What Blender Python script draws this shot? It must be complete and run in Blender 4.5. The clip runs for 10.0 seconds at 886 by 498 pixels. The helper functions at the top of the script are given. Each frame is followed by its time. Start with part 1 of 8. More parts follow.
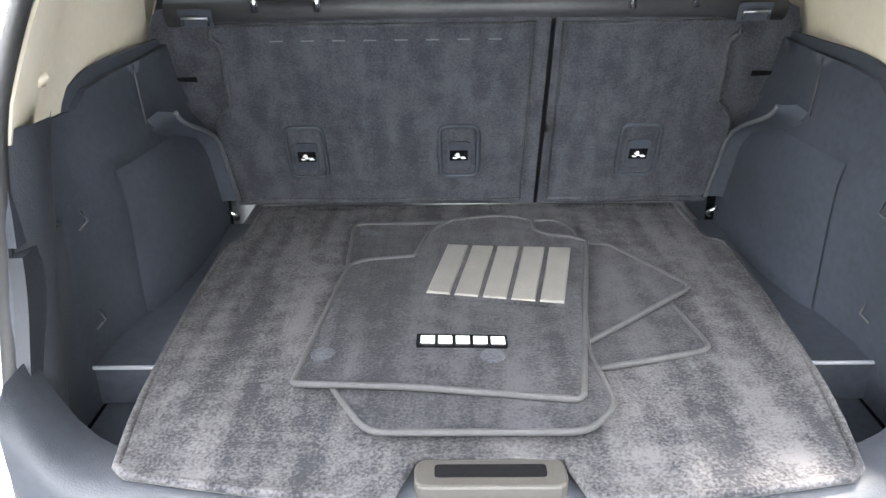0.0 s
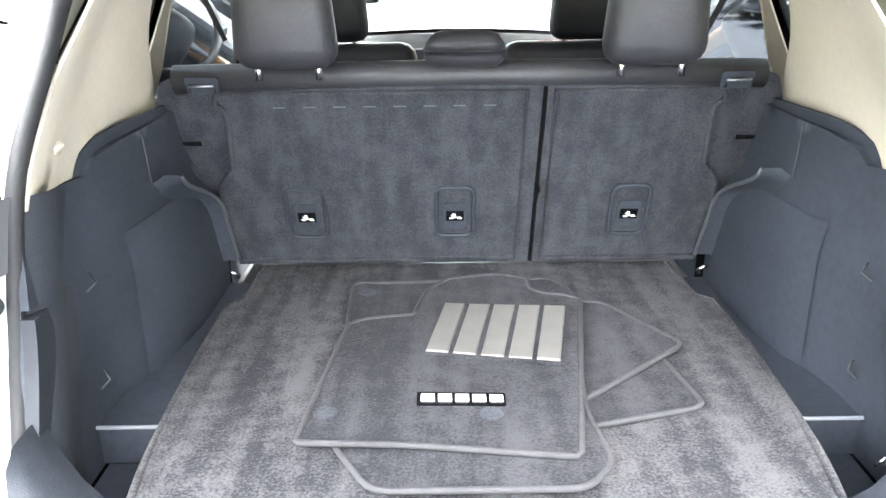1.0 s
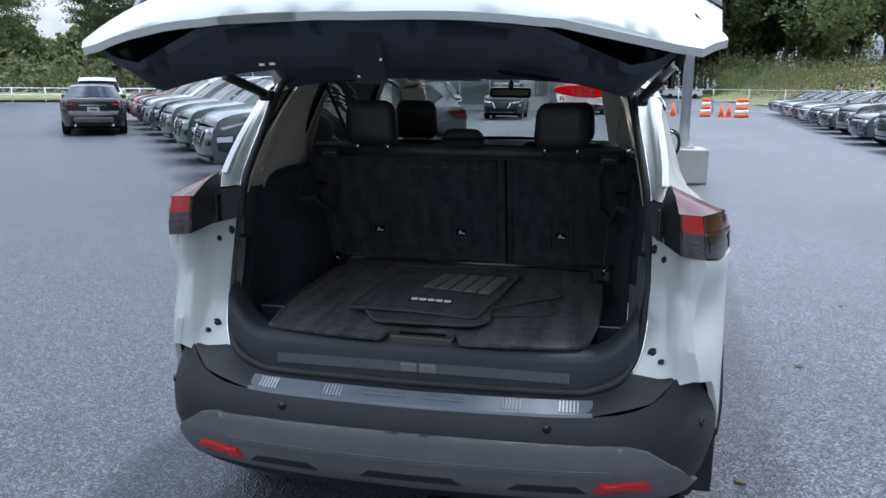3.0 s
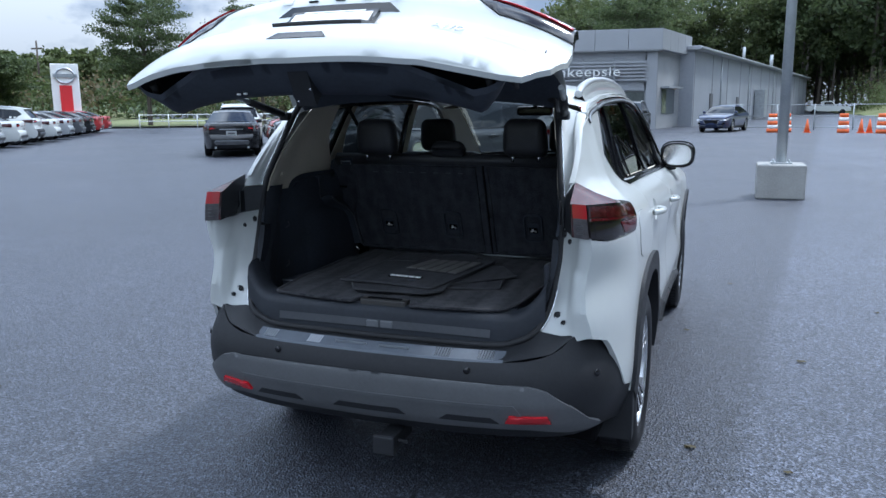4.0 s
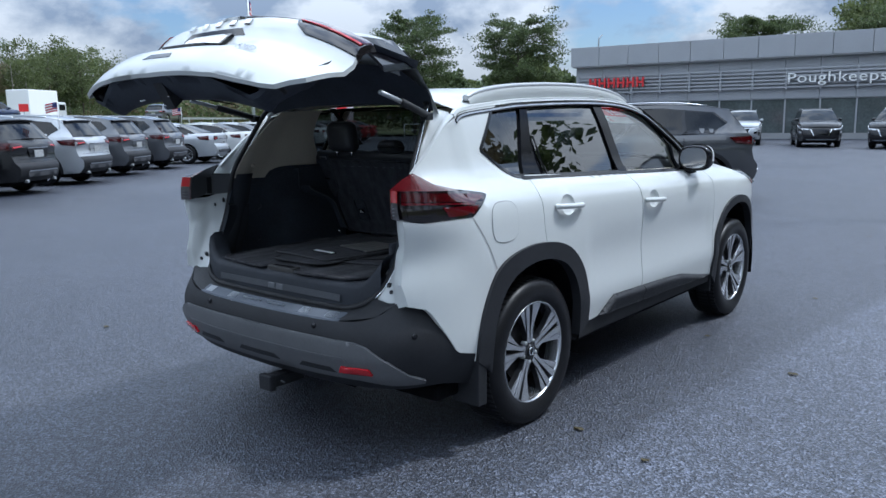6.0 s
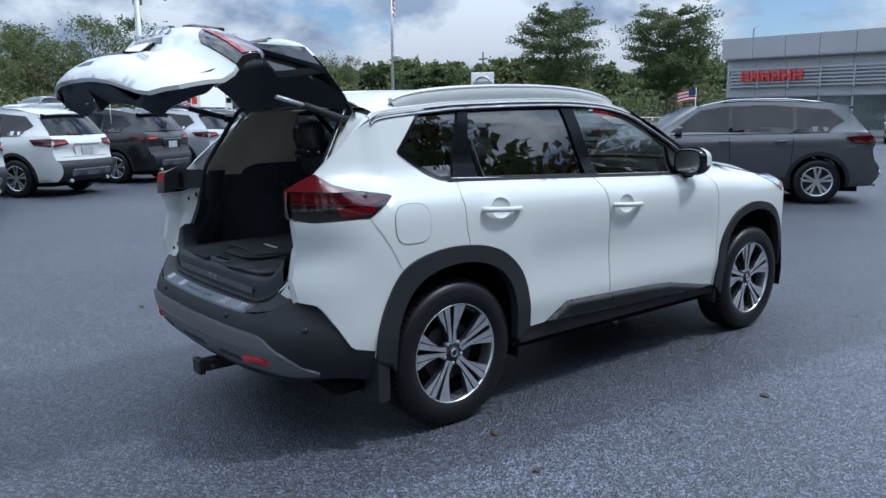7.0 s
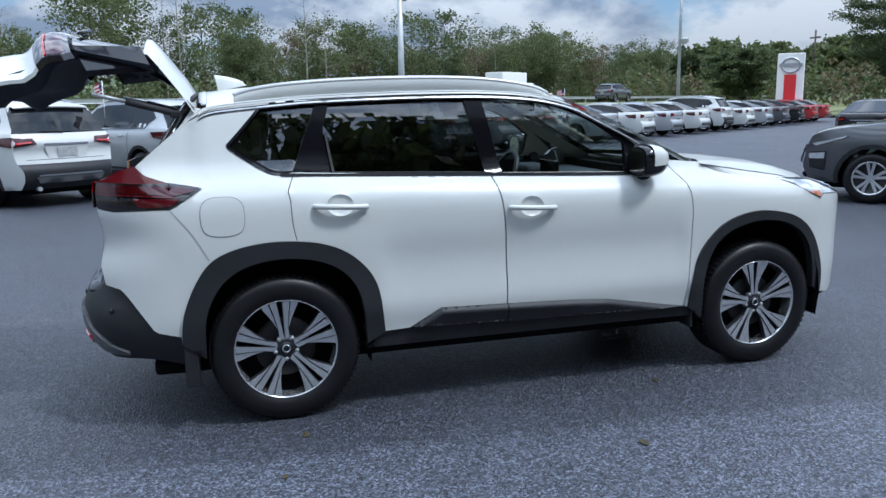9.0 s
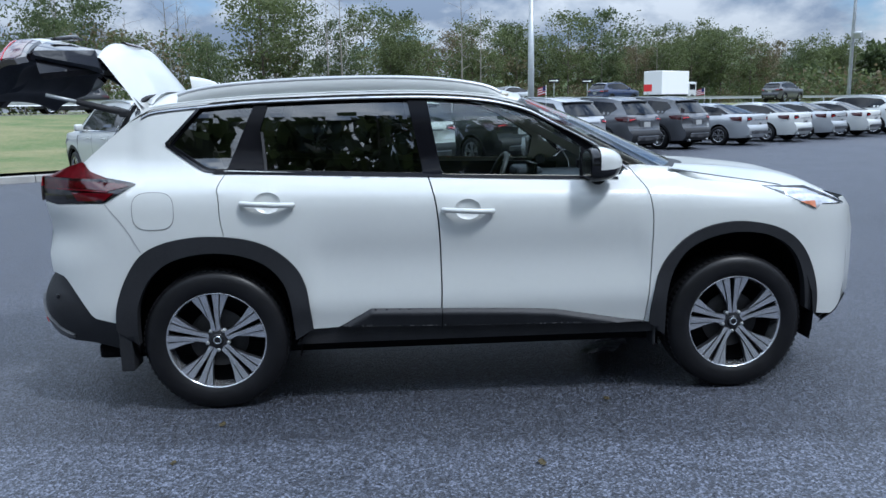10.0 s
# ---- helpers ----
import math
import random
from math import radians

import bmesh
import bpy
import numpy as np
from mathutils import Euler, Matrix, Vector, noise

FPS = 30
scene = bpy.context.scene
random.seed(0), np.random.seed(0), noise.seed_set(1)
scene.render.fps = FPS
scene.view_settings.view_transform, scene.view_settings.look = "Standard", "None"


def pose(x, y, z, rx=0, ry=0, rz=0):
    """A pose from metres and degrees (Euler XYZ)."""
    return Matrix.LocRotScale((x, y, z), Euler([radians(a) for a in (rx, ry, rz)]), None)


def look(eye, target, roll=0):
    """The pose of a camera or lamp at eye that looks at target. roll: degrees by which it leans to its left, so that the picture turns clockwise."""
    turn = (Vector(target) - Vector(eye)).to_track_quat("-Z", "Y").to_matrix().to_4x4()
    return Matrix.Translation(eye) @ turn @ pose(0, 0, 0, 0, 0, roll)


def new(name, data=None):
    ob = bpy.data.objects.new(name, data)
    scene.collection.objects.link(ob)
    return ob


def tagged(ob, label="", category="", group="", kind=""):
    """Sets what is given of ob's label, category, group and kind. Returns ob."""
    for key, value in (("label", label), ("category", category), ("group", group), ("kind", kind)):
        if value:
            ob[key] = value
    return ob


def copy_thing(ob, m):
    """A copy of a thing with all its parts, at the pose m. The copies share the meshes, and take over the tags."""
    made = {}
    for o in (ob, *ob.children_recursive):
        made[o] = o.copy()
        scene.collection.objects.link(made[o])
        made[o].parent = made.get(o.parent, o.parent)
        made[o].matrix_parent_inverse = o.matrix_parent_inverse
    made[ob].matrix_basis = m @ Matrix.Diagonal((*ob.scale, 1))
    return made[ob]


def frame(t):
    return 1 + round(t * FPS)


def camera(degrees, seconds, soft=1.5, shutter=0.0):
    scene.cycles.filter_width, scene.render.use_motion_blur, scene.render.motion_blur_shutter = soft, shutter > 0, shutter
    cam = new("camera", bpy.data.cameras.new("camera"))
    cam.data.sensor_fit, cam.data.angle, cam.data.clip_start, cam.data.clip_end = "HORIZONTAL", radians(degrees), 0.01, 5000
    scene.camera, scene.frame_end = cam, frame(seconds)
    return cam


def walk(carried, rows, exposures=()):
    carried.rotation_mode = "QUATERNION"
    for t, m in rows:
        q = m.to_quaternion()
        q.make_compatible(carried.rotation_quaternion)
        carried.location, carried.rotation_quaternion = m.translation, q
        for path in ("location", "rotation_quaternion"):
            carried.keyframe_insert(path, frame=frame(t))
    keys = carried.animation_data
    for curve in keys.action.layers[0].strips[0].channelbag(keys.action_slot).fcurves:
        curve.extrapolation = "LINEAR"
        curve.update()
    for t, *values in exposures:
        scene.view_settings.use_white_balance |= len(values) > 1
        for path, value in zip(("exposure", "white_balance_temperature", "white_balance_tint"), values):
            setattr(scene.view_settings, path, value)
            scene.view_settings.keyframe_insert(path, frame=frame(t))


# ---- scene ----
cam = camera(59.3, 10.0)
PATH = [
    (0, (-0.047, -1.584, 1.478), (-0.07, 0.244, 0.665), -0.8),
    (0.5, (-0.075, -1.474, 1.48), (-0.099, 0.365, 0.694), -1.4),
    (1, (-0.061, -1.616, 1.503), (-0.058, 0.263, 0.818), -0.7),
    (1.5, (-0.047, -1.946, 1.55), (-0.044, -0.035, 0.963), -0.2),
    (2, (-0.035, -2.323, 1.553), (-0.082, -0.388, 1.051), 0.4),
    (2.5, (0.147, -2.682, 1.544), (-0.041, -0.742, 1.096), 0.8),
    (4, (1.227, -3.452, 1.541), (0.544, -1.607, 1.18), -0.5),
    (4.5, (1.618, -3.634, 1.532), (0.795, -1.845, 1.181), -0.7),
    (5, (2.059, -3.602, 1.515), (1.092, -1.884, 1.177), -0.9),
    (5.5, (2.488, -3.389, 1.484), (1.37, -1.763, 1.155), -1.0),
    (7, (3.715, -2.362, 1.524), (2.184, -1.122, 1.181), -0.5),
    (7.5, (4.061, -1.9, 1.539), (2.412, -0.821, 1.197), -0.8),
    (8, (4.276, -1.369, 1.554), (2.529, -0.46, 1.205), -1.0),
    (8.5, (4.512, -0.825, 1.555), (2.684, -0.097, 1.197), -1.0),
    (9, (4.621, -0.272, 1.532), (2.732, 0.273, 1.165), -0.9),
    (9.5, (4.712, 0.311, 1.534), (2.778, 0.663, 1.167), -0.9),
    (10, (4.768, 0.87, 1.515), (2.806, 1.015, 1.154), -0.9),
]
EXPOSURE = [(0, 4.6, 7150, 10), (0.5, 5.2, 6950, 10), (1.0, 5.2, 7050, 10), (1.5, 4.8, 6950, 10), (2.0, 2.6, 7000, 10), (2.5, 1.85, 6750, 10), (2.8, 1.25, 6250, 10), (4.0, 0.75, 5530, 8), (5.5, 0.6, 5600, 8), (10.0, 0.5, 5600, 8)]
walk(cam, [(t, look(eye, target, roll)) for t, eye, target, roll in PATH], EXPOSURE)

# ---- world and sun ----
SUN_EL, SUN_AZ = 60.0, -42.0      # elevation; azimuth counted from +y towards -x
world = bpy.data.worlds.new("sky")
scene.world = world
world.use_nodes = True
wn, wl = world.node_tree.nodes, world.node_tree.links
wn.clear()


def wnode(kind, **kw):
    n = wn.new(kind)
    for k, v in kw.items():
        n.inputs[k].default_value = v
    return n


w_out, w_bg = wn.new("ShaderNodeOutputWorld"), wn.new("ShaderNodeBackground")
w_bg.inputs["Strength"].default_value = 0.12
w_sky = wn.new("ShaderNodeTexSky")
w_sky.sky_type, w_sky.sun_disc = "NISHITA", False
w_sky.sun_elevation, w_sky.sun_rotation = radians(SUN_EL), radians(-SUN_AZ)
w_co = wn.new("ShaderNodeTexCoord")
w_map = wn.new("ShaderNodeMapping")
w_map.inputs["Scale"].default_value = (1.0, 1.0, 2.0)
wl.new(w_co.outputs["Generated"], w_map.inputs["Vector"])
w_n1 = wnode("ShaderNodeTexNoise", Scale=5.0, Detail=10.0, Roughness=0.54, Distortion=0.1)
wl.new(w_map.outputs[0], w_n1.inputs["Vector"])
w_r1 = wn.new("ShaderNodeValToRGB")
w_r1.color_ramp.elements[0].position, w_r1.color_ramp.elements[1].position = 0.37, 0.46
wl.new(w_n1.outputs["Fac"], w_r1.inputs["Fac"])
w_n2 = wnode("ShaderNodeTexNoise", Scale=6.0, Detail=12.0, Roughness=0.56, Distortion=0.15)
w_map2 = wn.new("ShaderNodeMapping")
w_map2.inputs["Location"].default_value = (3.1, 1.7, 0.25)
w_map2.inputs["Scale"].default_value = (1.0, 1.0, 1.9)
wl.new(w_co.outputs["Generated"], w_map2.inputs["Vector"])
wl.new(w_map2.outputs[0], w_n2.inputs["Vector"])
w_r2 = wn.new("ShaderNodeValToRGB")
for e, (p, c) in zip(w_r2.color_ramp.elements, ((0.42, (1.75, 2.1, 2.65, 1)), (0.57, (4.3, 4.42, 4.55, 1)))):
    e.position, e.color = p, c
wl.new(w_n2.outputs["Fac"], w_r2.inputs["Fac"])
w_mix = wn.new("ShaderNodeMixRGB")
wl.new(w_r1.outputs["Color"], w_mix.inputs["Fac"])
w_dim = wn.new("ShaderNodeMixRGB")
w_dim.blend_type, w_dim.inputs["Fac"].default_value, w_dim.inputs["Color2"].default_value = "MULTIPLY", 1.0, (0.55, 0.60, 0.68, 1)
wl.new(w_sky.outputs["Color"], w_dim.inputs["Color1"])
wl.new(w_dim.outputs["Color"], w_mix.inputs["Color1"])
# an overcast sky is about three times as bright overhead as at the horizon
w_sep, w_rng = wn.new("ShaderNodeSeparateXYZ"), wn.new("ShaderNodeMapRange")
wl.new(w_co.outputs["Generated"], w_sep.inputs[0])
w_rng.inputs["To Min"].default_value, w_rng.inputs["To Max"].default_value = 0.6, 4.3
wl.new(w_sep.outputs["Z"], w_rng.inputs["Value"])
w_mul = wn.new("ShaderNodeMixRGB")
w_mul.blend_type, w_mul.inputs["Fac"].default_value = "MULTIPLY", 1.0
wl.new(w_r2.outputs["Color"], w_mul.inputs["Color1"])
wl.new(w_rng.outputs[0], w_mul.inputs["Color2"])
wl.new(w_mul.outputs["Color"], w_mix.inputs["Color2"])
wl.new(w_mix.outputs["Color"], w_bg.inputs["Color"])
wl.new(w_bg.outputs[0], w_out.inputs["Surface"])

sun = new("sun", bpy.data.lights.new("sun", "SUN"))
sun.data.energy, sun.data.angle, sun.data.color = 2.0, radians(7), (1.0, 0.965, 0.92)
sun_dir = Vector((-math.sin(radians(SUN_AZ)) * math.cos(radians(SUN_EL)), math.cos(radians(SUN_AZ)) * math.cos(radians(SUN_EL)), math.sin(radians(SUN_EL))))
sun.matrix_world = look(sun_dir * 100, (0, 0, 0))


# ---- materials ----
def material(name, color, rough=0.5, metal=0.0, spread=0.0, scale=8.0, bump=0.0, bump_scale=60.0, fine=0.0, coat=0.0, color2=None, spec=0.5, sheen=0.0):
    """Principled surface with variation at two scales and fine relief."""
    m = bpy.data.materials.new(name)
    m.use_nodes = True
    n, l = m.node_tree.nodes, m.node_tree.links
    b = n["Principled BSDF"]
    b.inputs["Roughness"].default_value, b.inputs["Metallic"].default_value = rough, metal
    b.inputs["Coat Weight"].default_value, b.inputs["Coat Roughness"].default_value = coat, 0.03
    b.inputs["Specular IOR Level"].default_value = spec
    if sheen:
        b.inputs["Sheen Weight"].default_value, b.inputs["Sheen Roughness"].default_value = sheen, 0.5
    b.inputs["Base Color"].default_value = (*color, 1)
    co = n.new("ShaderNodeTexCoord")
    if spread or color2:
        t1 = n.new("ShaderNodeTexNoise")
        t1.inputs["Scale"].default_value, t1.inputs["Detail"].default_value = scale, 6
        t2 = n.new("ShaderNodeTexNoise")
        t2.inputs["Scale"].default_value, t2.inputs["Detail"].default_value = scale * 14, 4
        l.new(co.outputs["Object"], t1.inputs["Vector"])
        l.new(co.outputs["Object"], t2.inputs["Vector"])
        add = n.new("ShaderNodeMixRGB")
        add.inputs["Fac"].default_value = 0.4
        l.new(t1.outputs["Fac"], add.inputs["Color1"])
        l.new(t2.outputs["Fac"], add.inputs["Color2"])
        r = n.new("ShaderNodeValToRGB")
        c2 = color2 or tuple(min(1, c * (1 + spread)) for c in color)
        c1 = color if color2 else tuple(c * (1 - spread) for c in color)
        r.color_ramp.elements[0].position, r.color_ramp.elements[0].color = 0.34, (*c1, 1)
        r.color_ramp.elements[1].position, r.color_ramp.elements[1].color = 0.66, (*c2, 1)
        l.new(add.outputs["Color"], r.inputs["Fac"])
        l.new(r.outputs["Color"], b.inputs["Base Color"])
    if bump:
        t3 = n.new("ShaderNodeTexNoise")
        t3.inputs["Scale"].default_value, t3.inputs["Detail"].default_value = bump_scale, 5
        l.new(co.outputs["Object"], t3.inputs["Vector"])
        bp = n.new("ShaderNodeBump")
        bp.inputs["Strength"].default_value, bp.inputs["Distance"].default_value = 1.0, bump
        l.new(t3.outputs["Fac"], bp.inputs["Height"])
        l.new(bp.outputs["Normal"], b.inputs["Normal"])
    return m


def glass_material(name, tint, gloss_rough=0.0, f0=0.05, grip=1.0):
    """A thin pane: what passes is tinted, and it mirrors more at a grazing look."""
    m = bpy.data.materials.new(name)
    m.use_nodes = True
    n, l = m.node_tree.nodes, m.node_tree.links
    n.remove(n["Principled BSDF"])
    tr, gl, lw, mx = n.new("ShaderNodeBsdfTransparent"), n.new("ShaderNodeBsdfGlossy"), n.new("ShaderNodeLayerWeight"), n.new("ShaderNodeMixShader")
    tr.inputs["Color"].default_value = (*tint, 1)
    gl.inputs["Roughness"].default_value, gl.inputs["Color"].default_value = gloss_rough, (grip, grip, grip, 1)
    lw.inputs["Blend"].default_value = 0.5
    pw, ma = n.new("ShaderNodeMath"), n.new("ShaderNodeMath")
    pw.operation, pw.inputs[1].default_value = "POWER", 3.8
    ma.operation, ma.inputs[1].default_value, ma.inputs[2].default_value = "MULTIPLY_ADD", 0.95 - f0, f0
    l.new(lw.outputs["Facing"], pw.inputs[0])
    l.new(pw.outputs[0], ma.inputs[0])
    l.new(ma.outputs[0], mx.inputs["Fac"])
    l.new(tr.outputs[0], mx.inputs[1])
    l.new(gl.outputs[0], mx.inputs[2])
    l.new(mx.outputs[0], n["Material Output"].inputs["Surface"])
    return m


def asphalt_material():
    m = material("asphalt", (0.05, 0.052, 0.056), rough=0.62)
    n, l = m.node_tree.nodes, m.node_tree.links
    b, co = n["Principled BSDF"], n.new("ShaderNodeTexCoord")

    def tex(scale, detail=4.0):
        t = n.new("ShaderNodeTexNoise")
        t.inputs["Scale"].default_value, t.inputs["Detail"].default_value = scale, detail
        l.new(co.outputs["Object"], t.inputs["Vector"])
        return t

    def ramp(src, a, ca, bpos, cb):
        r = n.new("ShaderNodeValToRGB")
        r.color_ramp.elements[0].position, r.color_ramp.elements[0].color = a, (*ca, 1)
        r.color_ramp.elements[1].position, r.color_ramp.elements[1].color = bpos, (*cb, 1)
        l.new(src, r.inputs["Fac"])
        return r

    big, mid = tex(0.22, 6), tex(2.2, 6)
    grain = n.new("ShaderNodeTexVoronoi")
    grain.inputs["Scale"].default_value = 105
    l.new(co.outputs["Object"], grain.inputs["Vector"])
    coarse = n.new("ShaderNodeTexVoronoi")
    coarse.inputs["Scale"].default_value = 48
    l.new(co.outputs["Object"], coarse.inputs["Vector"])
    sep = n.new("ShaderNodeSeparateColor")
    l.new(grain.outputs["Color"], sep.inputs[0])
    sep2 = n.new("ShaderNodeSeparateColor")
    l.new(coarse.outputs["Color"], sep2.inputs[0])
    both_g = n.new("ShaderNodeMixRGB")
    both_g.inputs["Fac"].default_value = 0.2
    l.new(sep.outputs[0], both_g.inputs["Color1"])
    l.new(sep2.outputs[0], both_g.inputs["Color2"])
    base = ramp(big.outputs["Fac"], 0.35, (0.034, 0.038, 0.050), 0.68, (0.050, 0.055, 0.071))
    g = ramp(both_g.outputs[0], 0.06, (0.22, 0.22, 0.225), 0.97, (2.7, 2.7, 2.7))
    e = g.color_ramp.elements.new(0.6)
    e.color = (0.88, 0.88, 0.89, 1)
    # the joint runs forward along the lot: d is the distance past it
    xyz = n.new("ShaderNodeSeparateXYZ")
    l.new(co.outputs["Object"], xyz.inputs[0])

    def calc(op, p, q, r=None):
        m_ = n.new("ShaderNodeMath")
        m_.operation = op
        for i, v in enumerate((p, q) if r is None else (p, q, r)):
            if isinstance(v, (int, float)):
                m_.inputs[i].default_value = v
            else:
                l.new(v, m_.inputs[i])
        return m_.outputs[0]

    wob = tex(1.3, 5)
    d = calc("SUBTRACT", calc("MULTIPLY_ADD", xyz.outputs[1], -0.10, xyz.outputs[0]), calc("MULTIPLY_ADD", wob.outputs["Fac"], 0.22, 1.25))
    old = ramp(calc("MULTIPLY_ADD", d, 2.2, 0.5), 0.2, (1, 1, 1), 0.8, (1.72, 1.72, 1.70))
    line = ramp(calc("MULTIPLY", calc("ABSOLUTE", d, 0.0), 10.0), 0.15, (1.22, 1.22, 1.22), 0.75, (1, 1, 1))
    mx = n.new("ShaderNodeMixRGB")
    mx.blend_type, mx.inputs["Fac"].default_value = "MULTIPLY", 1.0
    l.new(base.outputs[0], mx.inputs["Color1"])
    l.new(g.outputs[0], mx.inputs["Color2"])
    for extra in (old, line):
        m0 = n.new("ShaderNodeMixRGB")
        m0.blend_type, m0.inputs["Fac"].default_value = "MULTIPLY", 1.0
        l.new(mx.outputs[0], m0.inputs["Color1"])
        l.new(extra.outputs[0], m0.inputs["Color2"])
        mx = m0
    mx2 = n.new("ShaderNodeMixRGB")
    mx2.blend_type, mx2.inputs["Fac"].default_value = "MULTIPLY", 1.0
    md = ramp(mid.outputs["Fac"], 0.3, (0.93, 0.93, 0.93), 0.75, (1.08, 1.08, 1.08))
    l.new(mx.outputs[0], mx2.inputs["Color1"])
    l.new(md.outputs[0], mx2.inputs["Color2"])
    l.new(mx2.outputs[0], b.inputs["Base Color"])
    rr = ramp(big.outputs["Fac"], 0.3, (0.38, 0.38, 0.38), 0.7, (0.52, 0.52, 0.52))
    l.new(rr.outputs[0], b.inputs["Roughness"])
    bp = n.new("ShaderNodeBump")
    bp.inputs["Strength"].default_value, bp.inputs["Distance"].default_value = 1.0, 0.007
    l.new(grain.outputs["Distance"], bp.inputs["Height"])
    l.new(bp.outputs[0], b.inputs["Normal"])
    return m


def carpet_material(name, dark, light):
    """Tufted carpet with brushed lighter streaks along its length."""
    m = material(name, dark, rough=0.95, spec=0.1, sheen=0.07)
    n, l = m.node_tree.nodes, m.node_tree.links
    b, co = n["Principled BSDF"], n.new("ShaderNodeTexCoord")
    mp = n.new("ShaderNodeMapping")
    mp.inputs["Scale"].default_value = (13, 1.3, 4)
    l.new(co.outputs["Object"], mp.inputs["Vector"])
    t1, t2, t3 = (n.new("ShaderNodeTexNoise") for _ in range(3))
    for t, s, d in ((t1, 1.6, 6), (t2, 26, 6), (t3, 230, 3)):
        t.inputs["Scale"].default_value, t.inputs["Detail"].default_value = s, d
        l.new((mp if t is t1 else co).outputs[0 if t is t1 else "Object"], t.inputs["Vector"])
    a1, a2 = n.new("ShaderNodeMixRGB"), n.new("ShaderNodeMixRGB")
    a1.inputs["Fac"].default_value, a2.inputs["Fac"].default_value = 0.38, 0.36
    l.new(t1.outputs["Fac"], a1.inputs["Color1"])
    l.new(t2.outputs["Fac"], a1.inputs["Color2"])
    l.new(a1.outputs[0], a2.inputs["Color1"])
    l.new(t3.outputs["Fac"], a2.inputs["Color2"])
    r = n.new("ShaderNodeValToRGB")
    r.color_ramp.elements[0].position, r.color_ramp.elements[0].color = 0.43, (*dark, 1)
    r.color_ramp.elements[1].position, r.color_ramp.elements[1].color = 0.58, (*light, 1)
    l.new(a2.outputs[0], r.inputs["Fac"])
    l.new(r.outputs[0], b.inputs["Base Color"])
    bp = n.new("ShaderNodeBump")
    bp.inputs["Strength"].default_value, bp.inputs["Distance"].default_value = 1.0, 0.004
    l.new(a2.outputs[0], bp.inputs["Height"])
    l.new(bp.outputs[0], b.inputs["Normal"])
    return m


def leaf_material(name, dark, light):
    """Leaves: colour by piece, some light passing through."""
    m = bpy.data.materials.new(name)
    m.use_nodes = True
    n, l = m.node_tree.nodes, m.node_tree.links
    b = n["Principled BSDF"]
    b.inputs["Roughness"].default_value = 0.6
    geo, r = n.new("ShaderNodeNewGeometry"), n.new("ShaderNodeValToRGB")
    r.color_ramp.elements[0].color, r.color_ramp.elements[1].color = (*dark, 1), (*light, 1)
    l.new(geo.outputs["Random Per Island"], r.inputs["Fac"])
    l.new(r.outputs[0], b.inputs["Base Color"])
    tl, mx = n.new("ShaderNodeBsdfTranslucent"), n.new("ShaderNodeMixShader")
    mx.inputs["Fac"].default_value = 0.5
    l.new(r.outputs[0], tl.inputs["Color"])
    l.new(b.outputs[0], mx.inputs[1])
    l.new(tl.outputs[0], mx.inputs[2])
    l.new(mx.outputs[0], n["Material Output"].inputs["Surface"])
    return m


PAINT = {
    "white": material("paint_white", (0.55, 0.565, 0.55), rough=0.3, coat=0.6, spread=0.015, scale=2.0, spec=0.25),
    "silver": material("paint_silver", (0.42, 0.44, 0.46), rough=0.32, metal=0.35, coat=1.0, spread=0.03, scale=2.0),
    "grey": material("paint_grey", (0.065, 0.068, 0.076), rough=0.3, metal=0.3, coat=1.0, spread=0.03, scale=2.0),
    "gunmetal": material("paint_gunmetal", (0.09, 0.094, 0.104), rough=0.3, metal=0.35, coat=1.0, spread=0.03, scale=2.0),
    "black": material("paint_black", (0.008, 0.0085, 0.010), rough=0.25, coat=0.35, spread=0.1, scale=2.0),
    "green": material("paint_green", (0.02, 0.05, 0.035), rough=0.28, metal=0.2, coat=1.0, spread=0.05, scale=2.0),
    "red": material("paint_red", (0.32, 0.02, 0.02), rough=0.28, coat=1.0, spread=0.04, scale=2.0),
    "blue": material("paint_blue", (0.014, 0.026, 0.075), rough=0.28, coat=1.0, spread=0.04, scale=2.0),
    "yellow": material("paint_yellow", (0.55, 0.42, 0.03), rough=0.4, coat=0.4, spread=0.04, scale=2.0),
}
WHITE = PAINT["white"]
CLAD = material("black_plastic", (0.016, 0.0167, 0.0195), rough=0.55, spec=0.35, spread=0.25, scale=6, bump=0.0006, bump_scale=420)
SKID = material("grey_plastic", (0.095, 0.097, 0.102), rough=0.5, spread=0.12, scale=6, bump=0.0004, bump_scale=300)
TRIM = material("interior_black_plastic", (0.036, 0.042, 0.055), rough=0.68, spec=0.35, spread=0.25, scale=5, bump=0.0005, bump_scale=350)
TRIM_GREY = material("interior_grey_plastic", (0.06, 0.062, 0.068), rough=0.5, spread=0.15, scale=5, bump=0.0005, bump_scale=350)
BEIGE = material("interior_beige", (0.60, 0.54, 0.44), rough=0.75, spread=0.06, scale=5, bump=0.0005, bump_scale=350)
RUBBER = material("rubber", (0.014, 0.014, 0.016), rough=0.7, spread=0.3, scale=9, bump=0.0008, bump_scale=120)
TYRE = material("tyre_rubber", (0.0065, 0.0065, 0.0078), rough=0.42, spec=0.3, spread=0.35, scale=12, bump=0.0008, bump_scale=90)
CHROME = material("chrome", (0.75, 0.76, 0.78), rough=0.12, metal=1.0, spread=0.04, scale=4)
STEEL = material("brushed_steel", (0.48, 0.50, 0.53), rough=0.36, metal=1.0, spread=0.06, scale=12)
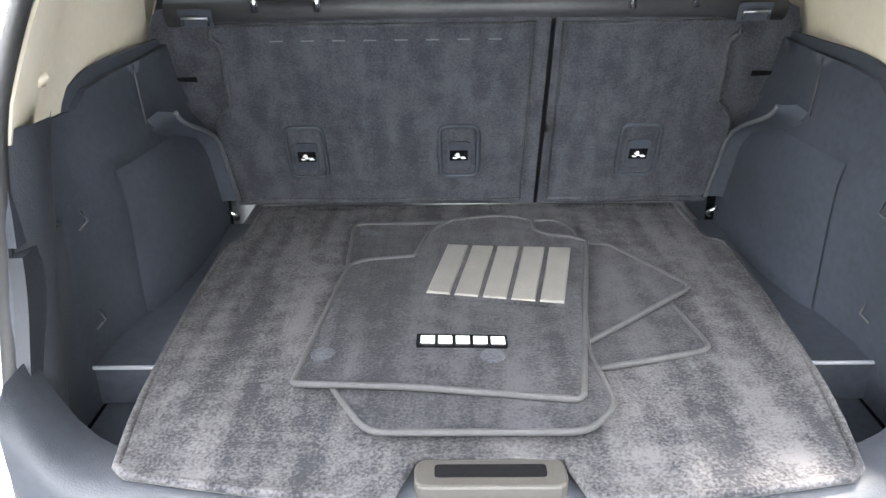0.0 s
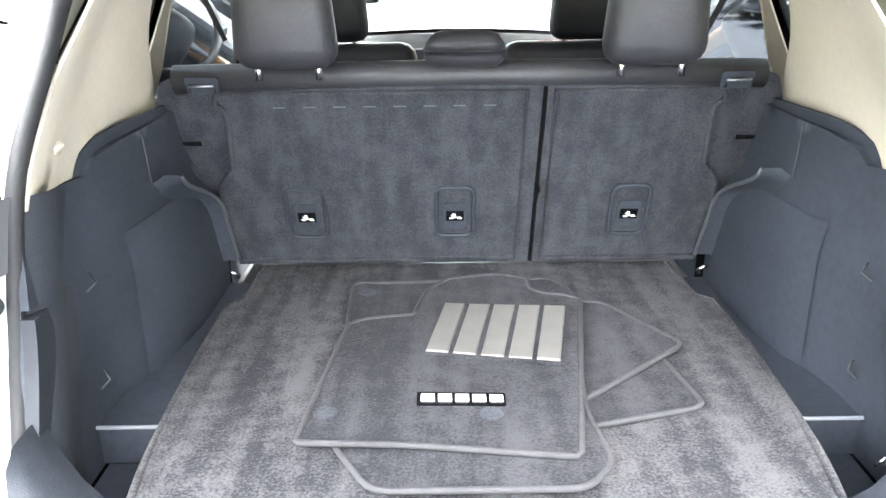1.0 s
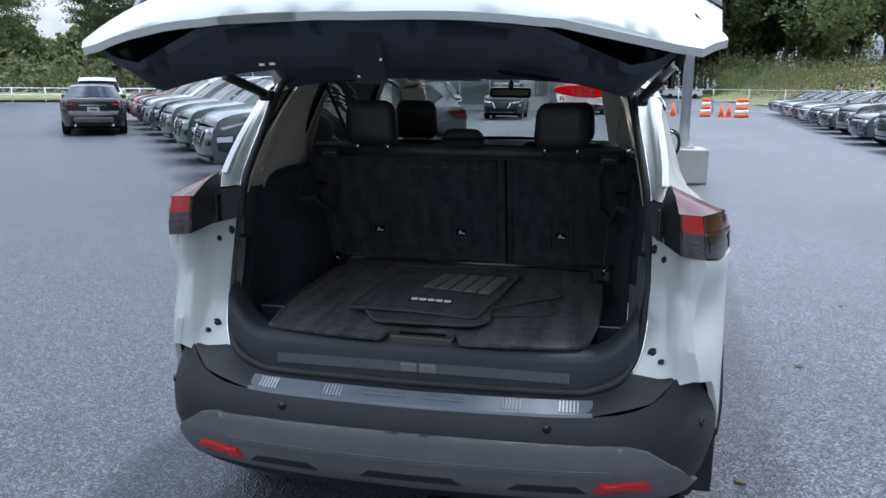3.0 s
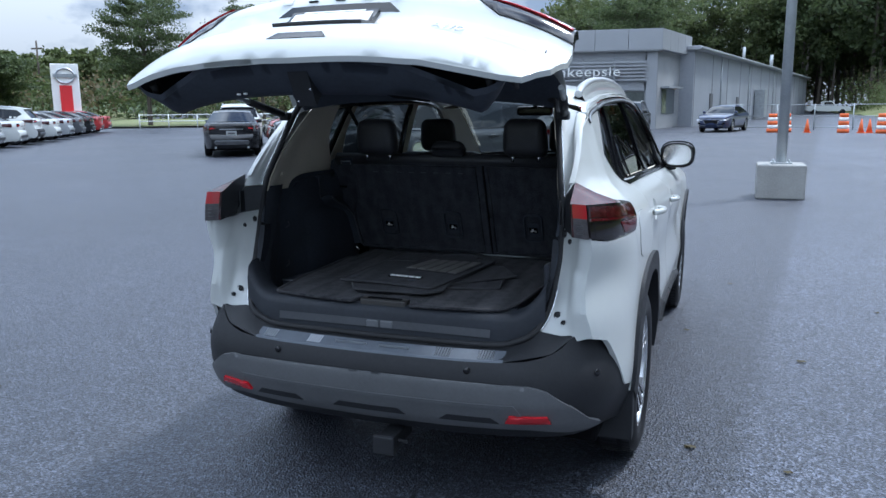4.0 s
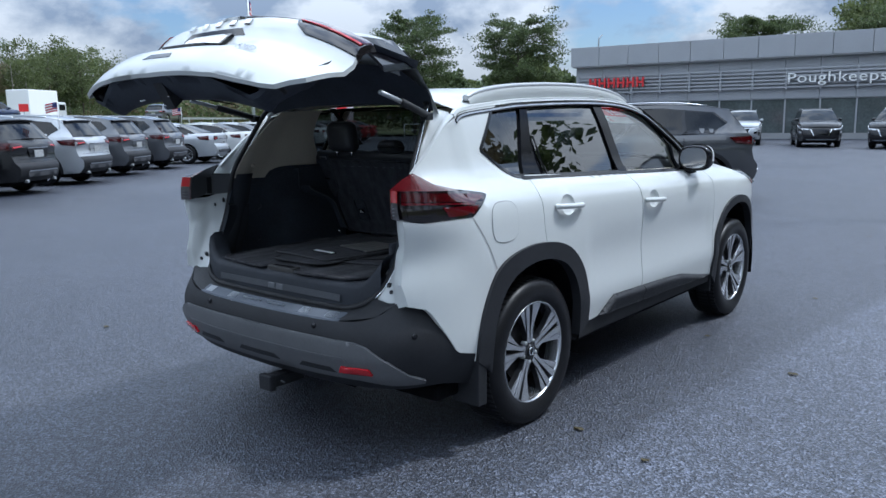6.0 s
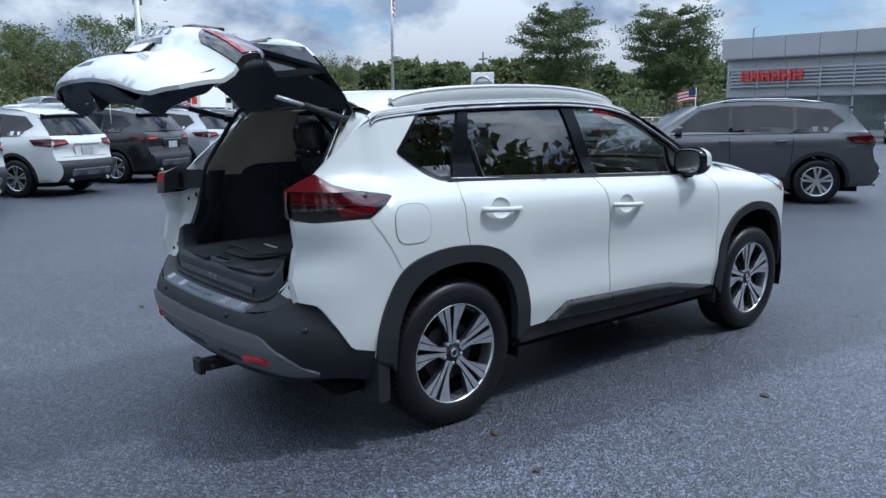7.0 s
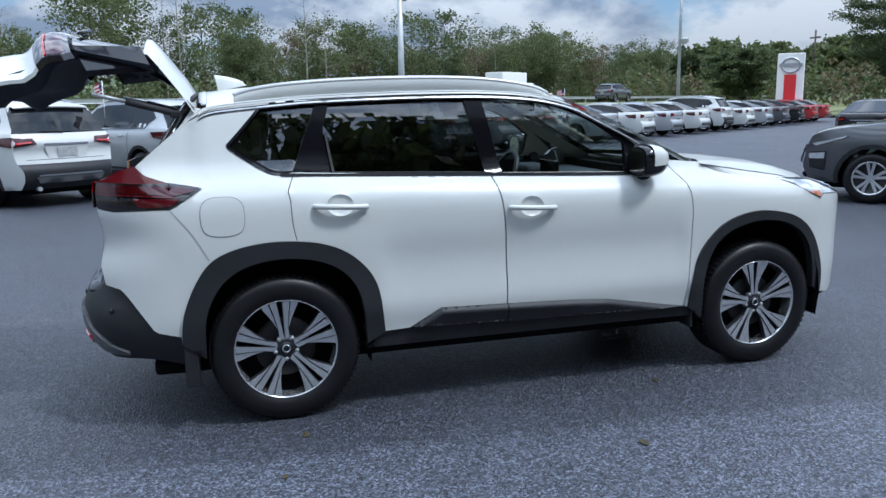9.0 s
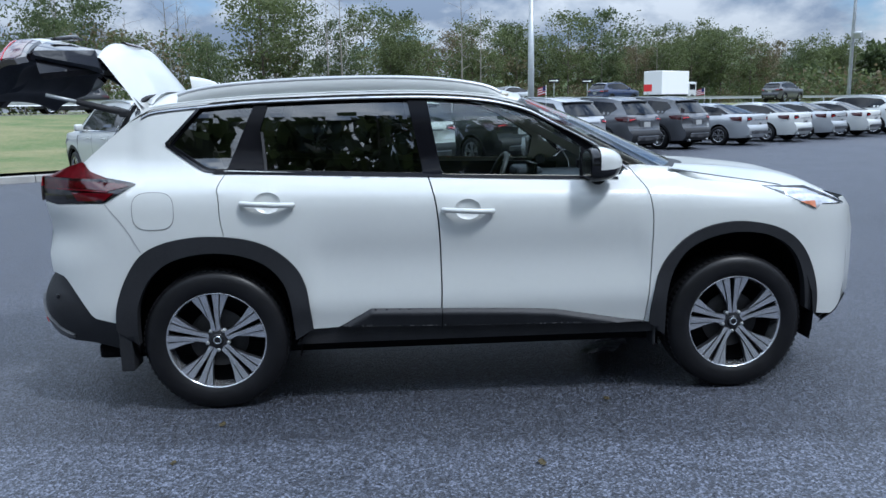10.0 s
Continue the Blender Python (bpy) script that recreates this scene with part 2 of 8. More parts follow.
ALLOY = material("machined_alloy", (0.62, 0.63, 0.65), rough=0.26, metal=0.9, spread=0.04, scale=20)
ALLOY_DARK = material("dark_alloy", (0.03, 0.031, 0.035), rough=0.35, metal=0.4, spread=0.1, scale=12)
GALV = material("galvanised_steel", (0.42, 0.44, 0.45), rough=0.5, metal=0.6, spread=0.15, scale=4)
BLACK = material("gloss_black", (0.006, 0.006, 0.008), rough=0.12, spread=0.1, scale=6)
# near-black for joints and hollows: their shade is put into the colour
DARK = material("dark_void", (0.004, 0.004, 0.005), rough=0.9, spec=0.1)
GLASS = glass_material("clear_glass", (0.72, 0.78, 0.76), f0=0.07)
PRIVACY = glass_material("privacy_glass", (0.075, 0.085, 0.09), f0=0.10)
LENS_RED = material("red_lens", (0.045, 0.0015, 0.003), rough=0.12, coat=0.5, spread=0.06, scale=20)
LENS_RED_BRIGHT = material("bright_red_lens", (0.42, 0.010, 0.017), rough=0.2, coat=0.5, spread=0.1, scale=30)
LENS_SMOKE = material("smoked_lens", (0.008, 0.0055, 0.007), rough=0.1, coat=0.5, spread=0.08, scale=40)
LENS_CLEAR = material("clear_lens", (0.55, 0.57, 0.6), rough=0.08, metal=0.4, coat=1.0, spread=0.25, scale=25)
LENS_AMBER = material("amber_lens", (0.6, 0.22, 0.12), rough=0.1, coat=1.0, spread=0.1, scale=25)
CARPET = carpet_material("cargo_carpet", (0.0165, 0.0168, 0.0205), (0.072, 0.070, 0.074))
CARPET_MAT = carpet_material("floor_mat_carpet", (0.0135, 0.0138, 0.017), (0.044, 0.0435, 0.049))
CARPET_SEAT = carpet_material("seat_back_carpet", (0.031, 0.033, 0.041), (0.060, 0.063, 0.073))
PIPING = material("grey_piping", (0.042, 0.0415, 0.045), rough=0.85, spread=0.25, scale=30, bump=0.001, bump_scale=300)
PAD = material("heel_pad_vinyl", (0.15, 0.143, 0.133), rough=0.55, spread=0.12, scale=15, bump=0.0006, bump_scale=240)
LEATHER = material("black_leather", (0.034, 0.035, 0.040), rough=0.42, spread=0.25, scale=10, bump=0.0006, bump_scale=160)
WHITE_PLAIN = material("white_print", (0.82, 0.82, 0.80), rough=0.5, spread=0.02, scale=10)
RED_PLAIN = material("red_print", (0.62, 0.025, 0.03), rough=0.5, spread=0.05, scale=4)
ORANGE = material("orange_plastic", (0.75, 0.14, 0.03), rough=0.55, spread=0.08, scale=4)
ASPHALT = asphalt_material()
GRASS = material("grass_ground", (0.055, 0.10, 0.02), rough=0.9, color2=(0.20, 0.18, 0.085), scale=0.55, bump=0.05, bump_scale=9)
CONCRETE = material("concrete", (0.30, 0.295, 0.28), rough=0.85, spread=0.16, scale=2.5, bump=0.003, bump_scale=60)
PANEL = material("grey_metal_panel", (0.36, 0.37, 0.39), rough=0.45, metal=0.3, spread=0.05, scale=0.8)
PANEL_DARK = material("grey_stucco", (0.27, 0.275, 0.28), rough=0.8, spread=0.07, scale=1.2, bump=0.002, bump_scale=60)
BARK = material("bark", (0.085, 0.07, 0.055), rough=0.9, spread=0.35, scale=5, bump=0.01, bump_scale=25)
BARK_PALE = material("pale_bark", (0.24, 0.22, 0.19), rough=0.9, spread=0.3, scale=4, bump=0.01, bump_scale=25)
LEAF = leaf_material("leaves", (0.075, 0.100, 0.034), (0.135, 0.160, 0.062))
LEAF_DARK = leaf_material("dark_leaves", (0.048, 0.072, 0.028), (0.105, 0.135, 0.052))
LEAF_DRY = leaf_material("turning_leaves", (0.105, 0.088, 0.045), (0.17, 0.135, 0.075))


# ---- geometry helpers ----
from mathutils.geometry import delaunay_2d_cdt


def part(name, bm, mat, parent=None, label="", smooth=False):
    """Link a bmesh as one mesh object, under a thing or a part."""
    me = bpy.data.meshes.new(name)
    bm.to_mesh(me)
    bm.free()
    mats = mat if isinstance(mat, (list, tuple)) else (mat,)
    for m in mats:
        me.materials.append(m)
    if smooth:
        me.polygons.foreach_set("use_smooth", [True] * len(me.polygons))
    ob = new(name, me)
    if parent is not None:
        ob.parent = parent
    if label:
        ob["label"] = label
    return ob


def raw(name, verts, faces, mat, parent=None, label="", smooth=False):
    me = bpy.data.meshes.new(name)
    me.from_pydata([tuple(v) for v in verts], [], [tuple(f) for f in faces])
    for m in (mat if isinstance(mat, (list, tuple)) else (mat,)):
        me.materials.append(m)
    if smooth:
        me.polygons.foreach_set("use_smooth", [True] * len(me.polygons))
    ob = new(name, me)
    if parent is not None:
        ob.parent = parent
    if label:
        ob["label"] = label
    return ob


def thing(name, label, category, group="", kind="", m=None):
    ob = new(name)
    ob.empty_display_size = 0.1
    if m is not None:
        ob.matrix_world = m
    return tagged(ob, label, category, group, kind)


def arc(pts, n=6):
    """A Catmull-Rom curve through the points."""
    out, k = [], len(pts)
    for i in range(k - 1):
        p = [Vector(pts[max(0, min(k - 1, j))]) for j in (i - 1, i, i + 1, i + 2)]
        for q in range(n):
            t = q / n
            out.append(0.5 * (2 * p[1] + (p[2] - p[0]) * t + (2 * p[0] - 5 * p[1] + 4 * p[2] - p[3]) * t * t + (3 * p[1] - p[0] - 3 * p[2] + p[3]) * t ** 3))
    out.append(Vector(pts[-1]))
    return out


def loop(*runs):
    """A closed outline out of runs: a list is a smooth curve, a tuple a corner."""
    out = []
    for r in runs:
        for p in (arc(r, 5) if isinstance(r, list) else [Vector(r)]):
            if not out or (Vector(p) - out[-1]).length > 1e-4:
                out.append(Vector(p))
    if (out[0] - out[-1]).length < 1e-4:
        out.pop()
    return out


def rounded(pts, r, n=4):
    """A polygon with its corners rounded by r."""
    out, k = [], len(pts)
    for i in range(k):
        a, b, c = Vector(pts[i - 1]), Vector(pts[i]), Vector(pts[(i + 1) % k])
        q = min(r, (a - b).length * 0.45, (c - b).length * 0.45)
        p0, p2 = b + (a - b).normalized() * q, b + (c - b).normalized() * q
        for j in range(n + 1):
            t = j / n
            out.append(p0 * (1 - t) ** 2 + b * 2 * t * (1 - t) + p2 * t * t)
    return out


def inside(p, poly):
    hit, k = False, len(poly)
    for i in range(k):
        a, b = poly[i], poly[i - 1]
        if (a[1] > p[1]) != (b[1] > p[1]) and p[0] < (b[0] - a[0]) * (p[1] - a[1]) / (b[1] - a[1]) + a[0]:
            hit = not hit
    return hit


def panel(name, outline, surf, mat, parent, step=0.05, depth=0.02, label="", mirror=False, inward=None, smooth=True, holes=()):
    """A sheet with folded-in edges: a plane outline laid on the surface surf(u, v)."""
    loops = [[Vector(p) for p in outline]] + [[Vector(p) for p in h] for h in holes]
    pts, edges = [], []
    for lp in loops:
        fine = []
        for i, p in enumerate(lp):
            q = lp[(i + 1) % len(lp)]
            k = max(1, int((q - p).length / step))
            fine += [p.lerp(q, j / k) for j in range(k)]
        o = len(pts)
        pts += fine
        edges += [(o + i, o + (i + 1) % len(fine)) for i in range(len(fine))]
    us, vs = [p[0] for p in pts], [p[1] for p in pts]
    nu, nv = int((max(us) - min(us)) / step), int((max(vs) - min(vs)) / step)
    for i in range(1, nu + 1):
        for j in range(1, nv + 1):
            p = Vector((min(us) + (i - 0.37) * step, min(vs) + (j - 0.41) * step))
            if inside(p, loops[0]) and not any(inside(p, h) for h in loops[1:]):
                pts.append(p)
    vo, eo, fo, *_ = delaunay_2d_cdt([Vector((p[0], p[1])) for p in pts], edges, [], 0, 1e-5)
    tris = []
    for f in fo:
        c = sum((vo[i] for i in f), Vector((0, 0))) / len(f)
        if inside(c, loops[0]) and not any(inside(c, h) for h in loops[1:]):
            tris.append(list(f))
    co = [Vector(surf(v[0], v[1])) for v in vo]
    if mirror:
        co = [Vector((-c.x, c.y, c.z)) for c in co]
        tris = [t[::-1] for t in tris]
    # border edges
    seen = {}
    for t in tris:
        for i in range(len(t)):
            e = (t[i], t[(i + 1) % len(t)])
            k = (min(e), max(e))
            seen[k] = None if k in seen else e
    border = [e for e in seen.values() if e]
    bm = bmesh.new()
    bv = [bm.verts.new(c) for c in co]
    for t in tris:
        try:
            bm.faces.new([bv[i] for i in t]).smooth = smooth
        except ValueError:
            pass
    bm.normal_update()
    if depth:
        skirt = {}
        for e in border:
            for i in e:
                if i not in skirt:
                    d = Vector(inward(co[i])) if inward else -bv[i].normal
                    skirt[i] = (bm.verts.new(co[i]), bm.verts.new(co[i] + d * depth))
            a, b = skirt[e[0]], skirt[e[1]]
            bm.faces.new((a[0], a[1], b[1], b[0]))
    return part(name, bm, mat, parent, label)


def loft(name, rows, mat, parent=None, label="", closed=False, cap=False, smooth=True):
    """A skin over rows of points."""
    bm = bmesh.new()
    vs = [[bm.verts.new(p) for p in r] for r in rows]
    k = len(rows[0])
    for i in range(len(rows) - 1):
        for j in range(k if closed else k - 1):
            bm.faces.new((vs[i][j], vs[i][(j + 1) % k], vs[i + 1][(j + 1) % k], vs[i + 1][j])).smooth = smooth
    if cap:
        bm.faces.new(vs[0][::-1])
        bm.faces.new(vs[-1])
    bmesh.ops.recalc_face_normals(bm, faces=bm.faces) if closed else None
    return part(name, bm, mat, parent, label)


def box_bm(lo, hi, bevel=0.0, seg=2):
    bm = bmesh.new()
    bmesh.ops.create_cube(bm, size=1)
    for v in bm.verts:
        v.co = Vector([(l + h) / 2 + c * (h - l) for c, l, h in zip(v.co, lo, hi)])
    if bevel:
        bmesh.ops.bevel(bm, geom=bm.edges[:], offset=bevel, segments=seg, affect="EDGES", profile=0.5)
    return bm


def box(name, lo, hi, mat, parent=None, label="", bevel=0.0, seg=2):
    return part(name, box_bm(lo, hi, bevel, seg), mat, parent, label, smooth=False)


def tube_rows(path, r, n=8, flat=1.0, closed=False):
    rows, k = [], len(path)
    path = [Vector(p) for p in path]
    for i, p in enumerate(path):
        a, b = (path[i - 1], path[(i + 1) % k]) if closed else (path[max(0, i - 1)], path[min(k - 1, i + 1)])
        d = (b - a).normalized()
        s = d.cross(Vector((0, 0, 1)))
        if s.length < 0.05:
            s = d.cross(Vector((0, 1, 0)))
        s.normalize()
        u = s.cross(d)
        rad = r[i] if isinstance(r, (list, tuple)) else r
        rows.append([p + s * math.cos(t) * rad + u * math.sin(t) * rad * flat for t in (2 * math.pi * j / n for j in range(n))])
    return rows


def tube(name, path, r, mat, parent=None, label="", n=8, flat=1.0, closed=False):
    rows = tube_rows(path, r, n, flat, closed)
    if closed:
        rows.append(rows[0])
    return loft(name, rows, mat, parent, label, closed=True, cap=not closed)


def prism(name, outline, surf, lo, hi, mat, parent=None, label="", bevel=0.0):
    """A slab: a plane outline between two heights, placed by surf(u, v, h)."""
    bm = bmesh.new()
    bot, top = [bm.verts.new(surf(p[0], p[1], lo)) for p in outline], [bm.verts.new(surf(p[0], p[1], hi)) for p in outline]
    bm.faces.new(bot[::-1])
    f = bm.faces.new(top)
    k = len(outline)
    for i in range(k):
        bm.faces.new((bot[i], bot[(i + 1) % k], top[(i + 1) % k], top[i]))
    bmesh.ops.recalc_face_normals(bm, faces=bm.faces)
    if bevel:
        bmesh.ops.bevel(bm, geom=list(f.edges), offset=bevel, segments=2, affect="EDGES", profile=0.5)
    return part(name, bm, mat, parent, label)


def lathe_bm(profile, n=48, axis="x"):
    """Turn (radius, along) pairs round the x axis."""
    bm = bmesh.new()
    rings = []
    for r, a in profile:
        rings.append([bm.verts.new((a, r * math.cos(2 * math.pi * j / n), r * math.sin(2 * math.pi * j / n))) for j in range(n)])
    for i in range(len(rings) - 1):
        for j in range(n):
            bm.faces.new((rings[i][j], rings[i][(j + 1) % n], rings[i + 1][(j + 1) % n], rings[i + 1][j])).smooth = True
    return bm


def lettering(name, text, size, m, mat, parent=None, label="", depth=0.004, mirror=False, spacing=1.0):
    cu = bpy.data.curves.new(name, "FONT")
    cu.body, cu.size, cu.extrude, cu.align_x, cu.align_y, cu.space_character = text, size, depth, "CENTER", "CENTER", spacing
    tmp = bpy.data.objects.new(name, cu)
    scene.collection.objects.link(tmp)
    dg = bpy.context.evaluated_depsgraph_get()
    me = bpy.data.meshes.new_from_object(tmp.evaluated_get(dg))
    bpy.data.objects.remove(tmp)
    me.transform(m @ Matrix.Diagonal((-1 if mirror else 1, 1, 1, 1)))
    me.materials.clear()
    me.materials.append(mat)
    ob = new(name, me)
    if parent is not None:
        ob.parent = parent
    if label:
        ob["label"] = label
    return ob


# ---- the white SUV: y along it to its front, rear axle at y = 0 ----
def table(x, xs, ys):
    return float(np.interp(x, xs, ys))


ZT = [.2, .3, .4, .6, .9, 1.05, 1.12, 1.16, 1.20, 1.25, 1.35, 1.5, 1.6, 1.66, 1.8]
WT = [.86, .885, .897, .905, .91, .907, .895, .868, .805, .768, .736, .688, .645, .61, .52]
BELT_Y, BELT_Z = [-1, 0, 1.09, 2.0, 2.4, 2.85, 3.2, 3.5], [1.205, 1.205, 1.165, 1.135, 1.125, 1.075, 1.03, .96]


def half_width(y, z):
    """Half the body's width at a station and a height."""
    up = 1.205 - table(y, BELT_Y, BELT_Z)
    zz = z + up * min(1, max(0, (z - 0.8) / 0.3))
    w = sum(table(zz + d, ZT, WT) for d in (-.024, -.012, 0, .012, .024)) / 5
    w += 0.010 * math.exp(-((z - .53) / .07) ** 2) * (1 if .4 < y < 2.3 else .4) - 0.012 * math.exp(-((z - .76) / .12) ** 2) * (1 if .5 < y < 2.2 else 0.2)
    for yc in (0.0, 2.705):
        w += 0.012 * math.exp(-(((y - yc) ** 2 + (z - .5) ** 2) / .3) ** 2)
    d = -y - .35
    if d > 0:
        w -= 1.42 * d ** 3.3
        w -= 0.10 * max(0, d + .15) * min(1, max(0, (z - 1.17) / .08))
        w -= 0.35 * max(0, d - .12) * math.exp(-((z - .93) / .10) ** 2) * 0.35
    d = y - 2.75
    if d > 0:
        w -= .9 * d ** 4 + .06 * d
    return w


def side(off=0.0):
    return lambda y, z: (half_width(y, z) + off, y, z)


def to_core(c):
    return Vector((-1 if c.x > 0 else 1, 0, 0))


car = thing("suv_car", "white compact suv with black cladding, raised tailgate", "car")

ARCH_R = [(-.48, .44), (-.465, .57), (-.41, .71), (-.33, .82), (-.22, .875), (-.08, .90), (.05, .90), (.19, .88), (.31, .83), (.41, .74), (.46, .64), (.48, .51), (.49, .41)]
ARCH_R_IN = [(-.375, .36), (-.365, .55), (-.31, .68), (-.23, .76), (-.12, .805), (.02, .82), (.16, .80), (.27, .75), (.35, .66), (.385, .54), (.40, .36)]
ARCH_F = [(2.235, .38), (2.245, .50), (2.28, .66), (2.35, .77), (2.46, .86), (2.61, .905), (2.76, .905), (2.92, .865), (3.04, .78), (3.12, .65), (3.165, .49), (3.17, .38)]
ARCH_F_IN = [(2.32, .31), (2.32, .53), (2.36, .68), (2.44, .78), (2.56, .835), (2.70, .855), (2.86, .83), (2.99, .75), (3.06, .62), (3.09, .43)]
RAIL = [(-.34, 1.50), (-.26, 1.53), (.08, 1.562), (.23, 1.572), (.65, 1.585), (1.0, 1.588), (1.24, 1.58), (1.44, 1.56), (1.62, 1.515), (1.75, 1.45), (1.94, 1.35), (2.04, 1.285), (2.14, 1.20)]
SEAM_R = [(.09, 1.215), (.05, 1.14), (.055, 1.09), (.06, .98), (.075, .90)]
SEAM_B = [(1.09, 1.165), (1.12, 1.04), (1.138, .87), (1.145, .63), (1.142, .49)]
SEAM_F = [(2.14, 1.195), (2.19, 1.13), (2.22, 1.07), (2.24, .95), (2.24, .81), (2.232, .60), (2.21, .385)]
GAP = .006


def shift(pts, dy):
    return [(p[0] + dy, p[1]) for p in pts]


def on_rail(y, drop=0.0):
    return table(y, [p[0] for p in RAIL], [p[1] for p in RAIL]) - drop


PILLAR = material("pillar_black", (0.004, 0.004, 0.0055), rough=.12, spec=.12, spread=.1, scale=6)
LENS_TOP = material("red_lamp_top", (0.062, 0.002, 0.004), rough=0.25, coat=0.12, spread=0.05, scale=25)
LENS_MID = material("dark_red_lens", (0.07, 0.002, 0.005), rough=0.12, coat=0.3, spread=0.05, scale=40)
LENS_GREY = material("smoked_grey_lens", (0.075, 0.068, 0.070), rough=0.2, coat=0.4, spread=0.35, scale=60)
RACK = material("rail_aluminium", (0.40, 0.41, 0.42), rough=.42, metal=.5, spread=.05, scale=10)
SEAM = material("seam_grey", (0.30, 0.31, 0.31), rough=.5, spread=.05)


def cup_outline(hy, hz):
    """The rim of the hollow behind a door handle."""
    return [(hy + .066 * math.cos(a), hz + .004 + .052 * math.sin(a)) for a in (2 * math.pi * i / 28 for i in range(28))]


def build_side(mirror):
    s = dict(mirror=mirror, inward=to_core)
    quarter = loop([(-.33, 1.495), (-.26, 1.522), (-.05, 1.545)], (.0, 1.548), [(-.06, 1.53), (-.15, 1.42), (-.222, 1.345)], [(-.222, 1.34), (-.13, 1.275), (-.045, 1.222), (.02, 1.208)],
                   shift(SEAM_R, -GAP / 2), [p for p in ARCH_R[6::-1]], (-.48, .475), (-.58, .50), [(-.60, .515), (-.70, .67), (-.735, .712)], (-.80, .73),
                   [(-.815, .82), (-.79, .96), (-.808, 1.083)], (-.735, 1.069), (-.49, 1.075), (-.345, 1.165), [(-.46, 1.187), (-.53, 1.199), (-.60, 1.226), (-.64, 1.262)], [(-.60, 1.297), (-.41, 1.455)])
    panel("rear_quarter_panel", quarter, side(), WHITE, car, 0.045, 0.02, **s)
    rdoor = loop(shift(SEAM_R, GAP / 2), ARCH_R[6:], (.62, .415), (.78, .502), (1.142, .492), SEAM_B[::-1])
    panel("rear_door", shift(rdoor, -GAP / 4), side(), WHITE, car, 0.045, 0.02, holes=(cup_outline(.29, 1.055),), **s)
    fdoor = loop(shift(SEAM_B, GAP), (1.15, .492), (1.73, .465), (2.09, .402), shift(SEAM_F[::-1], -GAP / 2), [(2.10, 1.15), (1.9, 1.142), (1.5, 1.152)])
    panel("front_door", fdoor, side(), WHITE, car, 0.045, 0.02, holes=(cup_outline(1.285, 1.0),), **s)
    fender = loop(shift(SEAM_F, GAP / 2), (2.235, .385), ARCH_F, (3.17, .385), [(3.30, .36), (3.40, .42), (3.43, .62), (3.42, .80)], [(3.40, .93), (3.34, .965)], (3.16, .975), (3.13, .955), (2.86, 1.075),
                   [(2.85, 1.082), (2.55, 1.112), (2.42, 1.145), (2.37, 1.185)], [(2.3, 1.19), (2.2, 1.20)])
    panel("front_fender", fender, side(), WHITE, car, 0.045, 0.02, **s)
    # roof side rail and chrome strip
    panel("roof_side_rail", [(p[0], p[1] + .012) for p in loop(RAIL[:9], [(q[0], q[1] - .016) for q in RAIL[8::-1]])], side(), WHITE, car, 0.04, 0.02, **s)
    chrome = loop([(p[0], p[1] - .012) for p in RAIL], [(p[0], p[1] - .03) for p in RAIL[::-1]])
    panel("window_top_strip", chrome, side(.004), RUBBER, car, 0.03, 0.008, **s)
    shine = loop([(p[0], p[1] - .017) for p in RAIL], [(p[0], p[1] - .024) for p in RAIL[::-1]])
    panel("chrome_line", shine, side(.0065), STEEL, car, 0.03, 0.004, **s)
    # dark pillars behind the glass line
    dlo = loop([(-.05, 1.535), (.23, 1.545), (.65, 1.558), (1.0, 1.56), (1.24, 1.552), (1.44, 1.532), (1.62, 1.487)], [(1.75, 1.42), (1.94, 1.32), (2.10, 1.19)], (2.06, 1.145), (1.5, 1.15), (1.09, 1.165), (.09, 1.205), [(.02, 1.212), (-.04, 1.228), (-.205, 1.34)])
    q_glass = loop((-.05, 1.515), (.215, 1.535), (.085, 1.222), [(.02, 1.222), (-.035, 1.24), (-.19, 1.343)])
    r_glass = rounded([(.285, 1.54), (1.0, 1.55), (1.07, 1.18), (.27, 1.21), (.245, 1.41)], .015)
    f_glass = loop((1.10, 1.547), [(1.24, 1.545), (1.44, 1.522), (1.60, 1.478), (1.75, 1.405), (1.90, 1.30)], (1.885, 1.148), (1.165, 1.172))
    panel("window_pillar", dlo, side(-.012), PILLAR, car, 0.05, 0.012, holes=(q_glass, r_glass, f_glass), **s)
    gl = dict(depth=0, smooth=False, **s)
    def grown(pts):
        c = sum((Vector(p) for p in pts), Vector((0, 0))) / len(pts)
        out = []
        for p in (Vector(q) for q in pts):
            d = (p - c).normalized() * .014
            out.append(p + Vector((d.x, max(d.y, 0))))
        return out

    def pane(y, z):
        k = max(0, 1.29 - z) / .06
        a, b = half_width(y, max(z, 1.29)), half_width(y, 1.35)
        return (a + (a - b) * k * (z < 1.29) - .024, y, z)

    panel("quarter_window", grown(q_glass), side(-.024), PRIVACY, car, 0.02, **gl)
    panel("rear_door_window", grown(r_glass), pane, PRIVACY, car, 0.02, **gl)
    panel("front_door_window", grown(f_glass), pane, GLASS, car, 0.02, **gl)
    panel("window_frame_lining", dlo, side(-.040), BEIGE, car, 0.05, 0.004, holes=(grown(q_glass), grown(r_glass), grown(f_glass)), **s)
    panel("window_divider", [(.25, 1.40), (.262, 1.40), (.285, 1.205), (.272, 1.205)], side(-.002), RUBBER, car, 0.05, 0.006, **s)
    belt = loop([(.02, 1.215), (.30, 1.203), (.62, 1.192), (1.09, 1.175), (1.6, 1.155), (2.08, 1.142)], [(2.08, 1.13), (1.6, 1.143), (1.09, 1.163), (.62, 1.18), (.30, 1.191), (.02, 1.20)])
